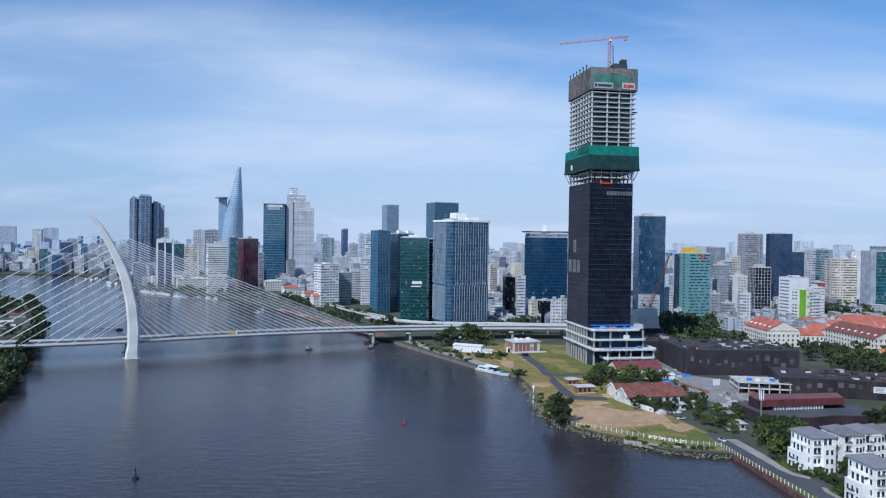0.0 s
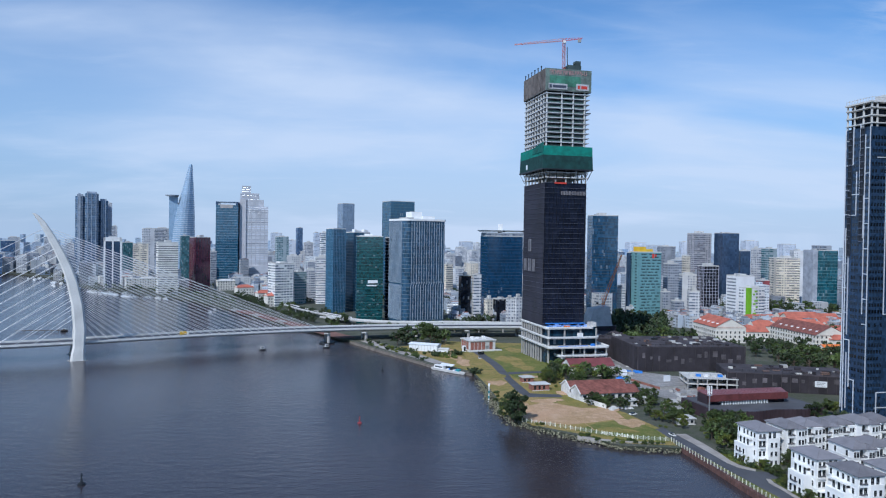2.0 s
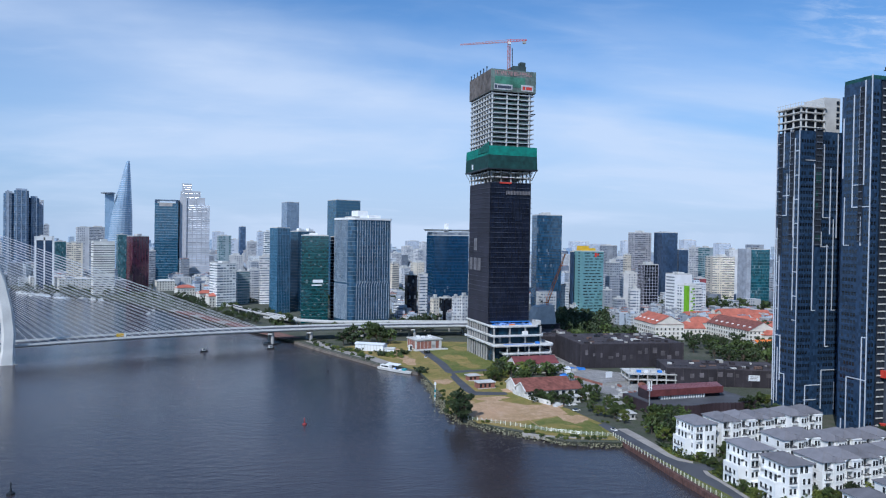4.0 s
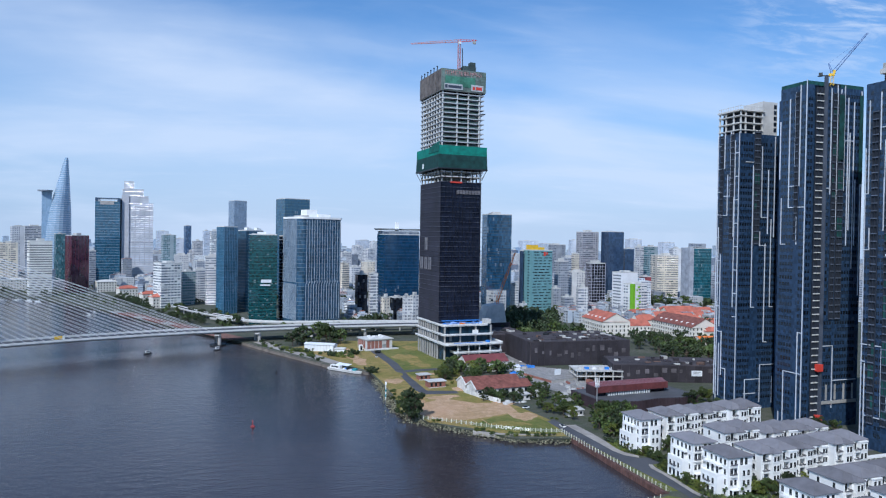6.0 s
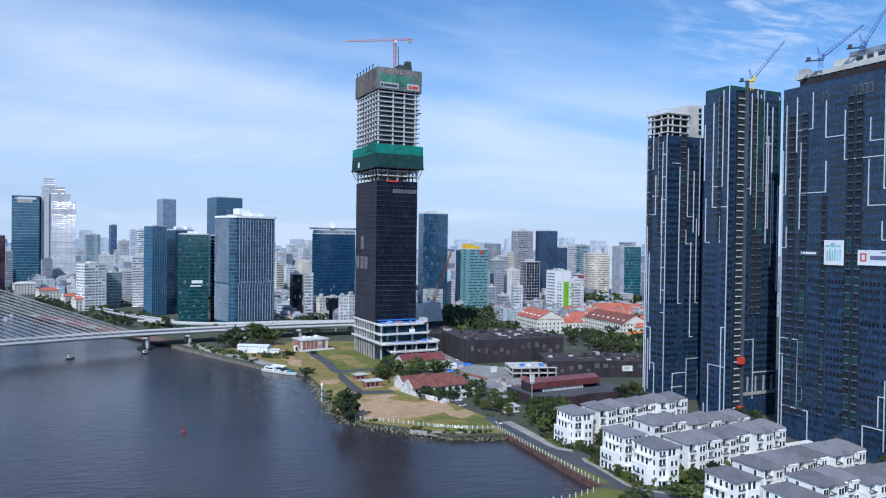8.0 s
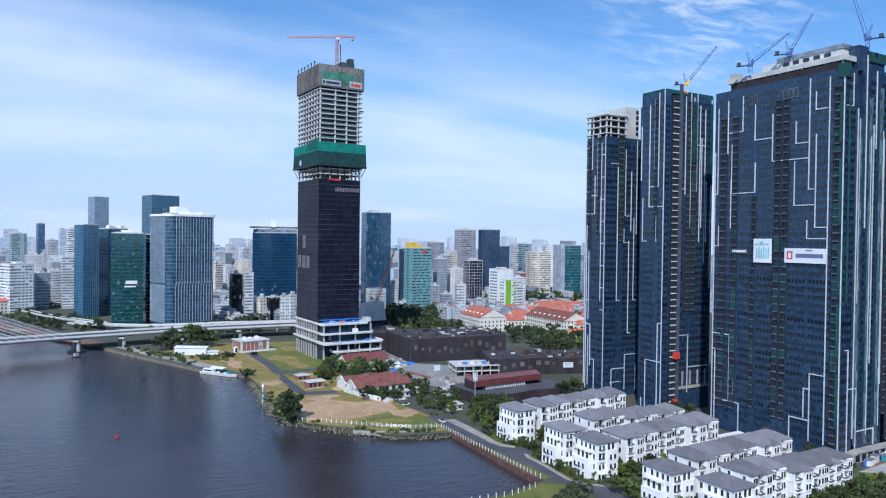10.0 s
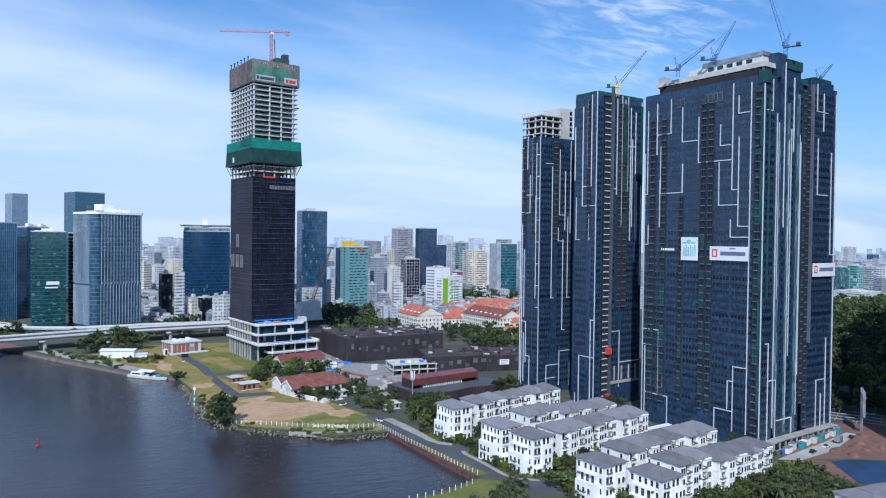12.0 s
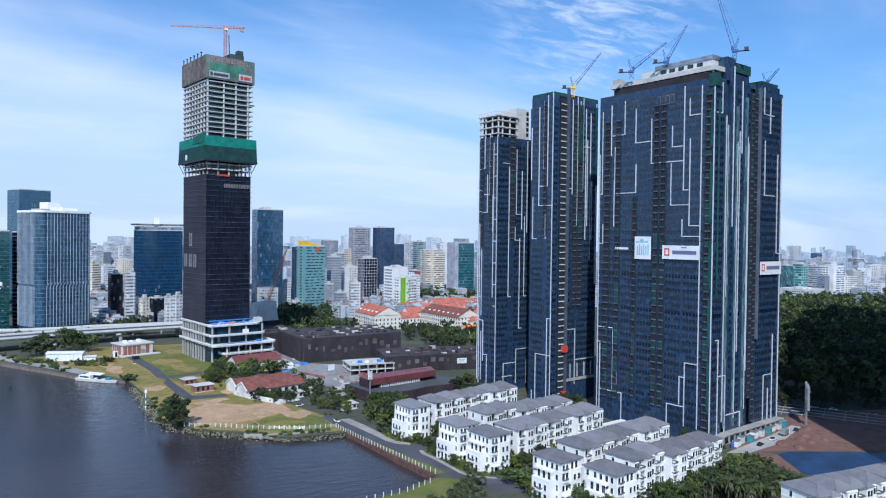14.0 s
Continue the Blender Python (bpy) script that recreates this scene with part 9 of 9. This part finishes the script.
def plant(kind, x, y, scale=1.0, joined=False):
    m = pose(x, y, LAND, 0, 0, tree_rnd.uniform(0, 360))
    s = scale * tree_rnd.uniform(0.85, 1.15)
    if kind.name not in used:
        used.add(kind.name)
        ob = kind
        ob.matrix_basis = m
    elif joined or math.hypot(x, y) > 470 or x < -100 or (x > 330 and kind in BIG):
        return far_copy(kind, m, s)
    else:
        ob = copy_thing(kind, m)
    ob.scale = (s, s, s * tree_rnd.uniform(0.9, 1.15))
    return ob


def grow_woods():
    for box in FAR.values():
        me = bpy.data.meshes.new("woods")
        me.from_pydata(np.concatenate(box["v"]).tolist(), [], box["f"])
        me.materials.append(box["mat"])
        tagged(new("woods", me), "leafy trees and hedges massed along quays, gardens and park", "trees", kind="stuff")


def grove(poly, count, kinds, scale=1.0, gap=4.0, joined=False):
    xs, ys = [p[0] for p in poly], [p[1] for p in poly]
    done, tries = [], 0
    while len(done) < count and tries < count * 40:
        tries += 1
        x, y = tree_rnd.uniform(min(xs), max(xs)), tree_rnd.uniform(min(ys), max(ys))
        if inside(x, y, poly) and all((x - a) ** 2 + (y - b) ** 2 > gap * gap for a, b in done):
            done.append((x, y))
            plant(tree_rnd.choice(kinds), x, y, scale, joined)


def avenue(x, y, x2, y2, step, kinds, scale=1.0, jitter=1.0):
    n = max(1, int(math.hypot(x2 - x, y2 - y) / step))
    for i in range(n + 1):
        plant(tree_rnd.choice(kinds), x + (x2 - x) * i / n + tree_rnd.uniform(-jitter, jitter), y + (y2 - y) * i / n + tree_rnd.uniform(-jitter, jitter), scale)


# point and quay
for dx, dy, s in ((0, 0, 1.3), (1.8, 2.5, 1.2), (-1.0, 4, 1.05), (2.4, -1.4, 0.8), (-1.6, -0.8, 0.7), (0.6, 7, 0.9)):
    plant(TREES[1], 57.5 + dx, 359 + dy, s).scale.z *= 1.25
for x, y, s in ((-5, 612, 1.3), (3, 618, 1.5), (-1, 624, 1.4), (5, 612, 1.2), (24, 622, 1.5), (31, 628, 1.4), (18, 630, 1.4), (36, 620, 1.1), (27, 616, 1.2)):
    plant(TREES[(int(x) * 3) % 2], x, y, s)
grove([(-30, 628), (-8, 592), (26, 556), (40, 545), (48, 570), (28, 566), (2, 572), (-14, 606)], 26, SHRUBS, 1.5, 2.5)
grove([(84, 330), (100, 320), (124, 316), (124, 319), (100, 326), (86, 336)], 22, SHRUBS[:2], 0.8, 1.5)
grove([(54, 370), (58, 362), (70, 348), (72, 352), (60, 366), (58, 430), (54, 430)], 20, SHRUBS[:2], 0.9, 2.0)
for dx, dy in ((0, 0), (1.5, -2), (-2, 2.5)):
    plant(SHRUBS[2], 50.5 + dx, 487 + dy, 1.5)
grove([(-44, 642), (-24, 602), (0, 562), (22, 526), (30, 530), (10, 568), (-12, 606), (-30, 640)], 26, [SHRUBS[0], SHRUBS[1], SHRUBS[2]], 1.0, 3.0, True)
# round the old warehouses
grove([(88, 448), (104, 480), (112, 512), (118, 520), (150, 500), (150, 470), (118, 440), (104, 440)], 40, [*SHRUBS, TREES[0], TREES[2]], 0.85, 2.2)
grove([(100, 398), (112, 384), (130, 376), (148, 392), (148, 405), (110, 402)], 18, [SHRUBS[2], SHRUBS[0], SHRUBS[1], TREES[1]], 0.6, 2.6)
grove([(130, 376), (127, 345), (140, 338), (150, 340), (160, 360), (152, 372)], 15, [SHRUBS[0], SHRUBS[1], TREES[4], TREES[2]], 0.65, 3.0)
grove([(92, 440), (104, 470), (116, 480), (114, 510), (106, 500), (98, 470), (92, 452)], 15, TREES[:3], 0.75, 3.0)
grove([(116, 474), (150, 482), (150, 474), (118, 466)], 12, TREES, 0.6, 3.0)
grove([(108, 398), (144, 408), (146, 400), (128, 380), (112, 388)], 9, [TREES[0], TREES[1], TREES[4]], 0.5, 4.0)
grove([(140, 400), (152, 398), (158, 380), (154, 362), (140, 350), (132, 368), (134, 390)], 18, [TREES[0], TREES[2], TREES[4], SHRUBS[2], SHRUBS[0]], 0.55, 3.6)
grove([(142, 408), (147, 452), (152, 448), (152, 410)], 12, [TREES[0], TREES[4], SHRUBS[0]], 0.55, 3.0)
avenue(107, 401, 142, 407, 2.4, [SHRUBS[0], SHRUBS[2], SHRUBS[1]], 1.1, 0.8), avenue(110, 399, 138, 402, 4.5, [TREES[0], SHRUBS[2], TREES[4]], 0.42, 1.0)
# along the villa road and between the houses
avenue(147, 312, 158, 332, 5, [TREES[0], TREES[2], TREES[4]], 0.75), avenue(152, 318, 168, 345, 5, TREES, 0.85), avenue(150, 330, 160, 350, 5, TREES, 0.7)
avenue(145, 288, 151, 282, 4.4, [TREES[2], TREES[4]], 0.5), avenue(148, 281, 152, 274, 4.5, TREES[:3], 0.46), avenue(149.6, 264, 149.6, 236, 4.2, [TREES[2], TREES[4], TREES[0]], 0.46), avenue(168, 250, 170, 234, 4, [TREES[0], TREES[1]], 0.6), avenue(163, 284, 168, 290, 3, [TREES[0], TREES[2]], 0.6), avenue(158, 273, 170, 276, 4, [TREES[2], TREES[0]], 0.55), avenue(180, 199, 184, 180, 4, [TREES[0], TREES[2]], 0.55), avenue(172, 217, 188, 221, 3.6, TREES[:3], 0.6)
avenue(158, 232, 172, 229, 4, [TREES[2], TREES[0]], 0.5), avenue(164, 286, 232, 294, 9, [TREES[2], TREES[0]], 0.38, 1.5), avenue(180, 234, 236, 242, 8, [TREES[2], TREES[4]], 0.42, 1.5)
avenue(178, 283, 245, 291, 7, [TREES[0], TREES[4]], 0.42, 1.5), avenue(184, 222, 254, 232, 6, [TREES[0], TREES[1]], 0.5, 1.5), avenue(190, 175, 252, 183, 7, [TREES[2], TREES[0]], 0.42, 1.5)
grove([(172, 222), (186, 240), (182, 228), (178, 216)], 7, TREES[:2], 0.7, 3.0), grove([(150, 200), (162, 220), (166, 214), (160, 196), (152, 190)], 12, [TREES[2], *PALMS], 0.5, 2.4)
grove([(158, 174), (166, 190), (164, 176), (168, 166)], 8, [TREES[0], TREES[2]], 0.6, 2.5), grove([(186, 178), (190, 168), (205, 170), (200, 178)], 6, TREES[:2], 0.6, 2.5)
grove([(143, 228), (150, 236), (148, 224), (130, 208), (120, 206)], 10, PALMS, 0.65, 2.6)
grove([(145, 305), (149, 282), (155, 262), (157, 262), (152, 285), (149, 306)], 26, SHRUBS, 0.7, 1.6), grove([(154, 256), (158, 234), (160, 234), (157, 257)], 16, SHRUBS, 0.7, 1.4)
avenue(245, 300, 262, 302, 5, TREES, 0.7), avenue(200, 322, 240, 340, 6, TREES, 0.85), avenue(205, 330, 235, 348, 6, TREES, 0.8), avenue(218, 360, 236, 372, 6, TREES, 0.9)
grove([(248, 198), (258, 226), (265, 214), (262, 204)], 12, TREES[:2], 0.5, 3.0)
# palm garden below the towers
grove([(224, 192), (238, 187), (245, 177), (250, 162), (237, 158), (222, 168), (208, 182)], 60, PALMS, 0.85, 2.1)
grove([(224, 192), (240, 188), (248, 176), (254, 160), (240, 152), (220, 164), (202, 180), (206, 188)], 150, [*PALMS, PALMS[0], PALMS[1], SHRUBS[2]], 0.72, 1.7, True)
grove([(240, 190), (262, 202), (272, 196), (262, 172), (252, 165)], 60, [*SHRUBS], 0.9, 2.0, True)
grove([(200, 172), (240, 160), (238, 150), (205, 160)], 16, PALMS, 0.95, 3.0)
# massed hedges and garden planting round the villas and along the road
grove([(142.8, 306), (142.6, 292), (147, 284), (158, 281), (152, 285), (146, 304)], 60, [*SHRUBS, SHRUBS[1]], 0.75, 1.4, True)
grove([(147.8, 269), (148.2, 250), (148.4, 238), (151, 232), (160, 228), (160, 232), (153, 250), (152, 269)], 100, [*SHRUBS, SHRUBS[1], SHRUBS[1]], 0.75, 1.3, True)
grove([(158, 232), (162, 226), (186, 230), (240, 238), (236, 245), (186, 236), (172, 236)], 90, [*SHRUBS, TREES[2]], 0.6, 1.6, True)
grove([(154, 216), (158, 196), (166, 178), (172, 170), (182, 172), (176, 190), (170, 210), (160, 220)], 80, [*SHRUBS, TREES[2], TREES[0]], 0.6, 1.8, True)
grove([(160, 290), (164, 284), (240, 294), (240, 298), (170, 294)], 70, [*SHRUBS, TREES[2]], 0.55, 1.6, True)
grove([(182, 176), (190, 170), (246, 178), (246, 186), (190, 180)], 70, [*SHRUBS, TREES[2], TREES[0]], 0.6, 1.8, True)
grove([(140, 222), (146, 232), (150, 224), (140, 210), (118, 204), (110, 208)], 50, [*SHRUBS, PALMS[1]], 0.6, 1.8, True)
grove([(148, 312), (146, 330), (152, 345), (170, 350), (170, 325), (158, 312)], 60, [TREES[0], TREES[1], TREES[4], *SHRUBS], 0.75, 2.2, True)
# left bank right down to the water
grove([(-256, 396), (-268, 428), (-299, 480), (-331, 547), (-370, 560), (-330, 470), (-290, 400)], 110, [TREES[2], TREES[0], SHRUBS[2], SHRUBS[0]], 0.62, 3.0)
for (x, y), (x2, y2) in zip(FAR_SHORE[3:9], FAR_SHORE[4:10]):
    for i in range(int(math.hypot(x2 - x, y2 - y) / 3.2)):
        k = i / int(math.hypot(x2 - x, y2 - y) / 3.2)
        plant(tree_rnd.choice([SHRUBS[2], SHRUBS[0], TREES[1]]), x + (x2 - x) * k - tree_rnd.uniform(-1, 3), y + (y2 - y) * k, 1.2 if i % 4 else 0.8, True)
# behind the netted buildings and round the colonial houses
grove([(158, 618), (250, 590), (262, 610), (240, 660), (170, 650)], 36, [TREES[1], TREES[3], TREES[0]], 1.2, 6.0)
for x, y in ((228, 592), (236, 598), (243, 590), (232, 604), (250, 600)):
    plant(TREES[2], x, y, 1.6)
grove([(292, 552), (345, 535), (372, 575), (338, 610), (306, 606)], 22, [TREES[1], TREES[3], TREES[0]], 1.0, 6.5)
grove([(300, 500), (340, 490), (350, 530), (290, 540)], 14, [TREES[1], TREES[0]], 1.0, 5.0)
grove([(400, 640), (520, 600), (560, 680), (430, 720)], 30, [TREES[1], TREES[3]], 1.2, 7.0)
grove([(470, 830), (600, 780), (640, 900), (500, 960)], 40, BIG, 0.9, 10.0)
grove([(180, 700), (250, 690), (260, 760), (190, 780)], 24, [TREES[1], TREES[3]], 1.3, 7.0)
grove([(252, 566), (292, 548), (292, 600), (282, 636), (256, 628)], 10, [TREES[1], TREES[0], TREES[3]], 0.8, 6.0)
grove([(292, 500), (340, 520), (360, 545), (300, 548)], 16, [TREES[1], TREES[0]], 0.9, 5.0)
grove([polar(-16.6, 690), polar(-20.6, 690), polar(-21.0, 860), polar(-16.6, 850)], 46, [TREES[1], TREES[3]], 1.1, 6.0)
# park at the edge of the towers
grove([(372, 268), (425, 236), (560, 262), (620, 420), (540, 410)], 70, BIG, 0.95, 7.5)
grove([(560, 262), (700, 300), (1150, 590), (1000, 680), (640, 470)], 190, BIG, 1.0, 10.0)
grove([(350, 262), (372, 262), (400, 240), (430, 226), (424, 216), (380, 232)], 20, [TREES[1], TREES[3]], 0.8, 5.0)
# far bank and quay trees upstream
grove([(-262, 392), (-300, 470), (-345, 560), (-420, 690), (-470, 690), (-420, 540), (-340, 420), (-300, 360)], 60, [TREES[1], TREES[0], TREES[2]], 0.7, 6.0)
grove([(-470, 780), (-560, 900), (-660, 1020), (-700, 1000), (-600, 850), (-520, 760)], 50, [TREES[1], TREES[0]], 1.0, 7.0)
for j in range(4, 11):
    (x, y), (x2, y2) = CITY_SHORE[j], CITY_SHORE[j + 1]
    avenue(x + 22, y + 22, x2 + 22, y2 + 22, 17, [TREES[1], TREES[3], TREES[0]], 0.7, 7)
grove([(-195, 905), (-130, 790), (-80, 730), (-40, 712), (-50, 790), (-110, 880), (-150, 930)], 26, [TREES[1], TREES[3], TREES[0]], 0.8, 6.0)
grove([(-250, 1000), (-190, 920), (-170, 940), (-220, 1040)], 14, [TREES[1], TREES[3]], 1.0, 7.0)
grove([(-40, 705), (0, 700), (80, 695), (90, 720), (0, 722)], 16, [TREES[1], TREES[0]], 0.8, 6.0)
avenue(45, 720, 95, 745, 9, [TREES[1], TREES[3]], 1.1, 3)


def far_green():
    """Small dark tree clumps scattered through the low city."""
    rnd, g = random.Random(5), Geo()
    for _ in range(900):
        az, d = rnd.uniform(-70, 34), rnd.triangular(900, 2600, 1100)
        x, y = polar(az, d)
        if d < clear_of(az, d) - 80 or not inside(x, y, LAND_EDGE):
            continue
        r = rnd.uniform(3, 7)
        leaf_cloud(g, rnd, [(x, y, LAND + r * 1.1, r), (x + r, y + 2, LAND + r, r * 0.8)], 46, r * 0.28)
    tagged(new("city_trees", g.mesh("city_trees", LEAF_DARK)), "dark tree crowns scattered between city blocks", "trees", kind="stuff")


far_green()
for kind in (*TREES, *BIG, *PALMS, *SHRUBS):
    if kind.name not in used:
        plant(kind, 160, 345, 0.6)
grow_woods()
